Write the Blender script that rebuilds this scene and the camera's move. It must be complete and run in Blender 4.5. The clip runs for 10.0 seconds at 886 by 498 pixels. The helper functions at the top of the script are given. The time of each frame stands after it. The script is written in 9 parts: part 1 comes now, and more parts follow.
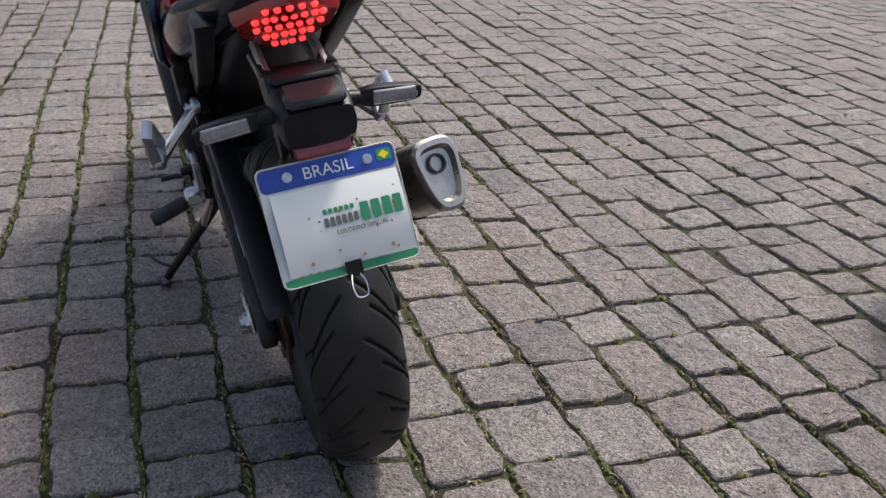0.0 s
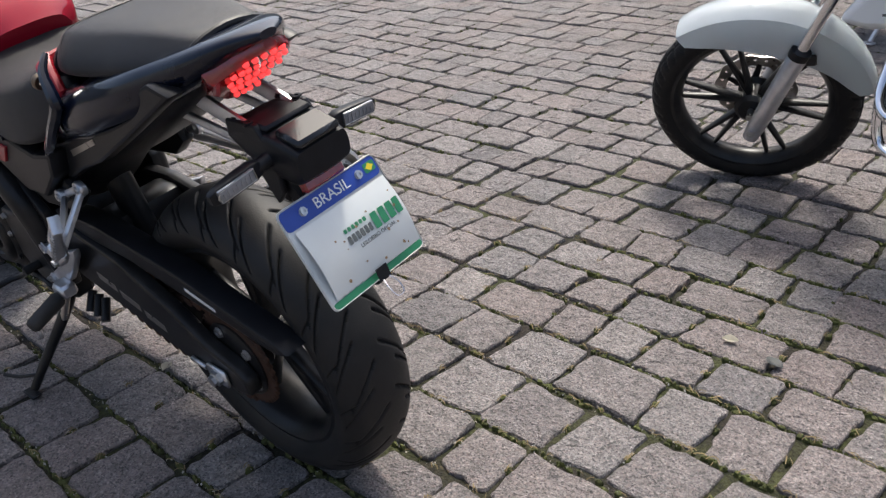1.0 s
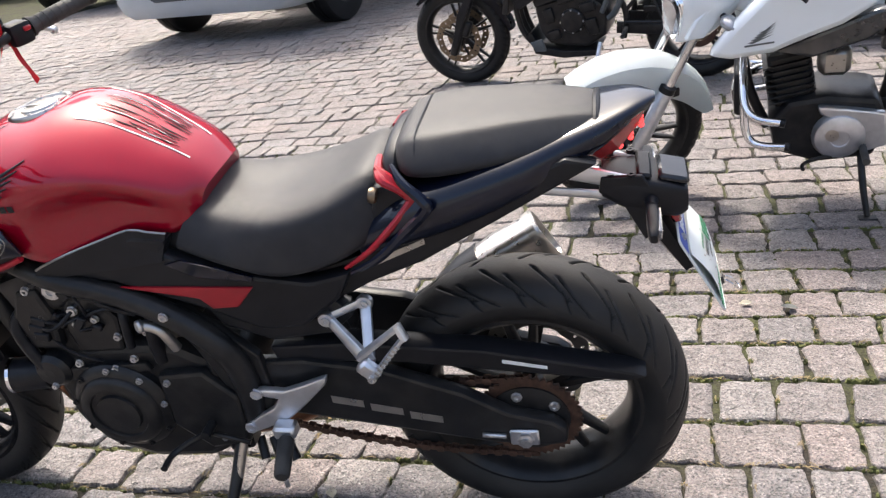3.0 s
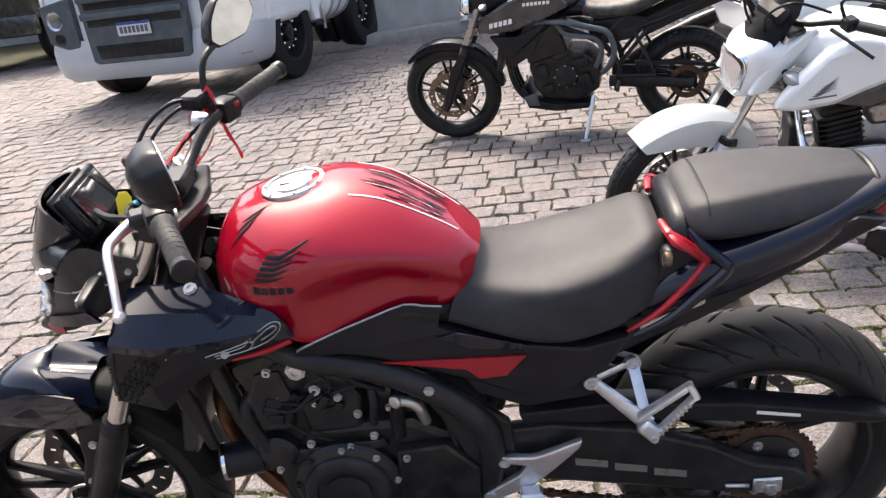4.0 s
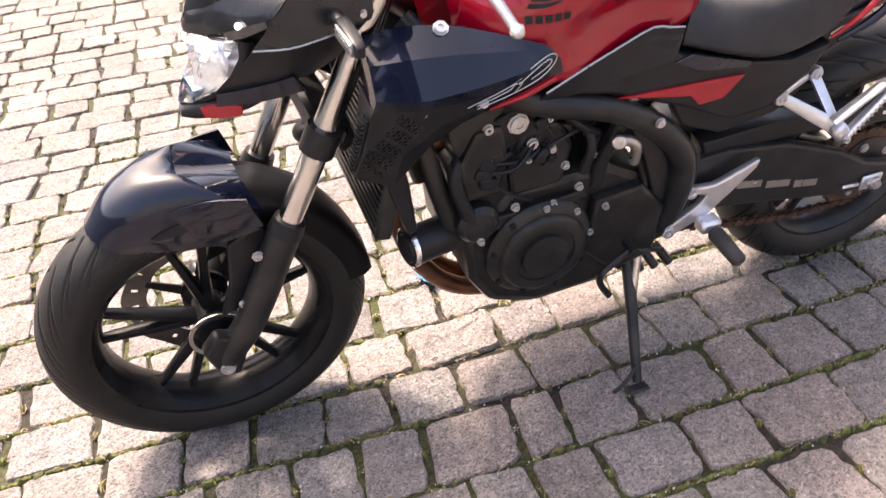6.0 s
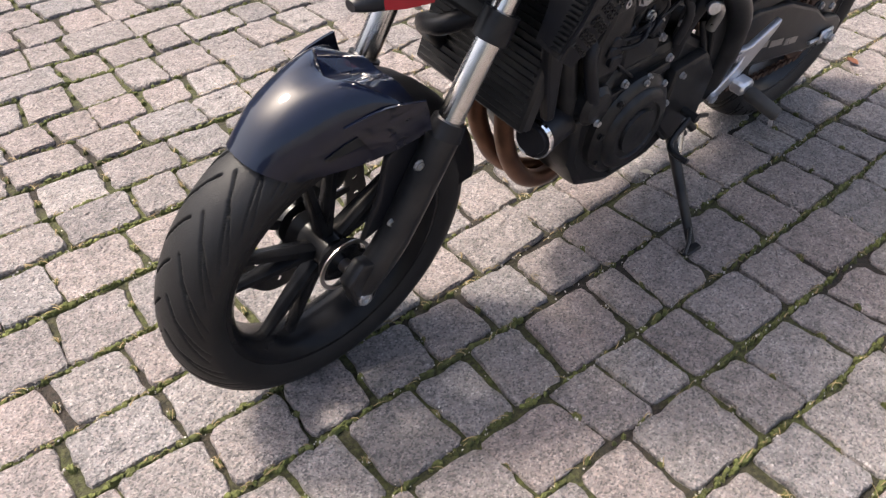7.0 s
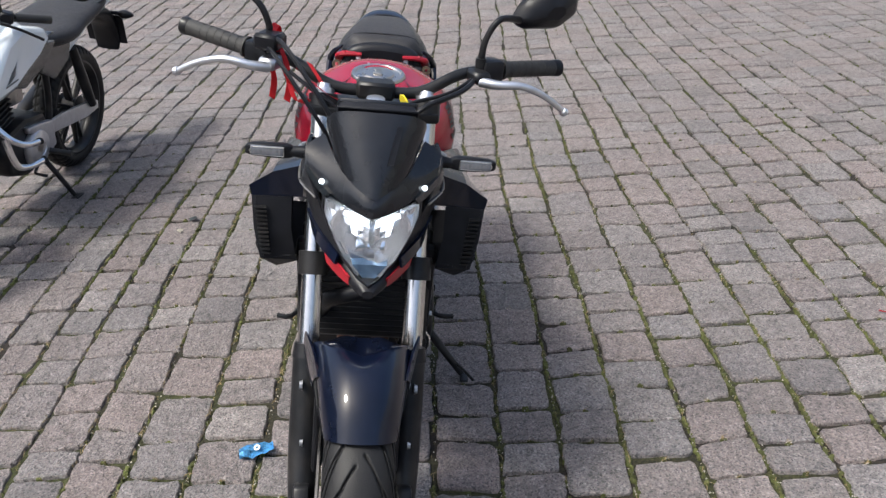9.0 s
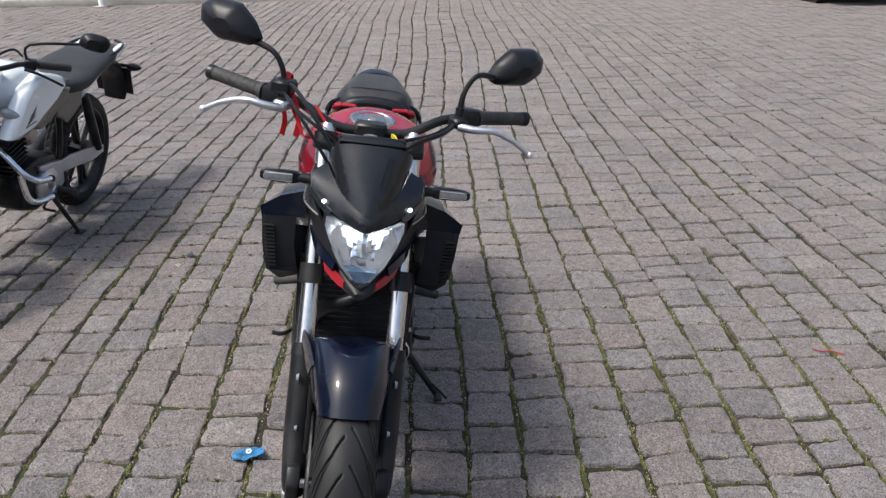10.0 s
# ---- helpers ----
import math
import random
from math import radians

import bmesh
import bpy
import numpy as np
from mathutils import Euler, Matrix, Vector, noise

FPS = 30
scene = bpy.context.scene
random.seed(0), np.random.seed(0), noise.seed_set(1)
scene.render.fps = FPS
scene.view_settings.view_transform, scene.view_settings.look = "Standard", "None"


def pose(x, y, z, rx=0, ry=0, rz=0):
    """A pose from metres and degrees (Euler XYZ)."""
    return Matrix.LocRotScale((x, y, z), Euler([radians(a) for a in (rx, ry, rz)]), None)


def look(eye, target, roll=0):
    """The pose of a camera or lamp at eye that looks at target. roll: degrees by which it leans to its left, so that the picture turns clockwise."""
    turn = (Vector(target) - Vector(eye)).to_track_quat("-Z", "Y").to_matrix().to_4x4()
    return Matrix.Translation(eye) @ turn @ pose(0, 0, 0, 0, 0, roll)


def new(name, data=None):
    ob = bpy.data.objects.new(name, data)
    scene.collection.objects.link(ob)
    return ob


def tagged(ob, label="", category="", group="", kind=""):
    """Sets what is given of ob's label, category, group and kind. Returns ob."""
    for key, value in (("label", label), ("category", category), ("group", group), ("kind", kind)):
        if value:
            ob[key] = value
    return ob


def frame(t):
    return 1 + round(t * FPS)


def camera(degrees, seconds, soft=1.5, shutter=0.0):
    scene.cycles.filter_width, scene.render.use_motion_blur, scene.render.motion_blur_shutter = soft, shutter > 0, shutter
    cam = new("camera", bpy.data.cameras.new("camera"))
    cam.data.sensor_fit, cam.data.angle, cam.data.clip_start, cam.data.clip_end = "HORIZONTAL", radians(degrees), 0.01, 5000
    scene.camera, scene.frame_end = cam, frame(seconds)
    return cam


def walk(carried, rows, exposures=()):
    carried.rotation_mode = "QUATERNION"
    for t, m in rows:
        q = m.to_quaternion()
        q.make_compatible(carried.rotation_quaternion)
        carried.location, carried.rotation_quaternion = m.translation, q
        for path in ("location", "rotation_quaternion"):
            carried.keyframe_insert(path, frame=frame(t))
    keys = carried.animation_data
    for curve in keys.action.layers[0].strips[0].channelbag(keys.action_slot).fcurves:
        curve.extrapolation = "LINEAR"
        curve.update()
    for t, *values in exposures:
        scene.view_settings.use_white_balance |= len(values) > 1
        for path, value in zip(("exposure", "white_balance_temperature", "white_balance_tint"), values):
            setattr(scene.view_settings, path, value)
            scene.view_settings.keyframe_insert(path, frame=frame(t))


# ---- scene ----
cam = camera(56.5, 10.0, soft=1.3, shutter=0.12)
PATH = [
    (0, (-1.292, 0.265, 1.084), (0.368, -0.345, 0.152), 3.2),
    (0.5, (-1.25, 0.467, 1.125), (0.237, -0.484, 0.185), -2.7),
    (1, (-1.163, 0.709, 1.129), (0.093, -0.534, 0.193), -4.2),
    (1.5, (-1.05, 0.952, 1.144), (0.084, -0.391, 0.189), -4.7),
    (2, (-0.831, 1.127, 1.199), (0.143, -0.369, 0.297), -4.8),
    (2.2, (-0.738, 1.197, 1.205), (0.208, -0.337, 0.34), -4.8),
    (3.3, (-0.077, 1.442, 1.259), (0.294, -0.355, 0.463), -8.4),
    (3.5, (0.047, 1.452, 1.283), (0.384, -0.355, 0.496), -8.1),
    (4, (0.351, 1.523, 1.35), (0.628, -0.321, 0.628), -7.8),
    (4.5, (0.573, 1.566, 1.384), (0.728, -0.297, 0.674), -7.1),
    (5, (0.791, 1.478, 1.316), (0.715, -0.319, 0.441), -5.5),
    (5.5, (0.986, 1.441, 1.281), (0.813, -0.301, 0.314), -4.1),
    (6, (1.302, 1.396, 1.231), (0.875, -0.205, 0.111), -5.2),
    (6.2, (1.438, 1.31, 1.211), (0.901, -0.193, 0.006), -3.0),
    (7.3, (2.063, 0.931, 1.186), (1.021, -0.114, -0.165), -0.5),
    (7.5, (2.135, 0.831, 1.206), (1.055, -0.112, -0.188), -0.5),
    (8, (2.255, 0.58, 1.254), (0.871, -0.104, -0.018), -1.8),
    (8.5, (2.335, 0.414, 1.339), (0.708, 0.005, 0.265), -2.8),
    (9, (2.594, 0.324, 1.437), (0.829, 0.273, 0.535), -3.9),
    (9.5, (2.79, 0.325, 1.466), (0.99, 0.339, 0.636), -2.8),
    (10, (2.891, 0.324, 1.465), (1.062, 0.329, 0.704), -1.4),
]
EXPOSURES = [(0, 0.61, 6250, 6), (1, 0.75, 6250, 6), (1.5, 1.02, 6300, 6), (2, 1.20, 6350, 6), (3.5, 1.64, 6550, 8), (4.5, 1.54, 6750, 10), (5.5, 1.66, 7150, 12), (6, 2.30, 7450, 16), (6.2, 2.20, 7400, 15), (7.3, 1.41, 6500, 9), (8, 1.24, 6400, 8), (8.5, 0.98, 6150, 6), (10, 0.62, 6050, 5)]
walk(cam, [(t, look(eye, target, roll)) for t, eye, target, roll in PATH], EXPOSURES)
from mathutils.bvhtree import BVHTree

# ---- light ----
SUN_AZ, SUN_EL = radians(149.0), radians(61.0)   # compass from +y, clockwise
world = bpy.data.worlds.new("sky")
scene.world = world
world.use_nodes = True
wn = world.node_tree.nodes
sky = wn.new("ShaderNodeTexSky")
sky.sky_type = "NISHITA"
sky.sun_disc = False
sky.sun_elevation, sky.sun_rotation = SUN_EL, SUN_AZ
sky.air_density, sky.dust_density, sky.ozone_density = 0.85, 6.0, 0.5
wn["Background"].inputs["Strength"].default_value = 0.15
world.node_tree.links.new(sky.outputs["Color"], wn["Background"].inputs["Color"])
sun_data = bpy.data.lights.new("sun", "SUN")
sun_data.energy, sun_data.angle, sun_data.color = 2.0, radians(9.0), (1.0, 0.92, 0.83)
sun = new("sun", sun_data)
SUN_DIR = Vector((math.sin(SUN_AZ) * math.cos(SUN_EL), math.cos(SUN_AZ) * math.cos(SUN_EL), math.sin(SUN_EL)))
sun.matrix_world = look(SUN_DIR * 30, (0, 0, 0))


# ---- materials ----
def mat(name, colour, rough=0.5, metal=0.0, vary=0.12, scale=30.0, bump=0.0, bump_scale=200.0, coat=0.0, dust=0.0, dust_colour=(0.32, 0.28, 0.23), rough_vary=0.1, per_piece=0.0, top_dust_glare=0.0, sheen=0.0, spec=None, coat_ior=1.5):
    """A surface with two scales of colour noise, fine relief, and dust that settles in patches."""
    m = bpy.data.materials.new(name)
    m.use_nodes = True
    nt = m.node_tree
    n, l = nt.nodes, nt.links
    b = n["Principled BSDF"]
    tc = n.new("ShaderNodeTexCoord")

    def noise_node(s, detail=4.0):
        t = n.new("ShaderNodeTexNoise")
        t.inputs["Scale"].default_value = s
        t.inputs["Detail"].default_value = detail
        l.new(tc.outputs["Object"], t.inputs["Vector"])
        return t

    big, fine = noise_node(scale * 0.15, 3.0), noise_node(scale, 6.0)
    mix = n.new("ShaderNodeMix")
    mix.data_type = "RGBA"
    add = n.new("ShaderNodeMath")
    add.operation = "ADD"
    l.new(big.outputs["Fac"], add.inputs[0])
    l.new(fine.outputs["Fac"], add.inputs[1])
    rng = n.new("ShaderNodeMapRange")
    rng.inputs["From Min"].default_value, rng.inputs["From Max"].default_value = 0.7, 1.3
    l.new(add.outputs[0], rng.inputs["Value"])
    l.new(rng.outputs["Result"], mix.inputs["Factor"])
    mix.inputs["A"].default_value = (*[max(0.0, c * (1 - vary)) for c in colour], 1)
    mix.inputs["B"].default_value = (*[min(1.0, c * (1 + vary)) for c in colour], 1)
    out = mix.outputs["Result"]
    if per_piece:
        info = n.new("ShaderNodeObjectInfo")
        hsv = n.new("ShaderNodeHueSaturation")
        pr = n.new("ShaderNodeMapRange")
        pr.inputs["To Min"].default_value, pr.inputs["To Max"].default_value = 1 - per_piece, 1 + per_piece
        l.new(info.outputs["Random"], pr.inputs["Value"])
        l.new(pr.outputs["Result"], hsv.inputs["Value"])
        l.new(out, hsv.inputs["Color"])
        out = hsv.outputs["Color"]
    rough_in = None
    if dust:
        dn = noise_node(scale * 0.35, 8.0)
        dr = n.new("ShaderNodeMapRange")
        dr.inputs["From Min"].default_value, dr.inputs["From Max"].default_value = 0.42, 0.75
        dr.inputs["To Max"].default_value = dust
        l.new(dn.outputs["Fac"], dr.inputs["Value"])
        dfac = dr.outputs["Result"]
        # Upward faces turn paler: settled dust, and sky glare painted on the seat tops.
        if top_dust_glare:
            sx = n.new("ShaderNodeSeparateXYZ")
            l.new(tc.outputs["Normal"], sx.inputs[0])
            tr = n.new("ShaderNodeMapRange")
            tr.inputs["From Min"].default_value, tr.inputs["From Max"].default_value, tr.inputs["To Max"].default_value = 0.45, 0.95, top_dust_glare
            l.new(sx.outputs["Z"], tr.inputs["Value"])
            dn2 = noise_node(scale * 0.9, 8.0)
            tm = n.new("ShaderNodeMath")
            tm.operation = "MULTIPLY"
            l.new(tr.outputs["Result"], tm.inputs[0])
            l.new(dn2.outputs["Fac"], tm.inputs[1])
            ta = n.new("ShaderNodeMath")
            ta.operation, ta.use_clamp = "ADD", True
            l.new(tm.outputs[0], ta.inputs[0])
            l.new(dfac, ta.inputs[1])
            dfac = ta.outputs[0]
        dm = n.new("ShaderNodeMix")
        dm.data_type = "RGBA"
        l.new(dfac, dm.inputs["Factor"])
        l.new(out, dm.inputs["A"])
        dm.inputs["B"].default_value = (*dust_colour, 1)
        out = dm.outputs["Result"]
        rough_in = dr.outputs["Result"]
    l.new(out, b.inputs["Base Color"])
    rr = n.new("ShaderNodeMapRange")
    rr.inputs["To Min"].default_value, rr.inputs["To Max"].default_value = max(0.02, rough - rough_vary), min(1.0, rough + rough_vary)
    l.new((rough_in or fine.outputs["Fac"]), rr.inputs["Value"])
    l.new(rr.outputs["Result"], b.inputs["Roughness"])
    b.inputs["Metallic"].default_value = metal
    if sheen:
        b.inputs["Sheen Weight"].default_value, b.inputs["Sheen Roughness"].default_value = sheen, 0.4
        b.inputs["Sheen Tint"].default_value = (1.0, 0.93, 0.80, 1)
    if spec is not None:
        b.inputs["Specular IOR Level"].default_value = spec
    if coat:
        b.inputs["Coat Weight"].default_value = coat
        b.inputs["Coat Roughness"].default_value = 0.04
        b.inputs["Coat IOR"].default_value = coat_ior
    if bump:
        bn = noise_node(bump_scale, 5.0)
        bp = n.new("ShaderNodeBump")
        bp.inputs["Strength"].default_value = bump
        bp.inputs["Distance"].default_value = 0.002
        l.new(bn.outputs["Fac"], bp.inputs["Height"])
        l.new(bp.outputs["Normal"], b.inputs["Normal"])
    return m


def glassy(name, colour, rough=0.03, ior=1.45):
    m = bpy.data.materials.new(name)
    m.use_nodes = True
    b = m.node_tree.nodes["Principled BSDF"]
    b.inputs["Base Color"].default_value = (*colour, 1)
    b.inputs["Transmission Weight"].default_value = 1.0
    b.inputs["Roughness"].default_value = rough
    b.inputs["IOR"].default_value = ior
    return m


def glow(name, colour, strength):
    m = bpy.data.materials.new(name)
    m.use_nodes = True
    b = m.node_tree.nodes["Principled BSDF"]
    b.inputs["Base Color"].default_value = (*colour, 1)
    b.inputs["Emission Color"].default_value = (*colour, 1)
    b.inputs["Emission Strength"].default_value = strength
    return m


def granite(name, island):
    """Grey-pink granite; each stone has a tint of its own."""
    m = bpy.data.materials.new(name)
    m.use_nodes = True
    nt = m.node_tree
    n, l = nt.nodes, nt.links
    b = n["Principled BSDF"]
    if island:
        rnd = n.new("ShaderNodeNewGeometry").outputs["Random Per Island"]
    else:
        rnd = n.new("ShaderNodeObjectInfo").outputs["Random"]
    tc = n.new("ShaderNodeTexCoord")
    ramp = n.new("ShaderNodeValToRGB")
    el = ramp.color_ramp.elements
    el[0].position, el[0].color = 0.0, (0.172, 0.165, 0.165, 1)
    el[1].position, el[1].color = 1.0, (0.250, 0.236, 0.230, 1)
    for p, c in ((0.2, (0.230, 0.201, 0.193)), (0.45, (0.202, 0.191, 0.188)), (0.7, (0.232, 0.208, 0.201)), (0.86, (0.192, 0.186, 0.188))):
        e = el.new(p)
        e.color = (*c, 1)
    l.new(rnd, ramp.inputs["Fac"])

    def tex(s, d, r=0.6):
        t = n.new("ShaderNodeTexNoise")
        t.inputs["Scale"].default_value, t.inputs["Detail"].default_value, t.inputs["Roughness"].default_value = s, d, r
        l.new(tc.outputs["Object"], t.inputs["Vector"])
        return t

    def ranged(sock, a, c, lo, hi):
        r = n.new("ShaderNodeMapRange")
        r.inputs["From Min"].default_value, r.inputs["From Max"].default_value = a, c
        r.inputs["To Min"].default_value, r.inputs["To Max"].default_value = lo, hi
        l.new(sock, r.inputs["Value"])
        return r.outputs["Result"]

    def mult(a, c):
        x = n.new("ShaderNodeMath")
        x.operation = "MULTIPLY"
        l.new(a, x.inputs[0])
        l.new(c, x.inputs[1])
        return x.outputs[0]

    mid, stain, pit = tex(30, 6, 0.65), tex(3.2, 6), tex(110, 4, 0.7)

    def grains(scale, stops):
        v = n.new("ShaderNodeTexVoronoi")
        v.inputs["Scale"].default_value = scale
        l.new(tc.outputs["Object"], v.inputs["Vector"])
        sep = n.new("ShaderNodeSeparateColor")
        l.new(v.outputs["Color"], sep.inputs["Color"])
        r = n.new("ShaderNodeValToRGB")
        r.color_ramp.interpolation = "LINEAR"
        els = r.color_ramp.elements
        els[0].position, els[0].color = stops[0][0], (*stops[0][1], 1)
        els[1].position, els[1].color = stops[-1][0], (*stops[-1][1], 1)
        for p, c in stops[1:-1]:
            els.new(p).color = (*c, 1)
        l.new(sep.outputs["Red"], r.inputs["Fac"])
        return r.outputs["Color"], sep.outputs["Green"]

    grain, speck = grains(270, ((0.0, (0.42, 0.42, 0.44)), (0.16, (0.62, 0.60, 0.60)), (0.34, (1.00, 0.97, 0.95)), (0.62, (1.06, 1.04, 1.04)), (0.86, (1.28, 1.14, 1.09)), (1.0, (1.62, 1.58, 1.55))))
    f = mult(mult(ranged(mid.outputs["Fac"], 0.3, 0.7, 0.72, 1.28), ranged(stain.outputs["Fac"], 0.3, 0.7, 0.84, 1.14)), ranged(pit.outputs["Fac"], 0.33, 0.67, 0.80, 1.20))
    hsv = n.new("ShaderNodeHueSaturation")
    l.new(f, hsv.inputs["Value"])
    l.new(ramp.outputs["Color"], hsv.inputs["Color"])
    gm = n.new("ShaderNodeMix")
    gm.data_type, gm.blend_type = "RGBA", "MULTIPLY"
    gm.inputs["Factor"].default_value = 1.0
    l.new(hsv.outputs["Color"], gm.inputs["A"])
    l.new(grain, gm.inputs["B"])
    l.new(gm.outputs["Result"], b.inputs["Base Color"])
    b.inputs["Roughness"].default_value = 0.60
    bp = n.new("ShaderNodeBump")
    bp.inputs["Strength"].default_value, bp.inputs["Distance"].default_value = 1.0, 0.016
    hs = n.new("ShaderNodeMath")
    hs.operation = "ADD"
    l.new(mid.outputs["Fac"], hs.inputs[0])
    hs2 = n.new("ShaderNodeMath")
    hs2.operation = "ADD"
    l.new(ranged(speck, 0, 1, 0, 0.16), hs2.inputs[0])
    l.new(ranged(pit.outputs["Fac"], 0.25, 0.75, 0, 0.38), hs2.inputs[1])
    l.new(hs2.outputs[0], hs.inputs[1])
    l.new(hs.outputs[0], bp.inputs["Height"])
    l.new(bp.outputs["Normal"], b.inputs["Normal"])
    return m


def mossy_soil(name):
    m = bpy.data.materials.new(name)
    m.use_nodes = True
    nt = m.node_tree
    n, l = nt.nodes, nt.links
    b = n["Principled BSDF"]
    tc = n.new("ShaderNodeTexCoord")

    def tex(s, d):
        t = n.new("ShaderNodeTexNoise")
        t.inputs["Scale"].default_value, t.inputs["Detail"].default_value = s, d
        l.new(tc.outputs["Object"], t.inputs["Vector"])
        return t.outputs["Fac"]

    r1 = n.new("ShaderNodeMapRange")
    r1.inputs["From Min"].default_value, r1.inputs["From Max"].default_value = 0.40, 0.56
    l.new(tex(2.6, 5), r1.inputs["Value"])
    c1 = n.new("ShaderNodeMix")
    c1.data_type = "RGBA"
    c1.inputs["A"].default_value, c1.inputs["B"].default_value = (0.028, 0.021, 0.015, 1), (0.060, 0.066, 0.018, 1)
    l.new(r1.outputs["Result"], c1.inputs["Factor"])
    r2 = n.new("ShaderNodeMapRange")
    r2.inputs["From Min"].default_value, r2.inputs["From Max"].default_value = 0.35, 0.68
    l.new(tex(120, 4), r2.inputs["Value"])
    c2 = n.new("ShaderNodeMix")
    c2.data_type = "RGBA"
    c2.blend_type = "MULTIPLY"
    c2.inputs["Factor"].default_value = 0.75
    l.new(c1.outputs["Result"], c2.inputs["A"])
    l.new(r2.outputs["Result"], c2.inputs["B"])
    l.new(c2.outputs["Result"], b.inputs["Base Color"])
    b.inputs["Roughness"].default_value = 0.95
    bp = n.new("ShaderNodeBump")
    bp.inputs["Strength"].default_value, bp.inputs["Distance"].default_value = 0.9, 0.006
    l.new(tex(160, 5), bp.inputs["Height"])
    l.new(bp.outputs["Normal"], b.inputs["Normal"])
    return m


M_STONE, M_STONE_FAR, M_SOIL = granite("granite_sett", False), granite("granite_setts", True), mossy_soil("mossy_soil")
M_MOSS = mat("moss", (0.076, 0.084, 0.023), 0.95, vary=0.55, scale=40, bump=0.9, bump_scale=300)
M_STRAW = mat("dry_grass", (0.24, 0.18, 0.09), 0.9, vary=0.5, scale=30)
M_RED = mat("candy_red_paint", (0.27, 0.0010, 0.014), 0.50, 0.15, spec=0.04, vary=0.08, scale=8, coat=1.0, coat_ior=1.5, rough_vary=0.03)
M_RED_FLAT = mat("red_plastic", (0.30, 0.006, 0.016), 0.38, spec=0.3, vary=0.15, coat=0.3)
M_NAVY = mat("black_gloss_paint", (0.003, 0.005, 0.014), 0.30, 0.0, spec=0.05, vary=0.2, coat_ior=1.42, coat=1.0, rough_vary=0.05)
M_BLACK = mat("black_plastic", (0.010, 0.0105, 0.013), 0.46, spec=0.22, vary=0.3, bump=0.15, bump_scale=500, dust=0.012)
M_SATIN = mat("satin_black_plastic", (0.011, 0.012, 0.015), 0.26, spec=0.42, vary=0.3, bump=0.06, bump_scale=500, dust=0.012)
M_MATTE = mat("black_matte_metal", (0.011, 0.0115, 0.013), 0.42, spec=0.26, vary=0.3, scale=40, bump=0.12, dust=0.06)
M_ENGINE = mat("black_engine_paint", (0.011, 0.0115, 0.013), 0.42, 0.1, spec=0.28, vary=0.3, scale=60, bump=0.2, bump_scale=300, dust=0.06)
M_RUBBER = mat("tyre_rubber", (0.011, 0.0112, 0.012), 0.60, spec=0.25, vary=0.25, scale=25, bump=0.25, bump_scale=400, dust=0.07, dust_colour=(0.055, 0.050, 0.044), top_dust_glare=0.06)
M_RUBBER_DUSTY = mat("dusty_tyre_rubber", (0.014, 0.0142, 0.015), 0.62, spec=0.3, vary=0.25, scale=25, bump=0.25, bump_scale=400, dust=0.14, dust_colour=(0.085, 0.070, 0.055), top_dust_glare=0.22)
M_WHEEL = mat("black_wheel_paint", (0.007, 0.0075, 0.009), 0.34, spec=0.10, vary=0.3, scale=40, bump=0.05, dust=0.02)
M_DISC = mat("brake_disc_steel", (0.20, 0.19, 0.18), 0.34, 0.9, vary=0.2, scale=80)
M_GRIP = mat("grip_rubber", (0.022, 0.022, 0.022), 0.78, vary=0.2, bump=0.3, dust=0.15)
# The paler top is part dust, part backlit sky sheen put into the colour.
M_SEAT = mat("seat_vinyl", (0.014, 0.015, 0.019), 0.58, spec=0.30, vary=0.2, scale=60, bump=0.35, bump_scale=900, dust=0.05, dust_colour=(0.22, 0.19, 0.15), top_dust_glare=0.12, sheen=0.05)
M_SEAT_DUSTY = mat("dusty_seat_vinyl", (0.030, 0.029, 0.027), 0.62, spec=0.3, vary=0.2, scale=60, bump=0.3, bump_scale=900, dust=0.3, dust_colour=(0.24, 0.21, 0.17), top_dust_glare=0.6)
M_ALU = mat("cast_aluminium", (0.62, 0.63, 0.66), 0.36, 0.9, vary=0.12, scale=50, bump=0.1, bump_scale=600)
M_FORK = mat("fork_tube_grey", (0.42, 0.40, 0.37), 0.30, 0.85, vary=0.12, scale=50)
M_STEEL = mat("brushed_steel", (0.52, 0.49, 0.46), 0.30, 1.0, vary=0.10, scale=90)
M_TUBE = mat("fork_stanchion_steel", (0.62, 0.60, 0.58), 0.20, 1.0, vary=0.06, scale=60, rough_vary=0.05)
M_CHROME = mat("chrome", (0.80, 0.80, 0.82), 0.08, 1.0, vary=0.04, scale=20, rough_vary=0.04)
M_BOLT = mat("zinc_bolt", (0.55, 0.55, 0.56), 0.35, 0.9, vary=0.2, scale=200)
M_HEADER = mat("heated_steel_header", (0.17, 0.085, 0.052), 0.38, 0.9, vary=0.35, scale=25)
M_BRONZE = mat("rusty_disc_steel", (0.17, 0.13, 0.09), 0.42, 0.8, vary=0.3, scale=50)
M_CHAIN = mat("rusty_chain", (0.075, 0.042, 0.030), 0.6, 0.5, vary=0.5, scale=120)
M_LENS = glassy("clear_lens", (0.96, 0.98, 1.0), 0.02, 1.3)
M_SMOKE = glassy("signal_lens", (0.80, 0.83, 0.86), 0.12, 1.3)
M_SIGNAL = mat("signal_housing", (0.30, 0.31, 0.33), 0.20, 0.5, vary=0.15, scale=80, coat=0.8)
M_REFLECT = mat("reflector_bowl", (0.88, 0.89, 0.92), 0.14, 1.0, vary=0.03)
M_REDLENS = mat("red_lamp_lens", (0.26, 0.006, 0.008), 0.14, vary=0.25, scale=120, coat=1.0)
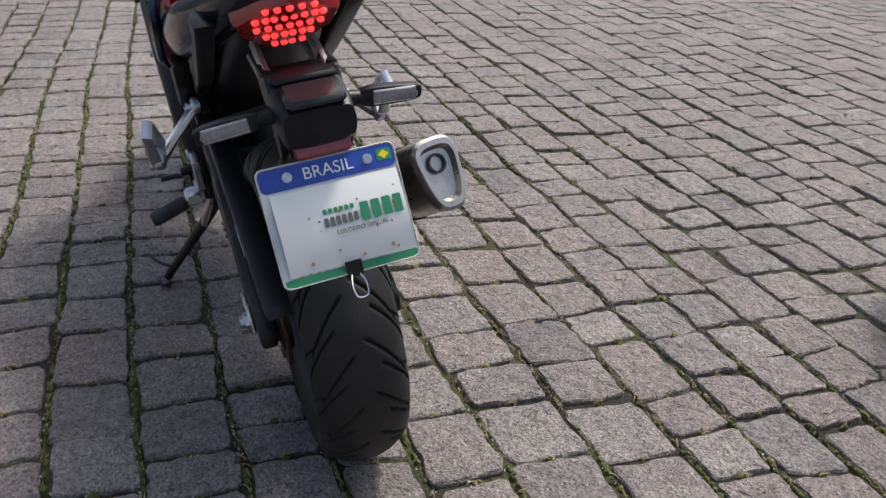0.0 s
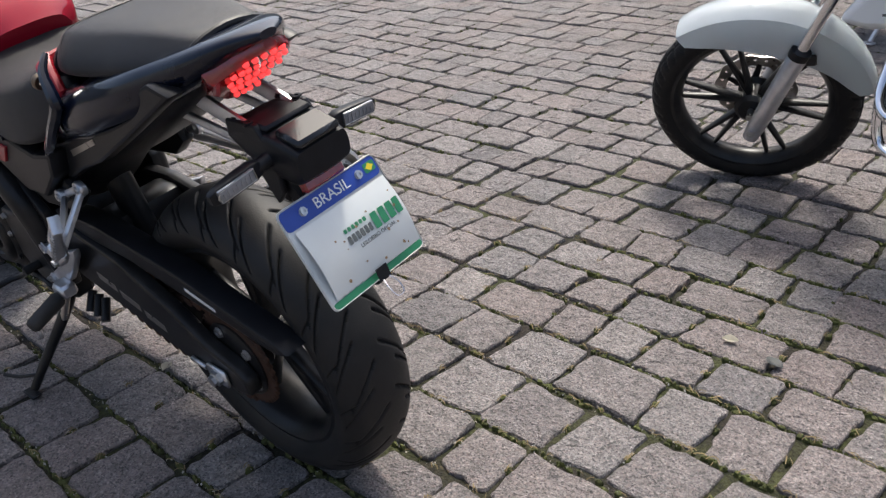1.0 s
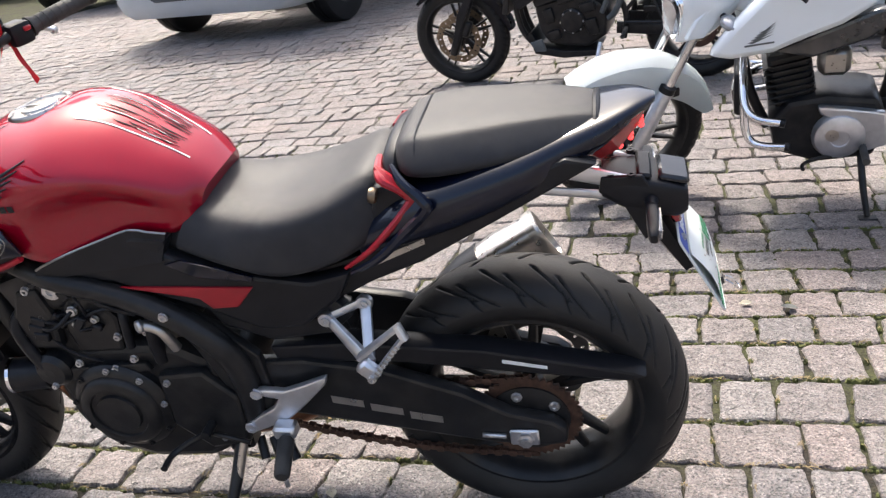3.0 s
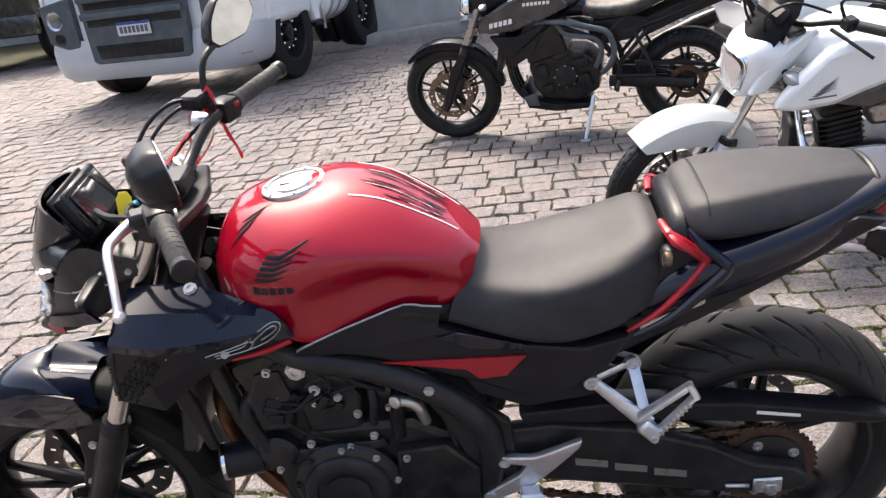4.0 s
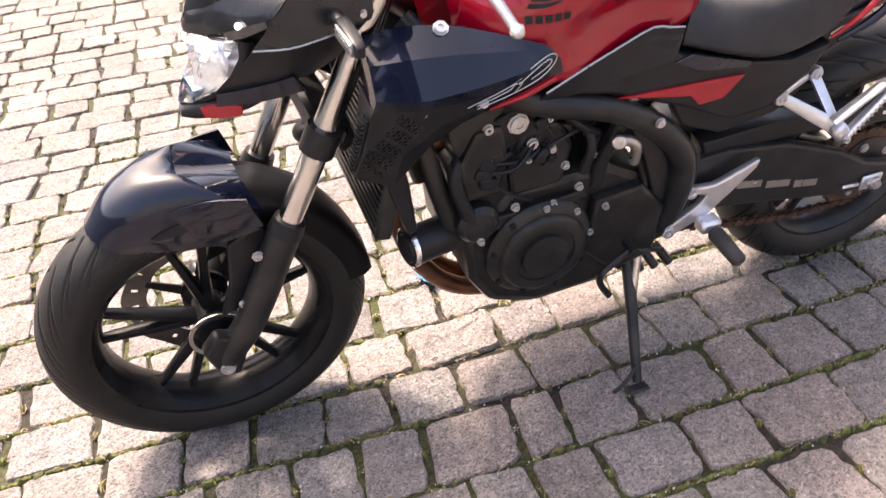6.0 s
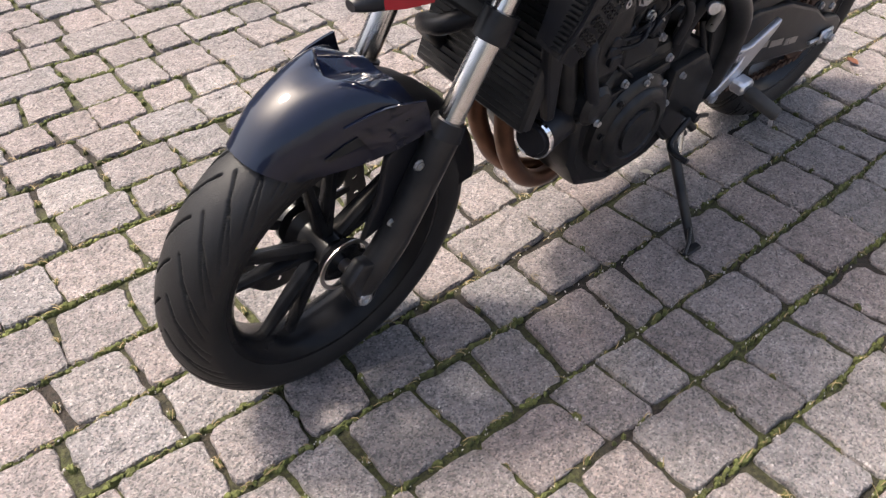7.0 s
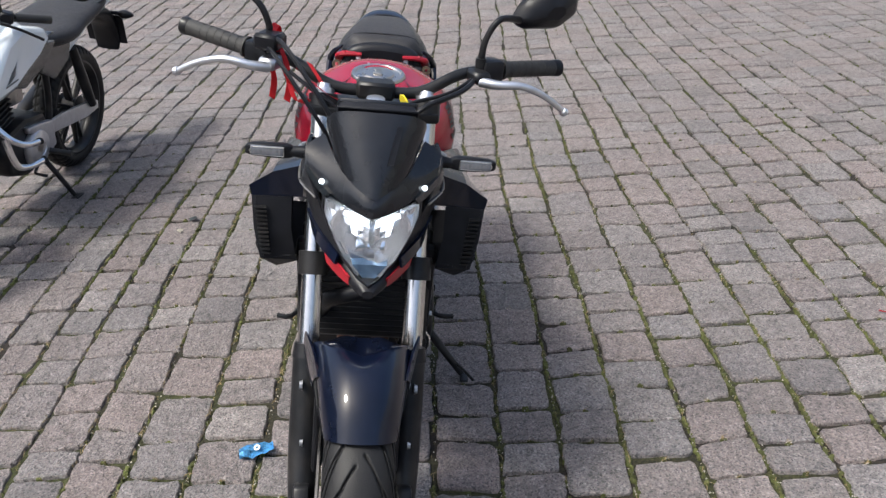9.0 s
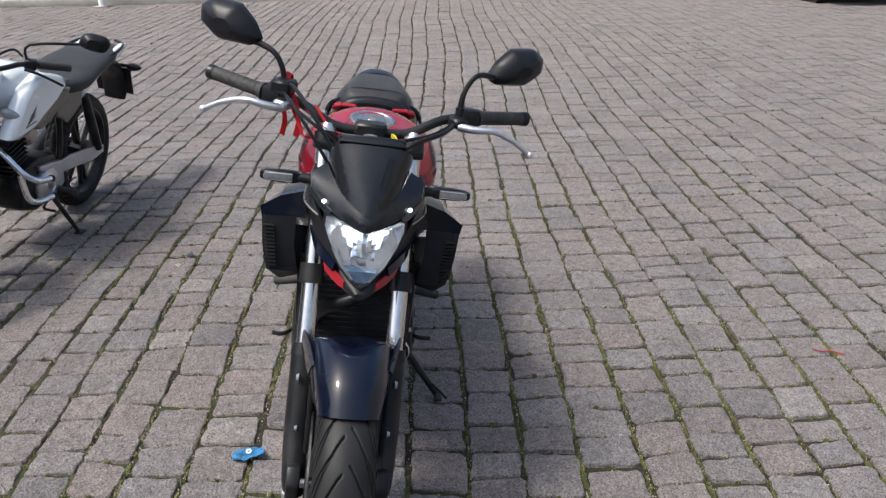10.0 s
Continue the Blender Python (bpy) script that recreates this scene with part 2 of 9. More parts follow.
M_LED_RED = glow("lit_red_led", (1.0, 0.06, 0.06), 0.7)
M_LED_WHITE = glow("lit_white_led", (0.90, 0.95, 1.0), 3.0)
M_BULB = glow("lit_headlight", (0.96, 0.98, 1.0), 1.0)
M_PRISM = mat("blue_prism_plastic", (0.16, 0.26, 0.40), 0.18, 0.6, vary=0.3, scale=90)
M_BOWL = mat("headlight_bowl", (0.84, 0.86, 0.90), 0.20, 0.75, vary=0.02, scale=20)
M_SIGLENS = mat("grey_signal_lens", (0.20, 0.21, 0.23), 0.12, 0.3, vary=0.25, scale=160, coat=1.0)
# Near-black: undusted rubber, plus painted shade for grooves, slots and ducts.
M_GROOVE_SHADE = mat("tyre_groove", (0.006, 0.006, 0.006), 0.9, vary=0.2)
M_PLATE = mat("plate_white_sheet", (0.62, 0.65, 0.64), 0.42, vary=0.06, scale=14, dust=0.25, dust_colour=(0.30, 0.22, 0.13))
M_PAPER = mat("card_white", (0.66, 0.69, 0.68), 0.55, vary=0.05, scale=12, dust=0.22, dust_colour=(0.36, 0.26, 0.15))
M_BLUE = mat("plate_blue", (0.020, 0.060, 0.34), 0.4, vary=0.15)
M_GREEN = mat("print_green", (0.030, 0.22, 0.10), 0.5, vary=0.1)
M_GREYINK = mat("print_grey", (0.10, 0.11, 0.11), 0.5, vary=0.1)
M_WHITEINK = mat("print_white", (0.75, 0.76, 0.76), 0.5, vary=0.05)
M_GRIT = mat("pale_grit", (0.42, 0.39, 0.35), 0.9, vary=0.4, scale=200)
M_RUST = mat("rust_stain", (0.26, 0.17, 0.09), 0.8, vary=0.4, scale=300)
M_YELLOW = mat("yellow_tag_plastic", (0.75, 0.60, 0.02), 0.4, vary=0.08)
M_BLUETAG = mat("blue_tape", (0.03, 0.25, 0.55), 0.4, vary=0.2)
M_REDTAPE = mat("red_ribbon", (0.62, 0.02, 0.03), 0.5, vary=0.15)
M_WHITE = mat("white_gloss_paint", (0.77, 0.82, 0.84), 0.25, vary=0.03, scale=6, coat=0.8, dust=0.06)
M_TRUCK = mat("truck_white_paint", (0.83, 0.86, 0.88), 0.34, vary=0.05, scale=4, coat=0.4, dust=0.14)
M_SLATE = mat("slate_grey_plastic", (0.055, 0.072, 0.085), 0.55, vary=0.15, scale=20, dust=0.15)
M_GREYDARK = mat("dark_vehicle_paint", (0.02, 0.022, 0.025), 0.3, vary=0.2, coat=0.6, dust=0.1)
M_DARKGLASS = mat("tinted_glass", (0.012, 0.014, 0.016), 0.06, vary=0.1, coat=1.0)
M_MIRROR = mat("mirror_glass", (0.85, 0.87, 0.88), 0.02, 1.0, vary=0.0, rough_vary=0.01)
M_WALL = mat("weathered_render", (0.34, 0.345, 0.33), 0.9, vary=0.3, scale=3, bump=0.5, bump_scale=40, dust=0.3, dust_colour=(0.18, 0.18, 0.165))
M_KERB = mat("kerb_concrete", (0.30, 0.29, 0.27), 0.9, vary=0.2, scale=10, bump=0.5, bump_scale=80)
M_LEAF = mat("pale_leaf", (0.55, 0.52, 0.42), 0.7, vary=0.2, scale=100)
M_BROWNLEAF = mat("brown_leaf", (0.22, 0.09, 0.05), 0.8, vary=0.3, scale=100)


# ---- mesh helpers ----
def cat(points, sub=4, closed=False):
    """A smooth line through points."""
    p = [Vector(q) for q in points]
    n = len(p)
    out = []
    for i in range(n if closed else n - 1):
        if closed:
            a, b, c, d = p[i - 1], p[i], p[(i + 1) % n], p[(i + 2) % n]
        else:
            a, b, c, d = p[max(i - 1, 0)], p[i], p[i + 1], p[min(i + 2, n - 1)]
        for k in range(sub):
            t = k / sub
            out.append(0.5 * ((2 * b) + (c - a) * t + (2 * a - 5 * b + 4 * c - d) * t * t + (3 * b - a - 3 * c + d) * t ** 3))
    if not closed:
        out.append(p[-1])
    return out


def skin(bm, rings, closed=True, caps=True):
    """Faces between rings of equally many points."""
    rows = [[bm.verts.new(p) for p in r] for r in rings]
    n = len(rows[0])
    for a, b in zip(rows, rows[1:]):
        for i in range(n if closed else n - 1):
            j = (i + 1) % n
            bm.faces.new((a[i], a[j], b[j], b[i]))
    if caps and closed:
        bm.faces.new(rows[0][::-1])
        bm.faces.new(rows[-1])
    return bm


def body(stations, sub_x=4, sub_p=3, caps=True, bm=None):
    """A symmetric body: stations from one end to the other, each a half outline (x, y, z) from the crest to the keel."""
    bm = bm or bmesh.new()
    full = []
    for s in stations:
        half = [Vector(q) for q in s]
        ring = half + [Vector((q.x, -q.y, q.z)) for q in reversed(half[1:-1])]
        full.append(cat(ring, sub_p, True))
    lines = [cat([r[i] for r in full], sub_x) for i in range(len(full[0]))]
    return skin(bm, [[ln[k] for ln in lines] for k in range(len(lines[0]))], True, caps)


def oval(x, w, top, bottom, e=2.6, n=6):
    """A half outline of a rounded box: half width w, from top to bottom."""
    zc, h = (top + bottom) / 2, (top - bottom) / 2
    out = []
    for i in range(n + 1):
        a = math.pi / 2 - math.pi * i / n
        cy, sz = max(math.cos(a), 0.0), math.sin(a)
        out.append((x, w * cy ** (2 / e) if 0 < i < n else 0.0, zc + h * math.copysign(abs(sz) ** (2 / e), sz)))
    return out


def tube(points, r, seg=10, sub=0, bm=None):
    """A round bar along points; r: one radius or one for each point."""
    bm = bm or bmesh.new()
    if sub:
        rr = r if isinstance(r, (list, tuple)) else None
        n0 = len(points)
        points = cat(points, sub)
        if rr:
            r = [float(np.interp(k / sub, range(n0), rr)) for k in range(len(points))]
    pts = [Vector(p) for p in points]
    rs = r if isinstance(r, (list, tuple)) else [r] * len(pts)
    rings, side = [], None
    for i, p in enumerate(pts):
        d = (pts[min(i + 1, len(pts) - 1)] - pts[max(i - 1, 0)]).normalized()
        if side is None:
            side = d.cross(Vector((0, 0, 1)) if abs(d.z) < 0.9 else Vector((1, 0, 0))).normalized()
        else:
            side = (side - d * side.dot(d)).normalized()
        up = d.cross(side)
        rings.append([p + (side * math.cos(2 * math.pi * k / seg) + up * math.sin(2 * math.pi * k / seg)) * rs[i] for k in range(seg)])
    return skin(bm, rings)


def lathe(profile, centre=(0, 0, 0), axis=(0, 1, 0), seg=32, bm=None, closed=False):
    """A turned piece: profile of (radius, place along the axis)."""
    bm = bm or bmesh.new()
    rot = Vector((0, 0, 1)).rotation_difference(Vector(axis)).to_matrix()
    c = Vector(centre)
    rings = []
    for k in range(seg):
        a = 2 * math.pi * k / seg
        rings.append([c + rot @ Vector((r * math.cos(a), r * math.sin(a), h)) for r, h in profile])
    rows = [[bm.verts.new(p) for p in r] for r in rings]
    n = len(profile)
    for i in range(seg):
        a, b = rows[i], rows[(i + 1) % seg]
        for j in range(n if closed else n - 1):
            k = (j + 1) % n
            bm.faces.new((a[j], b[j], b[k], a[k]))
    if not closed:
        bm.faces.new([r[0] for r in rows][::-1])
        bm.faces.new([r[-1] for r in rows])
    bmesh.ops.remove_doubles(bm, verts=bm.verts, dist=1e-6)
    return bm


def box(centre, size, m=None, bev=0.003, bm=None, seg=1):
    own = bmesh.new()
    bmesh.ops.create_cube(own, size=1.0)
    for v in own.verts:
        v.co = Vector((v.co.x * size[0], v.co.y * size[1], v.co.z * size[2]))
    if bev:
        bmesh.ops.bevel(own, geom=own.edges[:], offset=bev, segments=seg, affect="EDGES", profile=0.5)
    t = Matrix.Translation(centre) @ (m.to_4x4() if m else Matrix())
    bmesh.ops.transform(own, matrix=t, verts=own.verts[:])
    return own if bm is None else join(bm, own)


def slab(outline, y0, y1, bev=0.003, bm=None, plane="xz"):
    """A flat plate: an outline in a plane, thick from y0 to y1 across it, with eased edges."""
    own = bmesh.new()
    def at(p, h):
        return {"xz": (p[0], h, p[1]), "xy": (p[0], p[1], h), "yz": (h, p[0], p[1])}[plane]
    a = [own.verts.new(at(p, y0)) for p in outline]
    b = [own.verts.new(at(p, y1)) for p in outline]
    own.faces.new(a)
    own.faces.new(b[::-1])
    n = len(a)
    for i in range(n):
        own.faces.new((a[i], b[i], b[(i + 1) % n], a[(i + 1) % n]))
    bmesh.ops.recalc_face_normals(own, faces=own.faces)
    if bev:
        bmesh.ops.bevel(own, geom=own.edges[:], offset=bev, segments=2, affect="EDGES", profile=0.5, clamp_overlap=True)
    if bm is None:
        return own
    return join(bm, own)


def join(bm, other):
    me = bpy.data.meshes.new("joined")
    other.to_mesh(me)
    other.free()
    bm.from_mesh(me)
    bpy.data.meshes.remove(me)
    return bm


def both(bm):
    """Adds the mirror image across y = 0."""
    got = bmesh.ops.duplicate(bm, geom=bm.verts[:] + bm.edges[:] + bm.faces[:])["geom"]
    faces = [g for g in got if isinstance(g, bmesh.types.BMFace)]
    for g in got:
        if isinstance(g, bmesh.types.BMVert):
            g.co.y = -g.co.y
    bmesh.ops.reverse_faces(bm, faces=faces)
    return bm


def thing(name, label, category, m=None, group="", kind=""):
    ob = tagged(new(name), label, category, group, kind)
    ob.empty_display_size = 0.1
    if m is not None:
        ob.matrix_basis = m
    return ob


def part(name, bm, material, parent, label="", m=None, sharp=38.0, kind=""):
    """One mesh object under a thing or a part (or on its own with parent None)."""
    if m is not None:
        bmesh.ops.transform(bm, matrix=m, verts=bm.verts[:])
    bmesh.ops.recalc_face_normals(bm, faces=bm.faces[:])
    lim = radians(sharp)
    for e in bm.edges:
        e.smooth = not (len(e.link_faces) == 2 and e.calc_face_angle(0.0) > lim)
    for f in bm.faces:
        f.smooth = len(f.verts) <= 4
    me = bpy.data.meshes.new(name)
    bm.to_mesh(me)
    bm.free()
    me.materials.append(material)
    ob = new(name, me)
    ob.parent = parent
    return tagged(ob, label, kind=kind)


def raw(name, verts, faces, material, parent, label="", smooth=True, kind=""):
    me = bpy.data.meshes.new(name)
    me.from_pydata(verts, [], faces)
    me.materials.append(material)
    if smooth:
        me.polygons.foreach_set("use_smooth", [True] * len(me.polygons))
    me.update()
    ob = new(name, me)
    ob.parent = parent
    return tagged(ob, label, kind=kind)


def lettering(words, height, depth=0.0006):
    """Words as a mesh in the xy plane, centred."""
    cu = bpy.data.curves.new("words", "FONT")
    cu.body, cu.size, cu.extrude, cu.align_x, cu.align_y = words, height * 1.4, depth, "CENTER", "CENTER"
    ob = new("words", cu)
    bpy.context.view_layer.update()
    me = bpy.data.meshes.new_from_object(ob.evaluated_get(bpy.context.evaluated_depsgraph_get()))
    bpy.data.objects.remove(ob)
    bm = bmesh.new()
    bm.from_mesh(me)
    bpy.data.meshes.remove(me)
    return bm


def ground_z(x, y):
    """The yard is level."""
    return 0.0


# ---- wheels, shared by the motorcycles ----
def tread_rear(th, u):
    """Depth 0..1 of the slashes of a rear tyre; th: angle, u: -1..1 across the tread."""
    au, n = np.abs(u), 20
    out = np.zeros_like(th)
    for shift, lo, hi, slope, w in ((0.0, 0.08, 0.74, 0.30, 0.0135), (0.5, 0.26, 0.94, 0.26, 0.0135), (0.25, 0.62, 0.98, 0.12, 0.0110)):
        base = th - slope * (au - lo) * (1 + 0.7 * au) - np.where(u > 0, 0.5, 0.0) * 2 * np.pi / n * 0.5
        d = np.abs((base * n / (2 * np.pi) + shift + 0.5) % 1.0 - 0.5) * 2 * np.pi / n
        out = np.maximum(out, np.clip(1.6 * (1 - d / w), 0, 1) * np.clip((au - lo) / 0.03, 0, 1) * np.clip((hi - au) / 0.05, 0, 1))
    return out


def tread_front(th, u):
    """Long swept grooves that meet in a vee."""
    au, n = np.abs(u), 26
    out = np.zeros_like(th)
    for shift, lo, hi, slope, w in ((0.0, 0.06, 0.90, -0.62, 0.0120), (0.5, 0.30, 0.98, -0.50, 0.0120)):
        base = th - slope * np.clip(au - lo, 0, 1) ** 1.25 - np.where(u > 0, 0.25, 0.0) * 2 * np.pi / n
        d = np.abs((base * n / (2 * np.pi) + shift + 0.5) % 1.0 - 0.5) * 2 * np.pi / n
        out = np.maximum(out, np.clip(1.6 * (1 - d / w), 0, 1) * np.clip((au - lo) / 0.03, 0, 1) * np.clip((hi - au) / 0.05, 0, 1))
    return out


def tread_block(th, u):
    """Short blocks of a road tyre."""
    au, n = np.abs(u), 46
    d = np.abs((th * n / (2 * np.pi) + np.where(u > 0, 0.5, 0.0) + au * 0.8) % 1.0 - 0.5)
    return np.where(((d < 0.10) & (au > 0.12) & (au < 0.95)) | (np.abs(au - 0.33) < 0.035), 1.0, 0.0)


def make_tyre(parent, centre, radius, width, rim, tread, segs=420, across=44, depth=0.007, m=None, crown=0.40, material=None, label=""):
    """A tyre whose grooves are cut into the crown."""
    ang = np.linspace(-1, 1, across + 1)
    a = ang * math.radians(82)
    ty, tr = width / 2 * np.sin(a) / math.sin(math.radians(82)), radius - crown * width * (1 - np.cos(a))
    r0 = tr[-1]
    k = np.linspace(0, 1, 7)[1:]
    sy = width / 2 * (1 + 0.03 * np.sin(k * math.pi) - 0.28 * k ** 1.6)
    sr = r0 + (rim - 0.004 - r0) * k
    y = np.concatenate([-sy[::-1], ty, sy])
    r = np.concatenate([sr[::-1], tr, sr])
    u = np.concatenate([np.full(6, -1.2), ang, np.full(6, 1.2)])
    th = np.linspace(0, 2 * np.pi, segs, endpoint=False)
    T, U = np.meshgrid(th, u, indexing="ij")
    R = np.broadcast_to(r, T.shape) - depth * tread(T, U)
    co = np.stack([centre[0] + R * np.cos(T), centre[1] + np.broadcast_to(y, T.shape), centre[2] + R * np.sin(T)], -1).reshape(-1, 3)
    if m is not None:
        mm = np.array(m)
        co = co @ mm[:3, :3].T + mm[:3, 3]
    n = len(u)
    i, j = np.meshgrid(np.arange(segs), np.arange(n - 1), indexing="ij")
    i2 = (i + 1) % segs
    f = np.stack([i * n + j, i * n + j + 1, i2 * n + j + 1, i2 * n + j], -1).reshape(-1, 4)
    ob = raw("tyre", co.tolist(), f.tolist(), material or M_RUBBER, parent, label)
    # Groove faces are undusted and coloured darker, as shade painted into the recess.
    ob.data.materials.append(M_GROOVE_SHADE)
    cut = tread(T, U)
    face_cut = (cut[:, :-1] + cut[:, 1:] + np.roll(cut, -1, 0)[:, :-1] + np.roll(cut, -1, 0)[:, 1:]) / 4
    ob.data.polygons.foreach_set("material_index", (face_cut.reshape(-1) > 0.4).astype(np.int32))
    return ob


def bar(a, b, wa, wb, ta, tb, side=(0, 1, 0), bm=None):
    """A tapered bar from a to b: widths across, thicknesses along side."""
    own = bmesh.new()
    a, b, side = Vector(a), Vector(b), Vector(side)
    d = (b - a).normalized()
    side = (side - d * side.dot(d)).normalized()
    up = d.cross(side)
    rings = []
    for p, w, t in ((a, wa, ta), (a * 0.75 + b * 0.25, wa * 0.75 + wb * 0.25, ta * 0.75 + tb * 0.25), (a * 0.25 + b * 0.75, wa * 0.25 + wb * 0.75, ta * 0.25 + tb * 0.75), (b, wb, tb)):
        rings.append([p + up * (w / 2 * cu) + side * (t / 2 * cs) for cu, cs in ((-1, -0.6), (-0.6, -1), (0.6, -1), (1, -0.6), (1, 0.6), (0.6, 1), (-0.6, 1), (-1, 0.6))])
    skin(own, rings)
    return own if bm is None else join(bm, own)


def brake_disc(parent, centre, r_out, r_in, y, material, m=None, name="brake_disc", carrier=None, waves=10):
    """A drilled disc with a wavy rim on a spoked carrier."""
    bm = bmesh.new()
    n = 80
    def ring(r, yy, wavy=0.0):
        return [bm.verts.new((centre[0] + (r + wavy * math.sin(waves * 2 * math.pi * k / n)) * math.cos(2 * math.pi * k / n), yy, centre[2] + (r + wavy * math.sin(waves * 2 * math.pi * k / n)) * math.sin(2 * math.pi * k / n))) for k in range(n)]
    rm1, rm2 = r_in + (r_out - r_in) * 0.38, r_in + (r_out - r_in) * 0.66
    rows = [[ring(r_in, y + s, 0.002), ring(rm1, y + s), ring(rm2, y + s), ring(r_out, y + s, 0.003)] for s in (-0.0022, 0.0022)]
    for q in range(3):
        for k in range(n):
            if q == 1 and k % 4 == 0:
                continue
            k2 = (k + 1) % n
            for rw in rows:
                bm.faces.new((rw[q][k], rw[q][k2], rw[q + 1][k2], rw[q + 1][k]))
    for q in (0, 3):
        for k in range(n):
            k2 = (k + 1) % n
            bm.faces.new((rows[0][q][k], rows[0][q][k2], rows[1][q][k2], rows[1][q][k]))
    ob = part(name, bm, material, parent, m=m)
    if carrier:
        cb = bmesh.new()
        for k in range(5):
            a = 2 * math.pi * k / 5 + 0.3
            bar((centre[0] + 0.035 * math.cos(a), y, centre[2] + 0.035 * math.sin(a)), (centre[0] + r_in * 1.06 * math.cos(a + 0.2), y, centre[2] + r_in * 1.06 * math.sin(a + 0.2)), 0.022, 0.014, 0.006, 0.006, bm=cb)
        lathe([(0.022, y - 0.004), (0.045, y - 0.004), (0.045, y + 0.004), (0.022, y + 0.004)], (centre[0], 0, centre[2]), seg=24, bm=cb, closed=True)
        part("disc_carrier", cb, carrier, ob, m=m)
    return ob


def cast_wheel(bike, name, centre, radius, width, rim, tread, spokes, material, m=None, crown=0.40, segs=420, across=44, pair=0.16, label="", spoke_w=0.024, hub=0.045, tyre_label=""):
    """A cast wheel: the rim with its tyre, hub and paired spokes."""
    w = width * 0.36
    prof = [(rim + 0.004, -w), (rim + 0.006, -w - 0.006), (rim - 0.004, -w - 0.007), (rim - 0.016, -w + 0.004), (rim - 0.024, -w * 0.5), (rim - 0.027, 0), (rim - 0.024, w * 0.5), (rim - 0.016, w - 0.004), (rim - 0.004, w + 0.007), (rim + 0.006, w + 0.006), (rim + 0.004, w), (rim - 0.006, w * 0.5), (rim - 0.006, -w * 0.5)]
    wheel = part(name, lathe(prof, centre, seg=72, closed=True), material, bike, label, m=m)
    make_tyre(wheel, centre, radius, width, rim, tread, segs, across, m=m, crown=crown, label=tyre_label)
    part("hub", lathe([(0.012, -0.055), (hub * 0.75, -0.055), (hub, -0.045), (hub * 0.72, -0.03), (hub * 0.72, 0.03), (hub, 0.045), (hub * 0.75, 0.055), (0.012, 0.055)], centre, seg=28), material, wheel, m=m)
    for k in range(spokes):
        a = 2 * math.pi * k / spokes + 0.25
        for s in ((-1, 1) if pair else (0,)):
            o = s * pair
            p = (centre[0] + hub * 0.7 * math.cos(a + o * 0.4), centre[1], centre[2] + hub * 0.7 * math.sin(a + o * 0.4))
            q = (centre[0] + (rim - 0.022) * math.cos(a + o), centre[1], centre[2] + (rim - 0.022) * math.sin(a + o))
            part("spoke", bar(p, q, spoke_w * 1.2, spoke_w * 0.72, 0.034, 0.020), material, wheel, m=m)
    return wheel


def bolt(parent, p, r=0.007, axis=(0, 1, 0), material=None, m=None, h=0.006):
    return part("bolt", lathe([(r * 1.25, 0), (r * 1.25, h * 0.3), (r, h * 0.3), (r, h), (r * 0.45, h), (r * 0.45, h * 0.55)], p, axis, seg=8), material or M_BOLT, parent, m=m)


def blade_signal(parent, m, s, facing, label):
    """A flat angular turn signal that points outwards from m; facing: 1 ahead, -1 astern."""
    t = m @ Matrix.Rotation(radians(90 * s), 4, "Z")
    sg = part("turn_signal", body([oval(0.020, 0.007, 0.009, -0.009, 4.5), oval(0.034, 0.0100, 0.0145, -0.0135, 4.5), oval(0.092, 0.0090, 0.0125, -0.0115, 4.5), oval(0.106, 0.005, 0.007, -0.007, 4.0)], 2, 3), M_BLACK, parent, label, m=t, sharp=30)
    f = -s * facing
    part("lens", box((0.066, f * 0.0085, 0.0005), (0.062, 0.008, 0.020), None, 0.003, seg=2), M_SIGLENS, sg, m=t)
    part("lens_rim", tube([(0.036, f * 0.0118, -0.008), (0.036, f * 0.0118, 0.009), (0.094, f * 0.0112, 0.008), (0.098, f * 0.0108, 0.0), (0.094, f * 0.0112, -0.007), (0.036, f * 0.0118, -0.008)], 0.0011, 6), M_FORK, sg, m=t)
    for k in range(7):
        part("lens_rib", box((0.044 + 0.0075 * k, f * 0.0128, 0.0005), (0.0030, 0.0012, 0.012 - 0.0008 * k), None, 0), M_SIGNAL, sg, m=t)
    part("stalk", tube([(-0.012, 0, 0), (0.010, 0, 0), (0.028, 0, 0)], [0.014, 0.011, 0.009], 10), M_BLACK, sg, m=t)
    return sg


# ---- the red motorcycle; x ahead, y to its left, origin under the rear axle ----
red = thing("motorcycle", "red and black naked motorcycle leaning on its side stand", "motorcycle", pose(0, -0.02, 0, -8.5, 0, 2.3))
AXLE_F, AXLE_R = (1.415, 0, 0.300), (-0.012, 0, 0.300)
HEAD, RAKE = Vector((1.085, 0, 0.90)), Vector((-0.445, 0, 0.895)).normalized()
STEER = Matrix.Translation(HEAD) @ Matrix.Rotation(radians(3.0), 4, RAKE) @ Matrix.Translation(-HEAD)


def fork_at(z, y=0.1):
    return (1.395 - 0.497 * (z - 0.27), y, z)


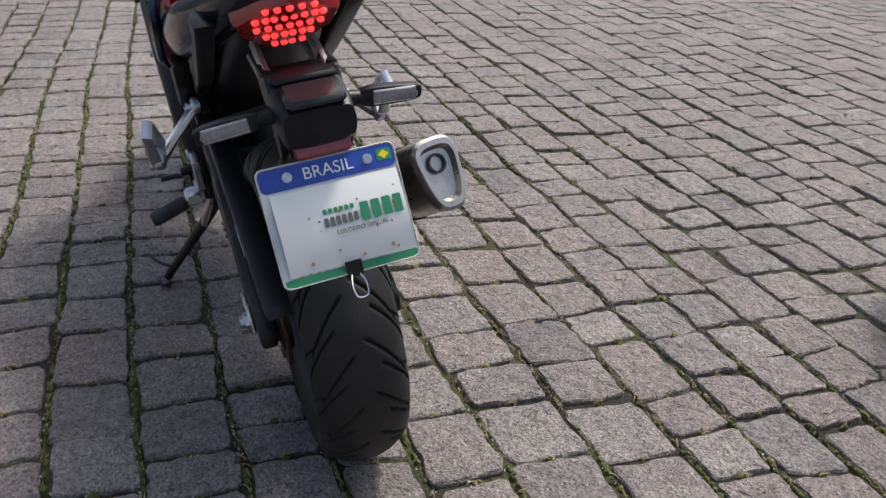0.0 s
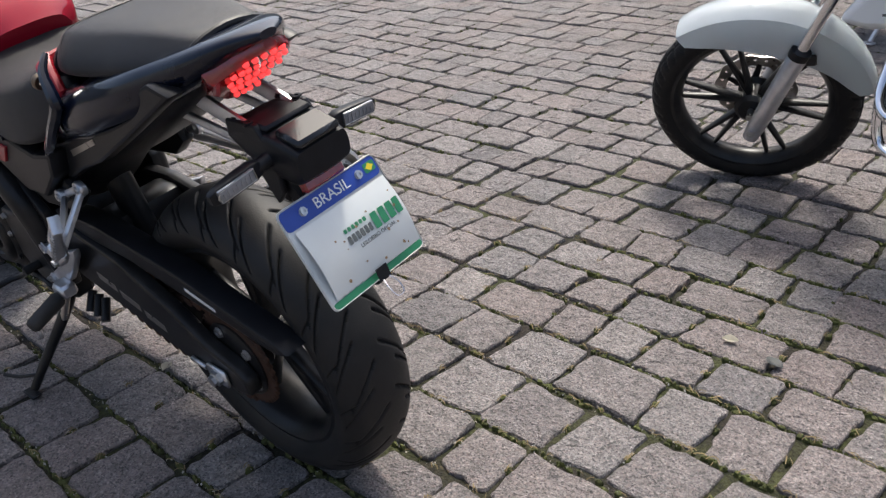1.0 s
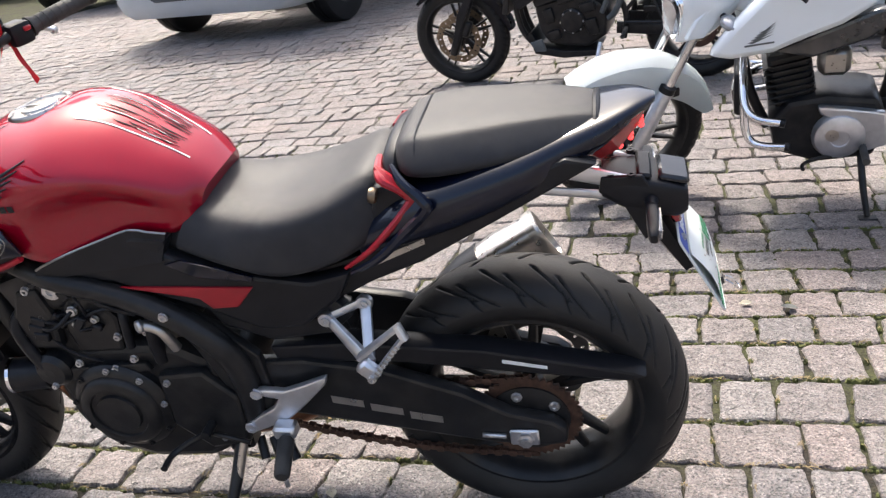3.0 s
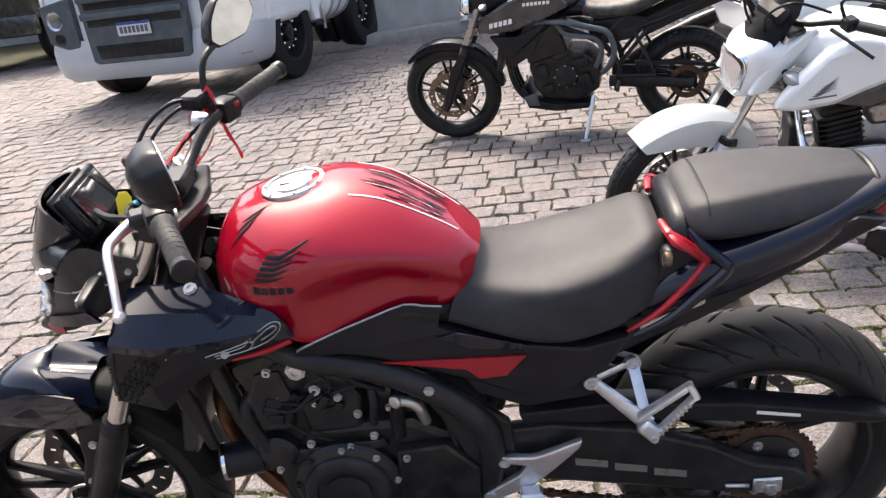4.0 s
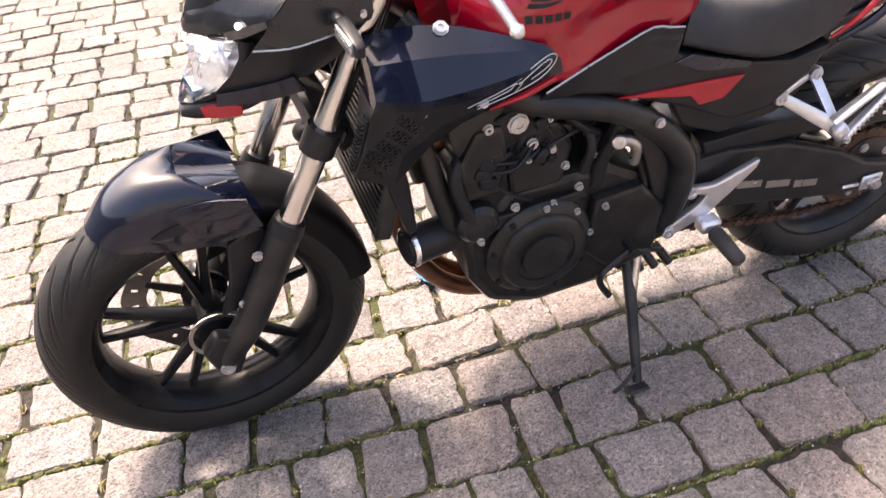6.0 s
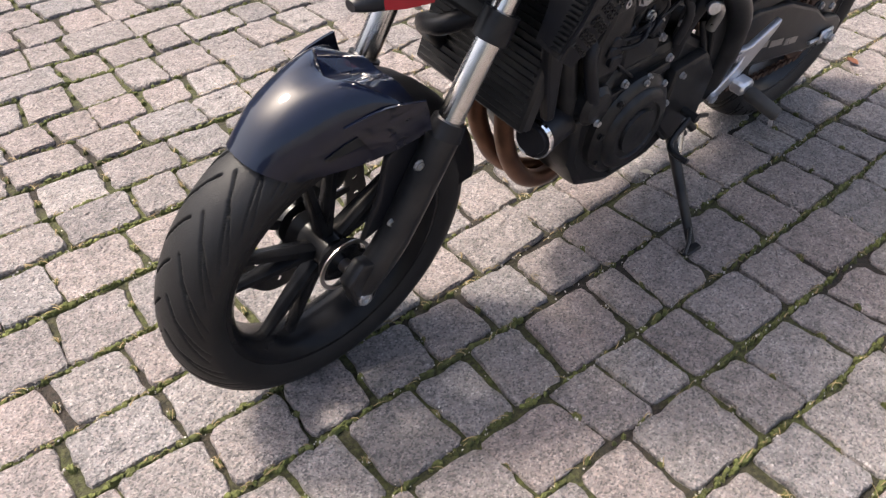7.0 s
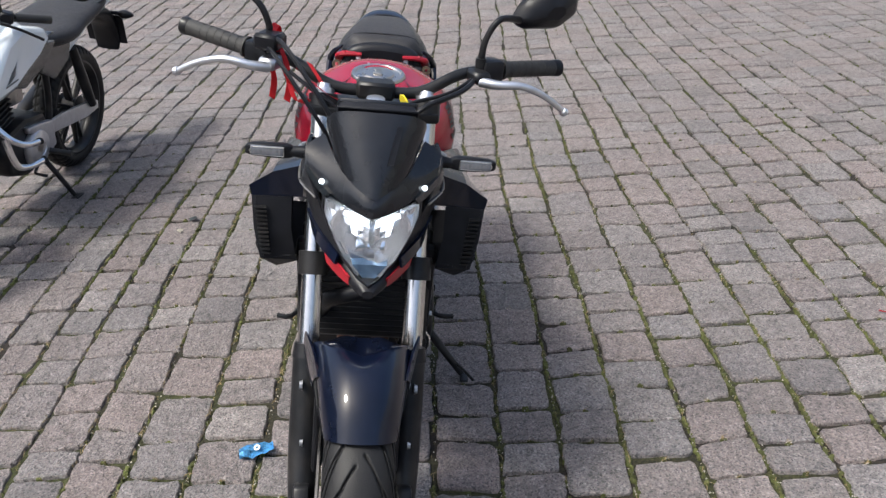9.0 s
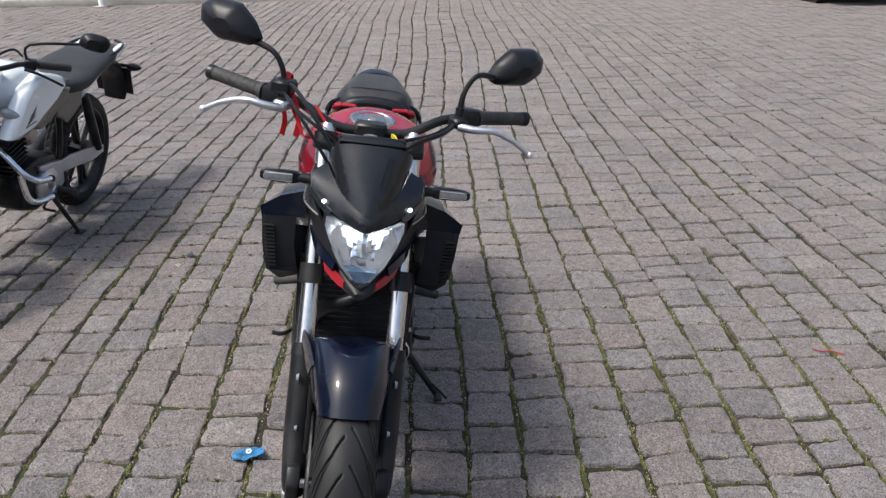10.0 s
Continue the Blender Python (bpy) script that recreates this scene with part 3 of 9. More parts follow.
def red_wheels():
    fw = cast_wheel(red, "front_wheel", AXLE_F, 0.300, 0.120, 0.218, tread_front, 5, M_WHEEL, STEER, 0.40, segs=720, across=90, spoke_w=0.018, label="black cast front wheel", tyre_label="worn black tyre with swept grooves")
    brake_disc(fw, AXLE_F, 0.150, 0.105, -0.068, M_DISC, STEER, carrier=M_MATTE)
    rw = cast_wheel(red, "rear_wheel", AXLE_R, 0.301, 0.155, 0.212, tread_rear, 5, M_MATTE, None, 0.36, segs=640, across=84, spoke_w=0.021, label="black cast rear wheel", tyre_label="wide dusty rear tyre with slashed tread")
    brake_disc(rw, AXLE_R, 0.115, 0.085, -0.085, M_DISC, carrier=M_MATTE)
    for ob in rw.children:
        if ob.name.startswith("tyre"):
            ob.data.materials[0] = M_RUBBER_DUSTY
    # sprocket with round windows
    n, bm = 44, bmesh.new()
    prof = []
    for k in range(n * 2):
        a = math.pi * k / n
        prof.append((AXLE_R[0] + (0.102 if k % 2 else 0.094) * math.cos(a), AXLE_R[2] + (0.102 if k % 2 else 0.094) * math.sin(a)))
    slab(prof, 0.082, 0.089, 0, bm)
    sp = part("sprocket", bm, M_CHAIN, rw, "rusty rear sprocket")
    part("carrier", lathe([(0.02, 0.072), (0.074, 0.072), (0.078, 0.080), (0.078, 0.093), (0.06, 0.096), (0.02, 0.096)], (AXLE_R[0], 0, AXLE_R[2]), seg=32), M_MATTE, rw)
    for k in range(5):
        a = 2 * math.pi * k / 5
        bolt(sp, (AXLE_R[0] + 0.062 * math.cos(a), 0.096, AXLE_R[2] + 0.062 * math.sin(a)), 0.009)


def red_chain():
    def line(s, top):
        x = -0.02 + s * 0.50
        return Vector((x, 0.086, (0.300 + 0.098 - s * 0.03) if top else (0.300 - 0.098 + s * 0.075 - 0.02 * math.sin(s * math.pi))))
    for top in (True, False):
        bm = bmesh.new()
        for k in range(34):
            p, q = line(k / 34, top), line((k + 0.92) / 34, top)
            w = 0.015 if k % 2 else 0.012
            for s in (-1, 1):
                off = Vector((0, s * (0.0065 if k % 2 else 0.004), 0))
                bar(p + off, q + off, w, w, 0.0018, 0.0018, bm=bm)
            tube([p + Vector((0, -0.007, 0)), p + Vector((0, 0.007, 0))], 0.0042, 6, bm=bm)
        part("chain", bm, M_CHAIN, red, "rusty drive chain", kind="stuff")


def red_swingarm():
    top = [(0.50, 0.475), (0.40, 0.480), (0.25, 0.455), (0.10, 0.395), (0.02, 0.345), (-0.06, 0.325), (-0.085, 0.305), (-0.085, 0.270), (-0.05, 0.262), (0.06, 0.268), (0.30, 0.315), (0.46, 0.345), (0.51, 0.40)]
    arm = part("swingarm", slab(top, 0.098, 0.128, 0.008), M_MATTE, red, "black box-section swingarm")
    part("swingarm", slab(top, -0.128, -0.100, 0.008), M_MATTE, red)
    part("cross_piece", box((0.40, 0, 0.43), (0.09, 0.22, 0.08), bev=0.02, seg=2), M_MATTE, arm)
    # chain guard and its pointed tail
    part("chain_guard", slab([(0.46, 0.505), (0.30, 0.512), (0.05, 0.490), (-0.21, 0.437), (-0.235, 0.425), (-0.20, 0.415), (0.02, 0.440), (0.20, 0.462), (0.45, 0.470)], 0.070, 0.118, 0.006), M_BLACK, red, "black plastic chain guard")
    part("decal", slab([(0.02, 0.462), (-0.06, 0.447), (-0.06, 0.454), (0.02, 0.470)], 0.1185, 0.1192, 0), M_WHITEINK, red, "small pale warning sticker")
    for k in range(3):
        x = 0.36 - 0.075 * k
        part("decal", slab([(x, 0.392 - 0.02 * k), (x - 0.062, 0.379 - 0.02 * k), (x - 0.062, 0.362 - 0.02 * k), (x, 0.374 - 0.02 * k)], 0.1284, 0.1290, 0), M_FORK, red, "worn grey sticker")
    adj = part("chain_adjuster", box((-0.005, 0.133, 0.291), (0.055, 0.008, 0.038), bev=0.003), M_ALU, red, "bright chain adjuster plate")
    part("axle_nut", lathe([(0.016, 0), (0.016, 0.008), (0.011, 0.010), (0.011, 0.016), (0.004, 0.017)], (-0.008, 0.136, 0.291), seg=6), M_BOLT, adj)
    part("adjuster_screw", tube([(0.03, 0.133, 0.293), (0.075, 0.133, 0.296)], 0.005, 8), M_BOLT, adj)


def red_frame():
    for s in (1, -1):
        def p(x, y, z):
            return (x, y * s, z)
        part("frame_tube", tube([p(1.02, 0.05, 0.84), p(0.95, 0.12, 0.765), p(0.84, 0.148, 0.705), p(0.70, 0.152, 0.660), p(0.60, 0.150, 0.600), p(0.53, 0.146, 0.52), p(0.515, 0.140, 0.43), p(0.53, 0.130, 0.33)], [0.018, 0.021, 0.022, 0.022, 0.024, 0.026, 0.026, 0.022], 12, 4), M_MATTE, red)
        part("frame_plate", slab([(0.66, 0.63), (0.60, 0.625), (0.53, 0.56), (0.475, 0.50), (0.470, 0.40), (0.50, 0.31), (0.56, 0.30), (0.565, 0.42), (0.60, 0.52)], 0.118 * s, 0.138 * s, 0.005), M_MATTE, red)
        part("down_tube", tube([p(1.045, 0.05, 0.80), p(1.02, 0.095, 0.66), p(0.990, 0.105, 0.54), p(0.955, 0.105, 0.41)], 0.019, 12, 4), M_MATTE, red)
        part("seat_rail", tube([p(0.66, 0.11, 0.70), p(0.40, 0.112, 0.69), p(0.15, 0.095, 0.77), p(-0.10, 0.065, 0.85)], 0.015, 10, 4), M_MATTE, red)
        for b in ((0.545, 0.139, 0.545), (0.61, 0.175, 0.625), (0.50, 0.139, 0.44)):
            bolt(red, p(*b), 0.008, (0, s, 0))
    part("head_stock", lathe([(0.036, -0.09), (0.036, 0.09)], (1.05, 0, 0.87), RAKE, 20), M_MATTE, red)
    part("shock_absorber", tube([(0.36, 0.0, 0.40), (0.42, 0.0, 0.66)], 0.028, 12), M_MATTE, red)


def red_engine():
    e = part("engine", slab([(0.955, 0.42), (0.945, 0.32), (0.90, 0.245), (0.80, 0.205), (0.66, 0.212), (0.57, 0.26), (0.53, 0.36), (0.56, 0.46), (0.66, 0.52), (0.86, 0.52)], -0.125, 0.125, 0.02), M_ENGINE, red, "black twin-cylinder engine with silver bolts")
    tilt = Matrix.Rotation(radians(18), 3, "Y")
    part("cylinder_block", box((0.865, 0, 0.54), (0.19, 0.235, 0.17), tilt, 0.012, seg=2), M_ENGINE, e)
    part("cylinder_head", box((0.875, 0, 0.655), (0.20, 0.255, 0.10), tilt, 0.018, seg=2), M_ENGINE, e)
    part("head_cover", box((0.878, 0, 0.715), (0.17, 0.22, 0.05), tilt, 0.02, seg=2), M_ENGINE, e)
    part("chain_case", slab([(0.955, 0.52), (0.965, 0.60), (0.935, 0.66), (0.885, 0.665), (0.872, 0.60), (0.885, 0.52)], 0.112, 0.136, 0.010), M_ENGINE, e)
    part("side_casting", slab([(0.862, 0.500), (0.872, 0.575), (0.840, 0.640), (0.775, 0.640), (0.745, 0.585), (0.760, 0.505)], 0.108, 0.126, 0.012), M_ENGINE, e)
    rng = random.Random(17)
    for k in range(9):
        x, z = rng.uniform(0.70, 0.93), rng.uniform(0.545, 0.685)
        part("connector", box((x, rng.uniform(0.126, 0.142), z), (rng.uniform(0.018, 0.034), 0.016, rng.uniform(0.012, 0.026)), Matrix.Rotation(rng.uniform(-0.9, 0.9), 3, "Y"), 0.003), M_BLACK, e)
        q = (x + rng.uniform(-0.12, 0.05), z + rng.uniform(-0.10, 0.06))
        part("wire", tube([(x, 0.130, z), ((x + q[0]) / 2 + rng.uniform(-0.02, 0.02), rng.uniform(0.135, 0.152), (z + q[1]) / 2 + rng.uniform(-0.02, 0.02)), (q[0], 0.122, q[1])], rng.uniform(0.0025, 0.0050), 7, 5), M_BLACK, e)
    cover = part("clutch_cover", lathe([(0.108, 0.118), (0.108, 0.140), (0.100, 0.150), (0.088, 0.153), (0.086, 0.160), (0.078, 0.166), (0.062, 0.166), (0.060, 0.161), (0.048, 0.161), (0.046, 0.168), (0.012, 0.170)], (0.805, 0, 0.375), seg=44), M_ENGINE, e, "round black generator cover")
    for k in range(9):
        a = 2 * math.pi * k / 9 + 0.2
        bolt(cover, (0.805 + 0.100 * math.cos(a), 0.149, 0.375 + 0.100 * math.sin(a)), 0.006, material=M_BOLT if k in (2, 3, 4) else M_ENGINE)
    part("clutch_cover", lathe([(0.115, -0.118), (0.115, -0.15), (0.09, -0.166), (0.012, -0.170)], (0.77, 0, 0.37), seg=36), M_ENGINE, e)
    part("sprocket_cover", slab([(0.70, 0.46), (0.71, 0.33), (0.64, 0.26), (0.55, 0.28), (0.54, 0.40), (0.60, 0.47)], 0.120, 0.148, 0.010), M_ENGINE, e, "black front sprocket cover")
    part("starter_housing", lathe([(0.035, -0.07), (0.04, -0.06), (0.04, 0.05), (0.028, 0.068)], (0.66, 0.04, 0.55), seg=20), M_ENGINE, e)
    part("crankcase_rib", slab([(0.965, 0.44), (0.93, 0.47), (0.72, 0.485), (0.71, 0.465), (0.90, 0.44)], 0.124, 0.138, 0.004), M_ENGINE, e)
    part("water_pump", lathe([(0.040, 0.115), (0.040, 0.14), (0.03, 0.15), (0.01, 0.152)], (0.93, 0, 0.47), seg=20), M_ENGINE, e)
    part("gear_lever_shaft", tube([(0.62, 0.14, 0.335), (0.62, 0.185, 0.335)], 0.010, 10), M_ENGINE, e)
    for x, z, y, r in ((0.856, 0.657, 0.128, 0.016), (0.829, 0.612, 0.130, 0.009), (0.79, 0.59, 0.128, 0.007), (0.835, 0.58, 0.128, 0.006), (0.76, 0.545, 0.126, 0.007), (0.735, 0.50, 0.139, 0.007), (0.90, 0.60, 0.128, 0.006), (0.93, 0.44, 0.150, 0.006), (0.70, 0.55, 0.12, 0.006), (0.72, 0.60, 0.12, 0.006), (0.785, 0.475, 0.139, 0.007), (0.86, 0.49, 0.139, 0.007), (0.955, 0.55, 0.126, 0.008), (0.80, 0.655, 0.128, 0.006), (0.91, 0.66, 0.128, 0.008), (0.68, 0.445, 0.149, 0.006), (0.60, 0.30, 0.149, 0.006)):
        bolt(e, (x, y, z), r, h=0.008)
    cap = part("reservoir_cap", lathe([(0.009, -0.006), (0.012, -0.004), (0.013, 0.004), (0.011, 0.007), (0.006, 0.008), (0.002, 0.008)], (0.676, 0.160, 0.594), (0.55, 0.8, 0.15), 16), M_BOLT, e, "silver screw cap")
    part("coolant_elbow", tube([(0.674, 0.157, 0.593), (0.655, 0.156, 0.588), (0.641, 0.156, 0.578), (0.634, 0.154, 0.560), (0.630, 0.146, 0.530)], 0.0105, 12, 4), M_FORK, cap)
    for pts, r in (([(0.93, 0.10, 0.62), (0.97, 0.13, 0.58), (0.95, 0.14, 0.50), (0.93, 0.135, 0.47)], 0.013), ([(0.70, 0.08, 0.66), (0.66, 0.13, 0.62), (0.685, 0.125, 0.54), (0.69, 0.12, 0.48)], 0.015), ([(0.75, 0.08, 0.66), (0.72, 0.14, 0.60), (0.73, 0.14, 0.53)], 0.009), ([(0.60, 0.11, 0.52), (0.585, 0.13, 0.44), (0.60, 0.14, 0.36), (0.61, 0.12, 0.24)], 0.008), ([(0.86, 0.13, 0.70), (0.80, 0.15, 0.68), (0.74, 0.145, 0.63), (0.70, 0.13, 0.60)], 0.006)):
        part("hose", tube(pts, r, 10, 5), M_BLACK, e)
    part("throttle_body", box((0.70, 0, 0.64), (0.11, 0.20, 0.09), bev=0.02, seg=2), M_BLACK, e)
    flt = part("oil_filter", lathe([(0.012, 0.055), (0.026, 0.055), (0.028, 0.050), (0.033, 0.050), (0.036, 0.044), (0.036, -0.03), (0.02, -0.032)], (1.008, 0.104, 0.434), (0.97, 0.22, 0.05), 28), M_BLACK, e, "black oil filter")
    part("chrome_ring", lathe([(0.031, 0.049), (0.035, 0.051), (0.038, 0.049), (0.038, 0.042), (0.034, 0.042)], (1.008, 0.104, 0.434), (0.97, 0.22, 0.05), 28, closed=True), M_CHROME, flt)
    for y in (-0.045, 0.045):
        part("header_pipe", tube([(0.96, y, 0.60), (1.03, y, 0.585), (1.055, y * 0.9, 0.50), (1.03, y * 0.8, 0.36), (0.96, y * 0.7, 0.245), (0.86, y * 0.4, 0.185), (0.72, -0.02, 0.165)], 0.019, 14, 5), M_HEADER, e, "heat-browned exhaust header pipe")
    part("collector_pipe", tube([(0.74, -0.02, 0.165), (0.55, -0.06, 0.17), (0.38, -0.12, 0.24), (0.27, -0.165, 0.33)], [0.028, 0.034, 0.026, 0.026], 16, 5), M_HEADER, e)
    rad = part("radiator", box((1.075, 0, 0.60), (0.030, 0.27, 0.24), Matrix.Rotation(radians(-14), 3, "Y"), 0.005), M_MATTE, red, "black finned radiator")
    for k in range(17):
        part("radiator_fin", box((1.094 + 0.0032 * (8 - k) * 0.85, 0, 0.60 + 0.0125 * (k - 8)), (0.006, 0.25, 0.004), Matrix.Rotation(radians(-14), 3, "Y"), 0), M_ENGINE, rad)
    part("hose", tube([(1.06, -0.10, 0.50), (1.16, -0.07, 0.60), (1.19, 0.0, 0.645), (1.15, 0.05, 0.68)], 0.017, 12, 5), M_BLACK, rad)
    part("horn", lathe([(0.036, -0.018), (0.040, 0.0), (0.036, 0.012), (0.012, 0.016)], (1.14, 0.035, 0.665), (1, 0.1, -0.2), 24), M_BLACK, red)


def red_exhaust():
    c = [(0.26, -0.165, 0.32), (0.19, -0.185, 0.365), (0.12, -0.205, 0.41), (0.035, -0.228, 0.458), (-0.030, -0.240, 0.492)]
    d = (Vector(c[-1]) - Vector(c[1])).normalized()
    side = d.cross(Vector((0, 0, 1))).normalized()
    up = side.cross(d)
    bm = bmesh.new()
    rings = []
    for p, w, h in zip(c, (0.022, 0.040, 0.046, 0.045, 0.039), (0.024, 0.052, 0.066, 0.068, 0.064)):
        ring = []
        for k in range(24):
            a = 2 * math.pi * k / 24
            ca, sa = math.cos(a), math.sin(a)
            ring.append(Vector(p) + side * (w * math.copysign(abs(ca) ** 0.7, ca) * (1 + 0.18 * sa)) + up * (h * math.copysign(abs(sa) ** 0.7, sa)))
        rings.append(ring)
    skin(bm, rings)
    mf = part("muffler", bm, M_STEEL, red, "short brushed-steel muffler")
    part("muffler_cover", skin(bmesh.new(), [[Vector(c[k]) + (p - Vector(c[k])) * 1.06 for p in rings[k]] for k in (1, 2)] + [[(p + q) / 2 + ((p + q) / 2 - (Vector(c[2]) + Vector(c[3])) / 2) * 0.06 for p, q in zip(rings[2], rings[3])]]), M_BLACK, mf, "black heat cover")
    e = Vector(c[-1])
    bm = bmesh.new()
    prof = [(math.copysign(abs(math.cos(2 * math.pi * k / 24)) ** 0.6, math.cos(2 * math.pi * k / 24)), math.copysign(abs(math.sin(2 * math.pi * k / 24)) ** 0.6, math.sin(2 * math.pi * k / 24))) for k in range(24)]
    ringset = []
    for off, s in ((-0.006, 1.04), (0.012, 1.04), (0.018, 0.95), (0.018, 0.80), (0.004, 0.70), (0.002, 0.05)):
        ringset.append([e + d * off + side * (0.040 * s * a * (1 + 0.24 * b)) + up * (0.064 * s * b) for a, b in prof])
    skin(bm, ringset)
    part("end_cap", bm, M_FORK, mf, "grey muffler end cap")
    part("outlet", lathe([(0.018, -0.02), (0.018, 0.008), (0.014, 0.008), (0.013, -0.015), (0.002, -0.015)], tuple(e + d * 0.002 + up * 0.020), tuple(d), 22), M_MATTE, mf, "black round outlet")
    part("heat_shield", slab([(0.33, 0.36), (0.20, 0.45), (0.10, 0.50), (0.06, 0.505), (0.06, 0.47), (0.14, 0.43), (0.30, 0.32)], -0.165, -0.150, 0.004), M_BLACK, red, "black exhaust heat shield")


def red_tank():
    st = [
        [(0.965, 0, 0.9), (0.963, 0.044, 0.895), (0.96, 0.0836, 0.868), (0.958, 0.0986, 0.8376), (0.957, 0.1003, 0.8125), (0.955, 0.088, 0.79), (0.955, 0.044, 0.775), (0.955, 0, 0.775)],
        [(0.93, 0, 0.945), (0.928, 0.0616, 0.938), (0.922, 0.1188, 0.8911), (0.915, 0.1461, 0.849), (0.91, 0.1478, 0.8139), (0.905, 0.139, 0.7746), (0.9, 0.0704, 0.76), (0.9, 0, 0.76)],
        [(0.87, 0, 0.964), (0.87, 0.0748, 0.958), (0.866, 0.1434, 0.9132), (0.86, 0.1725, 0.8631), (0.855, 0.1734, 0.815), (0.85, 0.1637, 0.7597), (0.84, 0.0792, 0.74), (0.84, 0, 0.74)],
        [(0.8, 0, 0.974), (0.8, 0.0774, 0.967), (0.8, 0.1496, 0.9268), (0.8, 0.1778, 0.8767), (0.797, 0.169, 0.8173), (0.793, 0.1628, 0.7398), (0.79, 0.0792, 0.73), (0.79, 0, 0.73)],
        [(0.73, 0, 0.984), (0.73, 0.0722, 0.973), (0.73, 0.1426, 0.9343), (0.73, 0.1751, 0.8869), (0.725, 0.1443, 0.8306), (0.72, 0.147, 0.755), (0.72, 0.0792, 0.74), (0.72, 0, 0.74)],
        [(0.65, 0, 0.962), (0.65, 0.0651, 0.954), (0.65, 0.1258, 0.9216), (0.65, 0.1602, 0.884), (0.65, 0.125, 0.8381), (0.65, 0.1302, 0.7722), (0.65, 0.0704, 0.75), (0.65, 0, 0.75)],
        [(0.575, 0, 0.912), (0.575, 0.0598, 0.907), (0.575, 0.1056, 0.8851), (0.575, 0.1338, 0.856), (0.575, 0.1232, 0.8168), (0.575, 0.1179, 0.7652), (0.575, 0.0616, 0.76), (0.575, 0, 0.76)],
        [(0.53, 0, 0.876), (0.53, 0.0546, 0.872), (0.53, 0.0915, 0.8531), (0.53, 0.1126, 0.8296), (0.53, 0.1109, 0.8017), (0.532, 0.1021, 0.7723), (0.535, 0.0528, 0.77), (0.535, 0, 0.77)],
        [(0.494, 0, 0.838), (0.496, 0.044, 0.836), (0.503, 0.0739, 0.828), (0.511, 0.0898, 0.8083), (0.513, 0.088, 0.801), (0.515, 0.0774, 0.786), (0.515, 0.044, 0.782), (0.515, 0, 0.782)],
    ]
    shell = body(st, 6, 5)
    shell.normal_update()
    tree = BVHTree.FromBMesh(shell)
    tank = part("fuel_tank", shell, M_RED, red, "glossy candy-red fuel tank", sharp=60)

    def print_on(name, edge_a, edge_b, material, label="", side=0, n=8):
        """A thin print that lies on the tank between two edges, seen from a side (x, z) or from above (x, y)."""
        rows = []
        for k in range(n + 1):
            row = []
            for e in (edge_a, edge_b):
                f = k / n * (len(e) - 1)
                q = min(int(f), len(e) - 2)
                u = e[q][0] + (e[q + 1][0] - e[q][0]) * (f - q)
                w = e[q][1] + (e[q + 1][1] - e[q][1]) * (f - q)
                if side:
                    hit, nrm = tree.ray_cast(Vector((u, side * 0.5, w)), Vector((0, -side, 0)))[:2]
                else:
                    hit, nrm = tree.ray_cast(Vector((u, w, 1.5)), Vector((0, 0, -1)))[:2]
                if hit is None:
                    return
                d = nrm if nrm.dot(Vector((0, side, 0.2 if side else 1))) > 0 else -nrm
                row.append(hit + d * 0.0012)
            mid = [row[0].lerp(row[1], g) for g in (0.25, 0.5, 0.75)]
            rows.append([row[0]] + [p + (0.0006 * d) for p in mid] + [row[1]])
        return part(name, skin(bmesh.new(), rows, False), material, tank, label)

    axis = Vector((0.10, 0, 1)).normalized()
    c = (0.812, 0, 0.967)
    cap = part("fuel_cap", lathe([(0.060, 0), (0.060, 0.006), (0.057, 0.010), (0.050, 0.010), (0.048, 0.007), (0.036, 0.007), (0.034, 0.011), (0.030, 0.012), (0.004, 0.012)], c, axis, 40), M_STEEL, tank, "silver fuel filler cap")
    part("cap_flap", slab([(0.795, -0.007), (0.83, -0.011), (0.835, 0.011), (0.795, 0.007)], 0.976, 0.981, 0.002, plane="xy"), M_FORK, cap)
    for k in range(7):
        a = 2 * math.pi * k / 7
        bolt(cap, (0.812 + 0.053 * math.cos(a), 0.053 * math.sin(a), 0.976 - 0.0053 * math.cos(a)), 0.003, (0.1, 0, 1), M_BOLT, h=0.003)
    # dark claw-like stripes behind the cap, one before it, and a plain wing-like mark on each flank
    for s in (1, -1):
        # ragged streaks: a black core, split in two, with a pale hair line beside it
        rng = random.Random(5)
        for k in range(5):
            y, x0, x1 = 0.010 + 0.0095 * k, rng.uniform(0.640, 0.700) - 0.006 * k, rng.uniform(0.525, 0.555)
            cut = rng.uniform(0.45, 0.7)
            for a, b in ((0.0, cut - 0.02), (cut + 0.02, 1.0)):
                line = [(x0 + (x1 - x0) * (a + (b - a) * q / 6), s * y * (1 - 0.22 * (a + (b - a) * q / 6))) for q in range(7)]
                wide = [0.0004, rng.uniform(0.0015, 0.003), rng.uniform(0.002, 0.0045), rng.uniform(0.001, 0.004), rng.uniform(0.002, 0.0045), rng.uniform(0.001, 0.003), 0.0004]
                print_on("stripe", line, [(x, y2 + s * w) for (x, y2), w in zip(line, wide)], M_BLACK, "ragged dark printed stripe", n=12)
            line = [(x0 - 0.01 + (x1 - x0) * q / 6, s * (y * (1 - 0.22 * q / 6) + 0.0070 + rng.uniform(-0.001, 0.001))) for q in range(6)]
            if k % 2:
                print_on("stripe", line, [(x, y2 + s * 0.0014) for x, y2 in line], M_WHITEINK, "thin pale printed stripe", n=10)
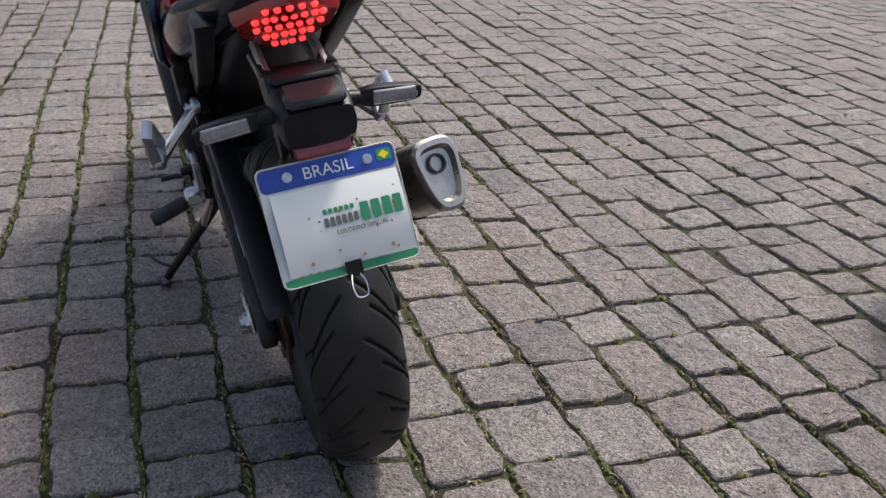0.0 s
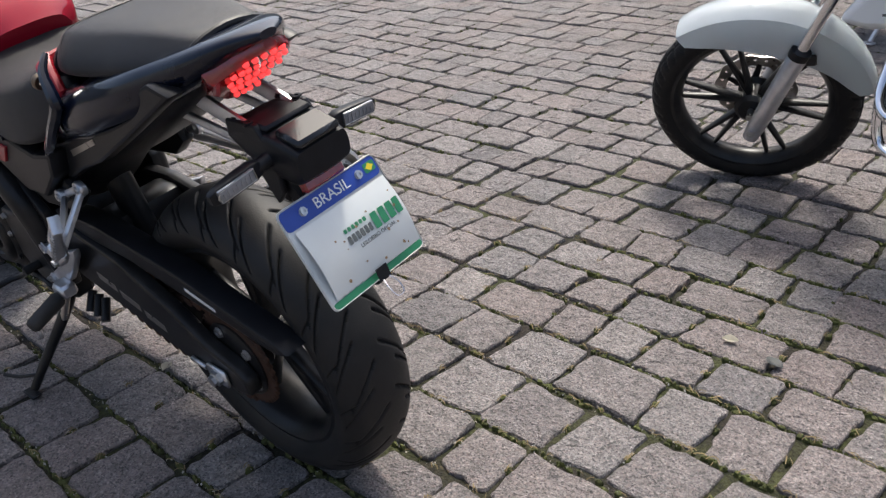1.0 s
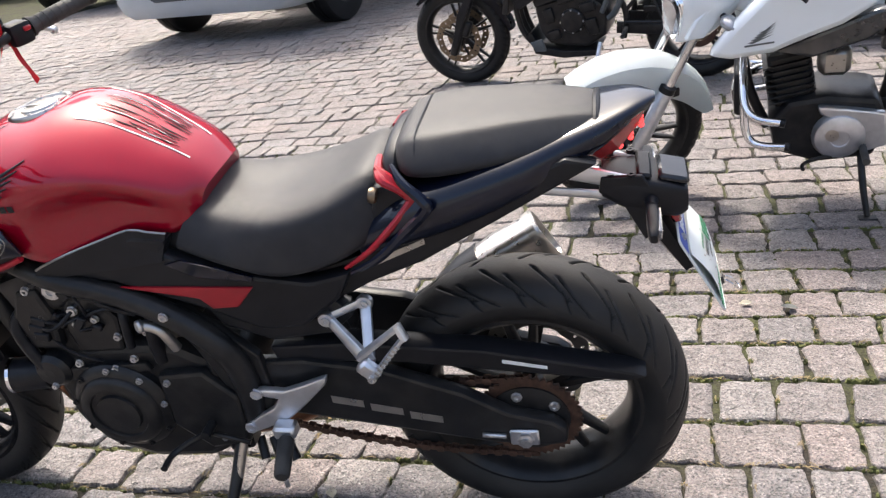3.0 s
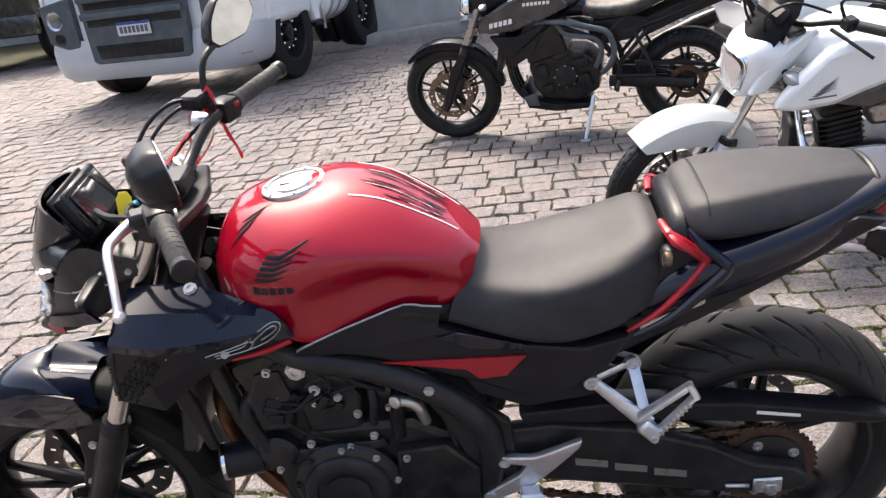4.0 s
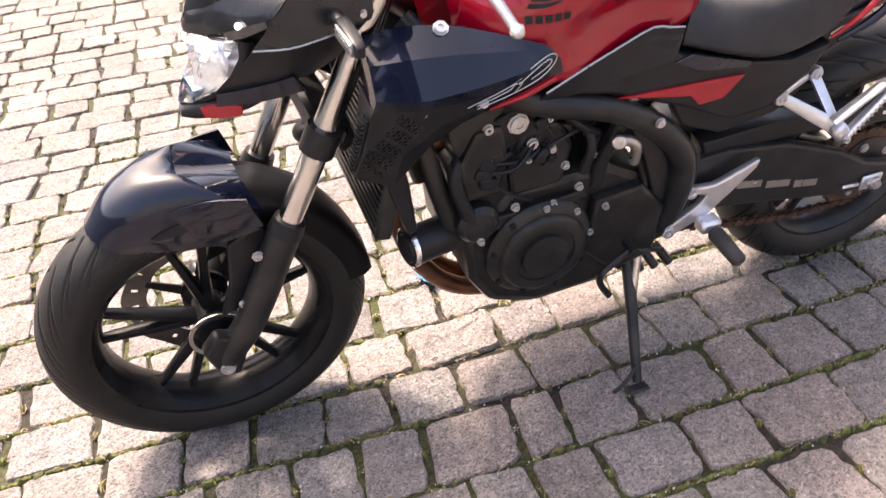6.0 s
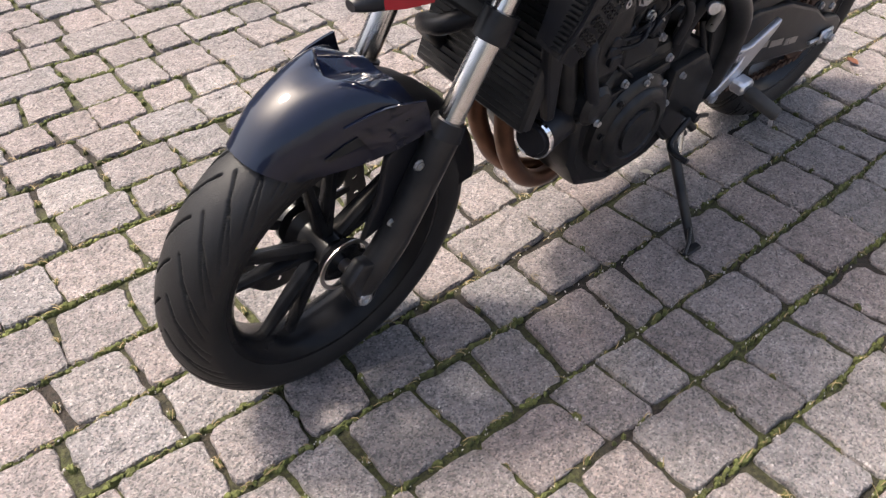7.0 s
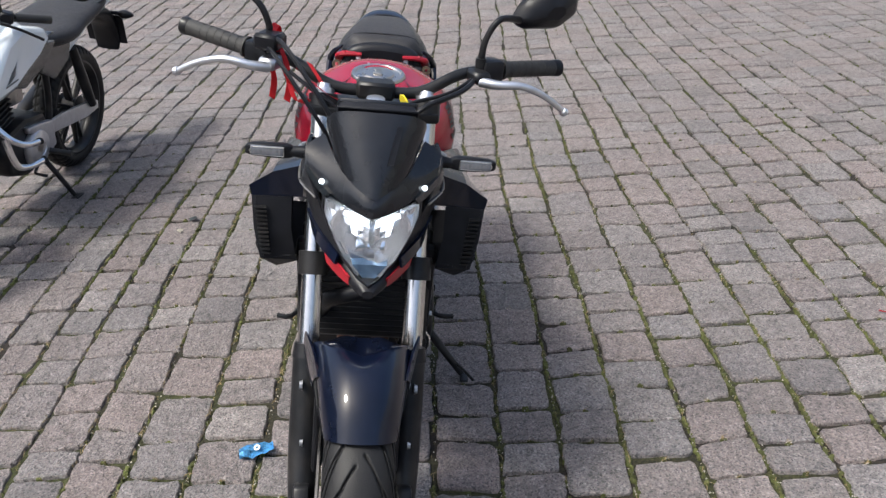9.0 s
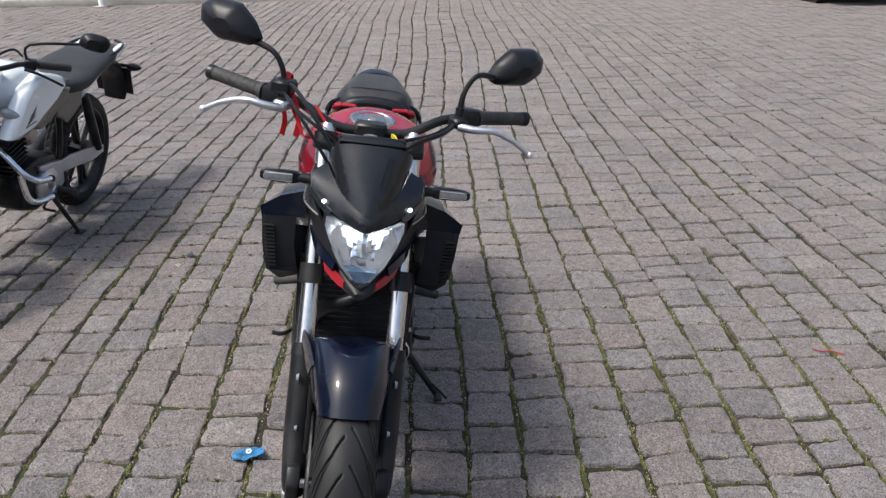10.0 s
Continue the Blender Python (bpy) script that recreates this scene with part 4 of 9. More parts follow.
        print_on("stripe", [(0.705, s * 0.064), (0.62, s * 0.058), (0.53, s * 0.045)], [(0.705, s * 0.0675), (0.62, s * 0.0615), (0.53, s * 0.0485)], M_WHITEINK, "white printed stripe", n=14)
        for k in range(3):
            line = [(0.915 - 0.012 * k - 0.05 * q / 4, s * (0.108 - 0.013 * k - 0.022 * q / 4)) for q in range(5)]
            wide = [0.0005, rng.uniform(0.003, 0.006), rng.uniform(0.004, 0.007), rng.uniform(0.003, 0.006), 0.0005]
            print_on("stripe", line, [(x, y2 + s * w) for (x, y2), w in zip(line, wide)], M_BLACK, "ragged dark printed stripe", n=8)
        for k in range(5):
            z0, x0 = 0.878 + 0.0085 * k, 0.868 - 0.006 * k
            print_on("wing_mark", [(x0, z0), (x0 - 0.026, z0 - 0.001), (x0 - 0.052 - 0.006 * k, z0 + 0.006 + 0.004 * k)], [(x0 - 0.004, z0 + 0.006), (x0 - 0.028, z0 + 0.0055), (x0 - 0.052 - 0.006 * k, z0 + 0.008 + 0.004 * k)], M_BLACK, side=s)
        for k in range(5):
            x0 = 0.872 - 0.0145 * k
            print_on("name_bar", [(x0, 0.856), (x0 - 0.011, 0.856)], [(x0, 0.868), (x0 - 0.011, 0.868)], M_BLACK, side=s, n=2)
    part("tank_base_panel", body([oval(0.95, 0.12, 0.80, 0.74), oval(0.80, 0.145, 0.80, 0.69), oval(0.60, 0.120, 0.80, 0.68), oval(0.45, 0.10, 0.75, 0.67)], 4, 3), M_BLACK, red, "black panel under the tank")


def red_seats():
    rider = [
        [(0.535, 0, 0.815), (0.533, 0.05, 0.813), (0.53, 0.092, 0.805), (0.54, 0.112, 0.788), (0.555, 0.128, 0.762), (0.560, 0.130, 0.738), (0.54, 0.085, 0.728), (0.53, 0, 0.728)],
        [(0.47, 0, 0.797), (0.47, 0.06, 0.797), (0.47, 0.104, 0.789), (0.47, 0.126, 0.772), (0.47, 0.145, 0.738), (0.47, 0.148, 0.712), (0.47, 0.11, 0.702), (0.47, 0, 0.702)],
        [(0.38, 0, 0.796), (0.38, 0.075, 0.797), (0.38, 0.124, 0.788), (0.38, 0.144, 0.768), (0.38, 0.157, 0.718), (0.38, 0.156, 0.692), (0.38, 0.12, 0.684), (0.38, 0, 0.684)],
        [(0.29, 0, 0.818), (0.29, 0.080, 0.818), (0.29, 0.124, 0.806), (0.29, 0.142, 0.782), (0.285, 0.154, 0.730), (0.285, 0.152, 0.708), (0.29, 0.12, 0.698), (0.29, 0, 0.698)],
        [(0.215, 0, 0.850), (0.215, 0.075, 0.846), (0.215, 0.106, 0.832), (0.213, 0.120, 0.808), (0.21, 0.132, 0.760), (0.21, 0.128, 0.738), (0.21, 0.10, 0.728), (0.21, 0, 0.728)],
        [(0.184, 0, 0.848), (0.182, 0.06, 0.843), (0.180, 0.086, 0.828), (0.178, 0.097, 0.805), (0.178, 0.105, 0.77), (0.178, 0.10, 0.752), (0.18, 0.08, 0.745), (0.18, 0, 0.745)],
    ]
    part("rider_seat", body(rider, 6, 5), M_SEAT, red, "dusty black vinyl rider seat", sharp=60)
    pil = [
        [(0.152, 0, 0.886), (0.152, 0.060, 0.884), (0.150, 0.086, 0.874), (0.148, 0.096, 0.854), (0.148, 0.06, 0.842), (0.148, 0, 0.842)],
        [(0.128, 0, 0.903), (0.128, 0.072, 0.901), (0.125, 0.100, 0.888), (0.122, 0.120, 0.851), (0.12, 0.08, 0.838), (0.12, 0, 0.838)],
        [(0.06, 0, 0.911), (0.06, 0.076, 0.910), (0.06, 0.104, 0.897), (0.06, 0.128, 0.856), (0.06, 0.09, 0.842), (0.06, 0, 0.842)],
        [(-0.06, 0, 0.914), (-0.06, 0.062, 0.913), (-0.06, 0.084, 0.902), (-0.06, 0.110, 0.866), (-0.06, 0.08, 0.852), (-0.06, 0, 0.852)],
        [(-0.150, 0, 0.908), (-0.150, 0.044, 0.907), (-0.150, 0.062, 0.898), (-0.150, 0.084, 0.872), (-0.15, 0.07, 0.862), (-0.15, 0, 0.862)],
        [(-0.182, 0, 0.898), (-0.182, 0.034, 0.897), (-0.182, 0.048, 0.890), (-0.182, 0.062, 0.876), (-0.18, 0.05, 0.870), (-0.18, 0, 0.870)],
    ]
    ps = part("pillion_seat", body(pil, 6, 5), M_SEAT, red, "dusty black vinyl pillion seat", sharp=60)
    seam = [(0.112, y, z) for y, z in ((-0.122, 0.853), (-0.102, 0.889), (-0.073, 0.904), (0.0, 0.907), (0.073, 0.904), (0.102, 0.889), (0.122, 0.853))]
    part("seam", tube(seam, 0.0025, 6, 3), M_BLACK, ps)
    part("grab_strap", tube([(-0.168, y, z) for y, z in ((-0.078, 0.872), (-0.056, 0.896), (0, 0.906), (0.056, 0.896), (0.078, 0.872))], 0.006, 8, 3), M_BLACK, ps)
    # red winged frame between the seats
    for s in (1, -1):
        part("seat_cowl_trim", tube([(0.180, s * 0.106, 0.862), (0.160, s * 0.120, 0.848), (0.128, s * 0.131, 0.822), (0.125, s * 0.133, 0.812), (0.163, s * 0.146, 0.772), (0.208, s * 0.151, 0.731), (0.256, s * 0.147, 0.698)], [0.005, 0.010, 0.009, 0.008, 0.0065, 0.0055, 0.003], 8, 4), M_RED_FLAT, red, "red painted seat cowl trim")
        part("seat_cross_bar", tube([(0.184, s * 0.060, 0.858), (0.178, s * 0.100, 0.857), (0.168, s * 0.128, 0.850), (0.148, s * 0.134, 0.838), (0.130, s * 0.135, 0.824)], [0.006, 0.008, 0.008, 0.006, 0.004], 8, 4), M_RED_FLAT, red, "red painted bar beside the pillion seat")
        part("cowl_bush", lathe([(0.005, -0.006), (0.012, -0.006), (0.014, 0.0), (0.012, 0.006), (0.005, 0.006)], (0.186, s * 0.132, 0.826), (1, 0, 0.2), 16, closed=True), M_BRONZE, red, "bronze-coloured bush under the red bar")
        part("fairing_rim", tube([(0.150, s * 0.120, 0.872), (0.132, s * 0.142, 0.852), (0.100, s * 0.155, 0.824), (0.097, s * 0.158, 0.808), (0.140, s * 0.161, 0.768), (0.188, s * 0.161, 0.725), (0.245, s * 0.153, 0.692)], [0.004, 0.008, 0.010, 0.010, 0.009, 0.008, 0.004], 8, 4), M_NAVY, red)
        part("seat_cowl", slab([(0.19, 0.835), (0.15, 0.838), (0.118, 0.815), (0.16, 0.750), (0.215, 0.715), (0.20, 0.79)], s * 0.090, s * 0.122, 0.01), M_BLACK, red)
    # upright plate behind the rider's seat, under the front lip of the pillion seat
    plate = part("seat_back_plate", body([oval(0.176, 0.098, 0.872, 0.77, 2.6), oval(0.168, 0.112, 0.886, 0.77, 2.5), oval(0.150, 0.116, 0.890, 0.78, 2.5), oval(0.142, 0.108, 0.880, 0.79, 2.5)], 2, 4), M_BLACK, red, "upright black plate between the seats")
    for y in (-0.07, 0.07):
        bolt(plate, (0.176, y, 0.845), 0.006, (1, 0, 0.2))


def red_tail():
    st = [oval(0.23, 0.130, 0.765, 0.690, 3.0), oval(0.15, 0.150, 0.820, 0.715, 3.0), oval(0.06, 0.152, 0.848, 0.745, 3.2), oval(-0.04, 0.138, 0.872, 0.785, 3.2), oval(-0.12, 0.108, 0.892, 0.820, 3.0), oval(-0.18, 0.084, 0.905, 0.850, 2.8), oval(-0.225, 0.052, 0.912, 0.882, 2.6), oval(-0.258, 0.014, 0.910, 0.898, 2.4)]
    part("tail_fairing", body(st, 5, 3), M_NAVY, red, "glossy black tail fairing", sharp=45)
    for s in (1, -1):
        part("tail_side_panel", slab([(0.30, 0.610), (0.22, 0.650), (0.13, 0.685), (0.0, 0.755), (-0.12, 0.822), (-0.17, 0.850), (-0.12, 0.862), (0.0, 0.815), (0.12, 0.770), (0.22, 0.710), (0.34, 0.670)], s * 0.088, s * 0.118, 0.006), M_BLACK, red, "black lower tail panel")
        part("model_mark", slab([(0.23, 0.676), (0.12, 0.722), (0.12, 0.732), (0.23, 0.688)], s * 0.1182, s * 0.1195, 0), M_FORK, red, "grey printed model mark")
        part("side_panel", slab([(0.86, 0.715), (0.812, 0.735), (0.752, 0.752), (0.685, 0.768), (0.632, 0.780), (0.568, 0.768), (0.585, 0.738), (0.56, 0.726), (0.425, 0.688), (0.33, 0.672), (0.25, 0.690), (0.28, 0.635), (0.36, 0.575), (0.44, 0.570), (0.54, 0.62), (0.70, 0.685)], s * 0.112, s * 0.150, 0.008), M_BLACK, red, "black side panel with a thin bright edge")
        part("panel_wing", shell(sided([[(0.828, 0.166, 0.729), (0.812, 0.167, 0.738), (0.752, 0.161, 0.759), (0.685, 0.150, 0.777), (0.632, 0.142, 0.790), (0.568, 0.137, 0.776)], [(0.850, 0.158, 0.705), (0.815, 0.156, 0.706), (0.755, 0.155, 0.712), (0.690, 0.152, 0.716), (0.632, 0.151, 0.722), (0.585, 0.150, 0.728)]], s), 0.004, (3, 1)), M_BLACK, red)
        part("panel_edge", tube([(0.828, s * 0.168, 0.730), (0.812, s * 0.170, 0.739), (0.752, s * 0.163, 0.760), (0.685, s * 0.152, 0.778), (0.632, s * 0.144, 0.791), (0.600, s * 0.142, 0.784), (0.568, s * 0.139, 0.777)], 0.0024, 6, 2), M_FORK, red)
        part("red_insert", slab([(0.69, 0.678), (0.432, 0.668), (0.470, 0.628), (0.520, 0.625), (0.540, 0.648)], s * 0.148, s * 0.155, 0.002), M_RED_FLAT, red, "red side panel insert")
        part("air_scoop", slab([(0.585, 0.722), (0.55, 0.730), (0.425, 0.690), (0.43, 0.680), (0.53, 0.692)], s * 0.147, s * 0.154, 0.002), M_NAVY, red)
        part("lower_side_cover", slab([(0.56, 0.63), (0.44, 0.60), (0.36, 0.575), (0.30, 0.62), (0.27, 0.585), (0.32, 0.545), (0.44, 0.53), (0.53, 0.57)], s * 0.100, s * 0.130, 0.006), M_BLACK, red)
    part("under_tail", body([oval(0.42, 0.09, 0.68, 0.50), oval(0.30, 0.088, 0.70, 0.59), oval(0.15, 0.085, 0.76, 0.66), oval(0.0, 0.08, 0.82, 0.735), oval(-0.13, 0.06, 0.86, 0.81), oval(-0.17, 0.04, 0.87, 0.84)], 4, 3), M_BLACK, red, "black inner mudguard")
    # rear lamp
    lens = bmesh.new()
    outline = [(-0.240, 0.0, 0.888), (-0.226, 0.036, 0.878), (-0.196, 0.072, 0.858), (-0.172, 0.064, 0.836), (-0.152, 0.030, 0.812), (-0.150, 0.0, 0.809)]
    ring = [Vector(p) for p in outline] + [Vector((p[0], -p[1], p[2])) for p in outline[-2:0:-1]]
    n = Vector((-0.62, 0, -0.78)).normalized()
    mid = sum(ring, Vector()) / len(ring)
    skin(lens, [[p - n * 0.012 for p in ring], [p + n * 0.002 for p in ring], [mid + (p - mid) * 0.93 + n * 0.009 for p in ring], [mid + (p - mid) * 0.5 + n * 0.013 for p in ring]])
    lamp = part("tail_lamp", lens, M_REDLENS, red, "lit red LED tail lamp")
    rnd = random.Random(5)
    for row, count in enumerate((5, 8, 7, 6, 4)):
        t = row / 4
        for k in range(count):
            q = (k + 0.5) / count - 0.5
            y = q * (0.112 - 0.060 * abs(t - 0.35) * 1.6) + rnd.uniform(-0.001, 0.001)
            c = Vector((-0.230 + 0.066 * t, y, 0.878 - 0.058 * t)) + n * (0.0102 - 0.006 * abs(y))
            part("led", lathe([(0.0052, -0.002), (0.0044, 0.002), (0.0018, 0.0034)], tuple(c), tuple(n), 8), M_LED_RED, lamp)
    for s in (1, -1):
        br = part("tail_bracket", bar((-0.07, s * 0.040, 0.815), (-0.245, s * 0.040, 0.765), 0.030, 0.022, 0.010, 0.010), M_ALU, red, "aluminium number plate bracket")
        bar_low = bar((-0.03, s * 0.042, 0.775), (-0.24, s * 0.040, 0.745), 0.014, 0.014, 0.009, 0.009)
        part("bracket_rib", bar_low, M_ALU, br)
    hanger = part("plate_hanger", body([oval(-0.17, 0.050, 0.782, 0.750, 3.5), oval(-0.205, 0.052, 0.786, 0.728, 4.5), oval(-0.255, 0.052, 0.778, 0.712, 4.5), oval(-0.290, 0.050, 0.768, 0.706, 4.5), oval(-0.306, 0.047, 0.760, 0.716, 4.5)], 4, 3), M_BLACK, red, "black plastic number plate hanger")
    part("hanger_tail", bar((-0.235, 0, 0.730), (-0.310, 0, 0.590), 0.05, 0.02, 0.085, 0.05), M_BLACK, hanger)
    part("hanger_lid", box((-0.284, 0, 0.773), (0.050, 0.078, 0.014), Matrix.Rotation(radians(-14), 3, "Y"), 0.005), M_SATIN, hanger)
    part("hanger_step", box((-0.238, 0, 0.784), (0.024, 0.086, 0.010), Matrix.Rotation(radians(-10), 3, "Y"), 0.004), M_BLACK, hanger)
    for s in (1, -1):
        part("hanger_side", slab([(-0.17, 0.79), (-0.235, 0.79), (-0.262, 0.745), (-0.258, 0.690), (-0.238, 0.668), (-0.222, 0.700), (-0.20, 0.745), (-0.165, 0.762)], s * 0.040, s * 0.050, 0.003), M_BLACK, hanger)
    for x, y in ((-0.185, 0.040), (-0.185, -0.040), (-0.218, 0.044), (-0.218, -0.044)):
        bolt(hanger, (x, y, 0.786), 0.007, (0, 0, 1), M_BLACK)
    part("reflector", box((-0.284, 0.0, 0.708), (0.014, 0.076, 0.036), Matrix.Rotation(radians(24), 3, "Y"), 0.004), M_REDLENS, hanger, "dark red rear reflector")
    for s in (1, -1):
        blade_signal(red, Matrix.Translation((-0.248, s * 0.048, 0.744)) @ Matrix.Rotation(radians(-5 * s), 4, "X"), s, -1, "slim rear turn signal with a grey lens")
    # number plate with a card clipped over it
    pm = Matrix.Translation((-0.325, 0.0, 0.619)) @ Matrix.Rotation(radians(270), 4, "Z") @ Matrix.Rotation(radians(62), 4, "X") @ Matrix.Diagonal((0.94, 0.94, 1, 1))
    def rr(w, h, r=0.010, cx=0.0, cy=0.0):
        out = []
        for sx, sy, a0 in ((1, 1, 0), (-1, 1, 90), (-1, -1, 180), (1, -1, 270)):
            for k in range(4):
                a = radians(a0 + 30 * k)
                out.append((cx + sx * (w / 2 - r) + r * math.cos(a), cy + sy * (h / 2 - r) + r * math.sin(a)))
        return out
    plate = part("number_plate", slab(rr(0.200, 0.170), -0.001, 0.001, 0.0004, plane="xy"), M_PLATE, red, "white number plate with a blue band and rust stains", m=pm)
    part("plate_rim", skin(bmesh.new(), [[Vector((x, y, 0.0012)) for x, y in rr(0.199, 0.169)], [Vector((x, y, 0.003)) for x, y in rr(0.1975, 0.1675)], [Vector((x, y, 0.0012)) for x, y in rr(0.195, 0.165)]], True, False), M_PLATE, plate, m=pm)
    part("blue_band", slab(rr(0.194, 0.032, 0.008, 0, 0.066), 0.0012, 0.0020, 0, plane="xy"), M_BLUE, plate, "blue band with the country name", m=pm)
    w = lettering("BRASIL", 0.017)
    part("country_name", w, M_WHITEINK, plate, "raised white capitals", m=pm @ Matrix.Translation((0.0, 0.0655, 0.0024)))
    part("flag_mark", slab(rr(0.022, 0.016, 0.003, 0.082, 0.068), 0.0022, 0.0026, 0, plane="xy"), M_GREEN, plate, m=pm)
    part("flag_mark", slab([(0.074, 0.068), (0.082, 0.0745), (0.090, 0.068), (0.082, 0.0615)], 0.0027, 0.0029, 0, plane="xy"), M_YELLOW, plate, m=pm)
    for x in (-0.0575, 0.0575):
        bolt(plate, (0, 0, 0), 0.006, (0, 0, 1), m=pm @ Matrix.Translation((x, 0.0665, 0.002)), h=0.004)
    cardrows = []
    for q in range(9):
        y = 0.046 - 0.116 * q / 8
        lift = 0.0045 + 0.009 * math.sin(math.pi * q / 8)
        cardrows.append([Vector((x, y, lift + 0.002 * math.sin(x * 30))) for x in (-0.088, -0.05, 0.0, 0.05, 0.094)])
    card = part("paper_card", skin(bmesh.new(), cardrows, False), M_PAPER, plate, "dirty white card printed with green and grey letters", m=pm)
    def lie(x, y):
        return 0.0045 + 0.009 * math.sin(math.pi * (0.046 - y) / 0.116) + 0.002 * math.sin(x * 30) + 0.0012
    for cx, cy, ww, hh, mt in ((0.0575, -0.003, 0.064, 0.026, M_GREEN), (-0.002, 0.008, 0.046, 0.007, M_GREEN), (-0.001, -0.007, 0.050, 0.013, M_GREYINK)):
        k = 4 if mt is M_GREEN and ww > 0.05 else 6
        for q in range(k):
            px = cx - ww / 2 + ww * (q + 0.5) / k
            part("print_bar", slab(rr(ww / k * 0.78, hh, 0.002, px, cy), lie(px, cy), lie(px, cy) + 0.0003, 0, plane="xy"), mt, card, m=pm)
    part("print_line", lettering("LEILOEIRO OFICIAL", 0.0062, 0.0002), M_GREYINK, card, m=pm @ Matrix.Translation((0.026, -0.0235, lie(0.0, -0.0235) + 0.0008)))
    for k in range(16):
        px, py, r = rnd.uniform(-0.08, 0.085), rnd.uniform(-0.062, 0.035), rnd.uniform(0.0010, 0.0032)
        part("rust_spot", slab([(px + r * math.cos(a) * rnd.uniform(0.6, 1.2), py + r * math.sin(a) * rnd.uniform(0.6, 1.2)) for a in (0, 0.9, 1.8, 2.7, 3.6, 4.5, 5.4)], lie(px, py), lie(px, py) + 0.0003, 0, plane="xy"), M_RUST, card, m=pm)
    part("green_band", slab(rr(0.192, 0.011, 0.003, 0, -0.0775), 0.0014, 0.0020, 0, plane="xy"), M_GREEN, plate, m=pm)
    for k in range(4):
        x = -0.075 + 0.012 * k
        part("hatch_mark", slab([(x, -0.071), (x + 0.005, -0.071), (x + 0.010, -0.060), (x + 0.005, -0.060)], 0.0014, 0.0019, 0, plane="xy"), M_GREEN, plate, m=pm)
    clip = part("binder_clip", skin(bmesh.new(), [[Vector((x, y, z)) for y, z in ((-0.066, 0.012), (-0.088, 0.008), (-0.090, 0.0), (-0.088, -0.008), (-0.070, -0.008))] for x in (-0.012, 0.0, 0.012)], False), M_BLACK, plate, "small black binder clip", m=pm)
    part("wire_handle", tube([(-0.006, -0.086, 0.010), (-0.010, -0.100, 0.018), (-0.007, -0.116, 0.022), (0.007, -0.116, 0.022), (0.010, -0.100, 0.018), (0.006, -0.086, 0.010)], 0.0012, 6, 4), M_CHROME, clip, m=pm)


def shell(rows, thick=0.004, sub=(1, 1)):
    """A thin moulded panel through rows of points, smoothed along and across by sub."""
    rows = [cat(r, sub[0]) if sub[0] > 1 else [Vector(p) for p in r] for r in rows]
    if sub[1] > 1:
        lines = [cat([r[i] for r in rows], sub[1]) for i in range(len(rows[0]))]
        rows = [[ln[k] for ln in lines] for k in range(len(lines[0]))]
    bm = skin(bmesh.new(), rows, False)
    bmesh.ops.recalc_face_normals(bm, faces=bm.faces[:])
    bmesh.ops.solidify(bm, geom=bm.faces[:], thickness=thick)
    return bm


def sided(rows, s):
    return [[Vector((x, s * y, z)) for x, y, z in r] for r in rows]


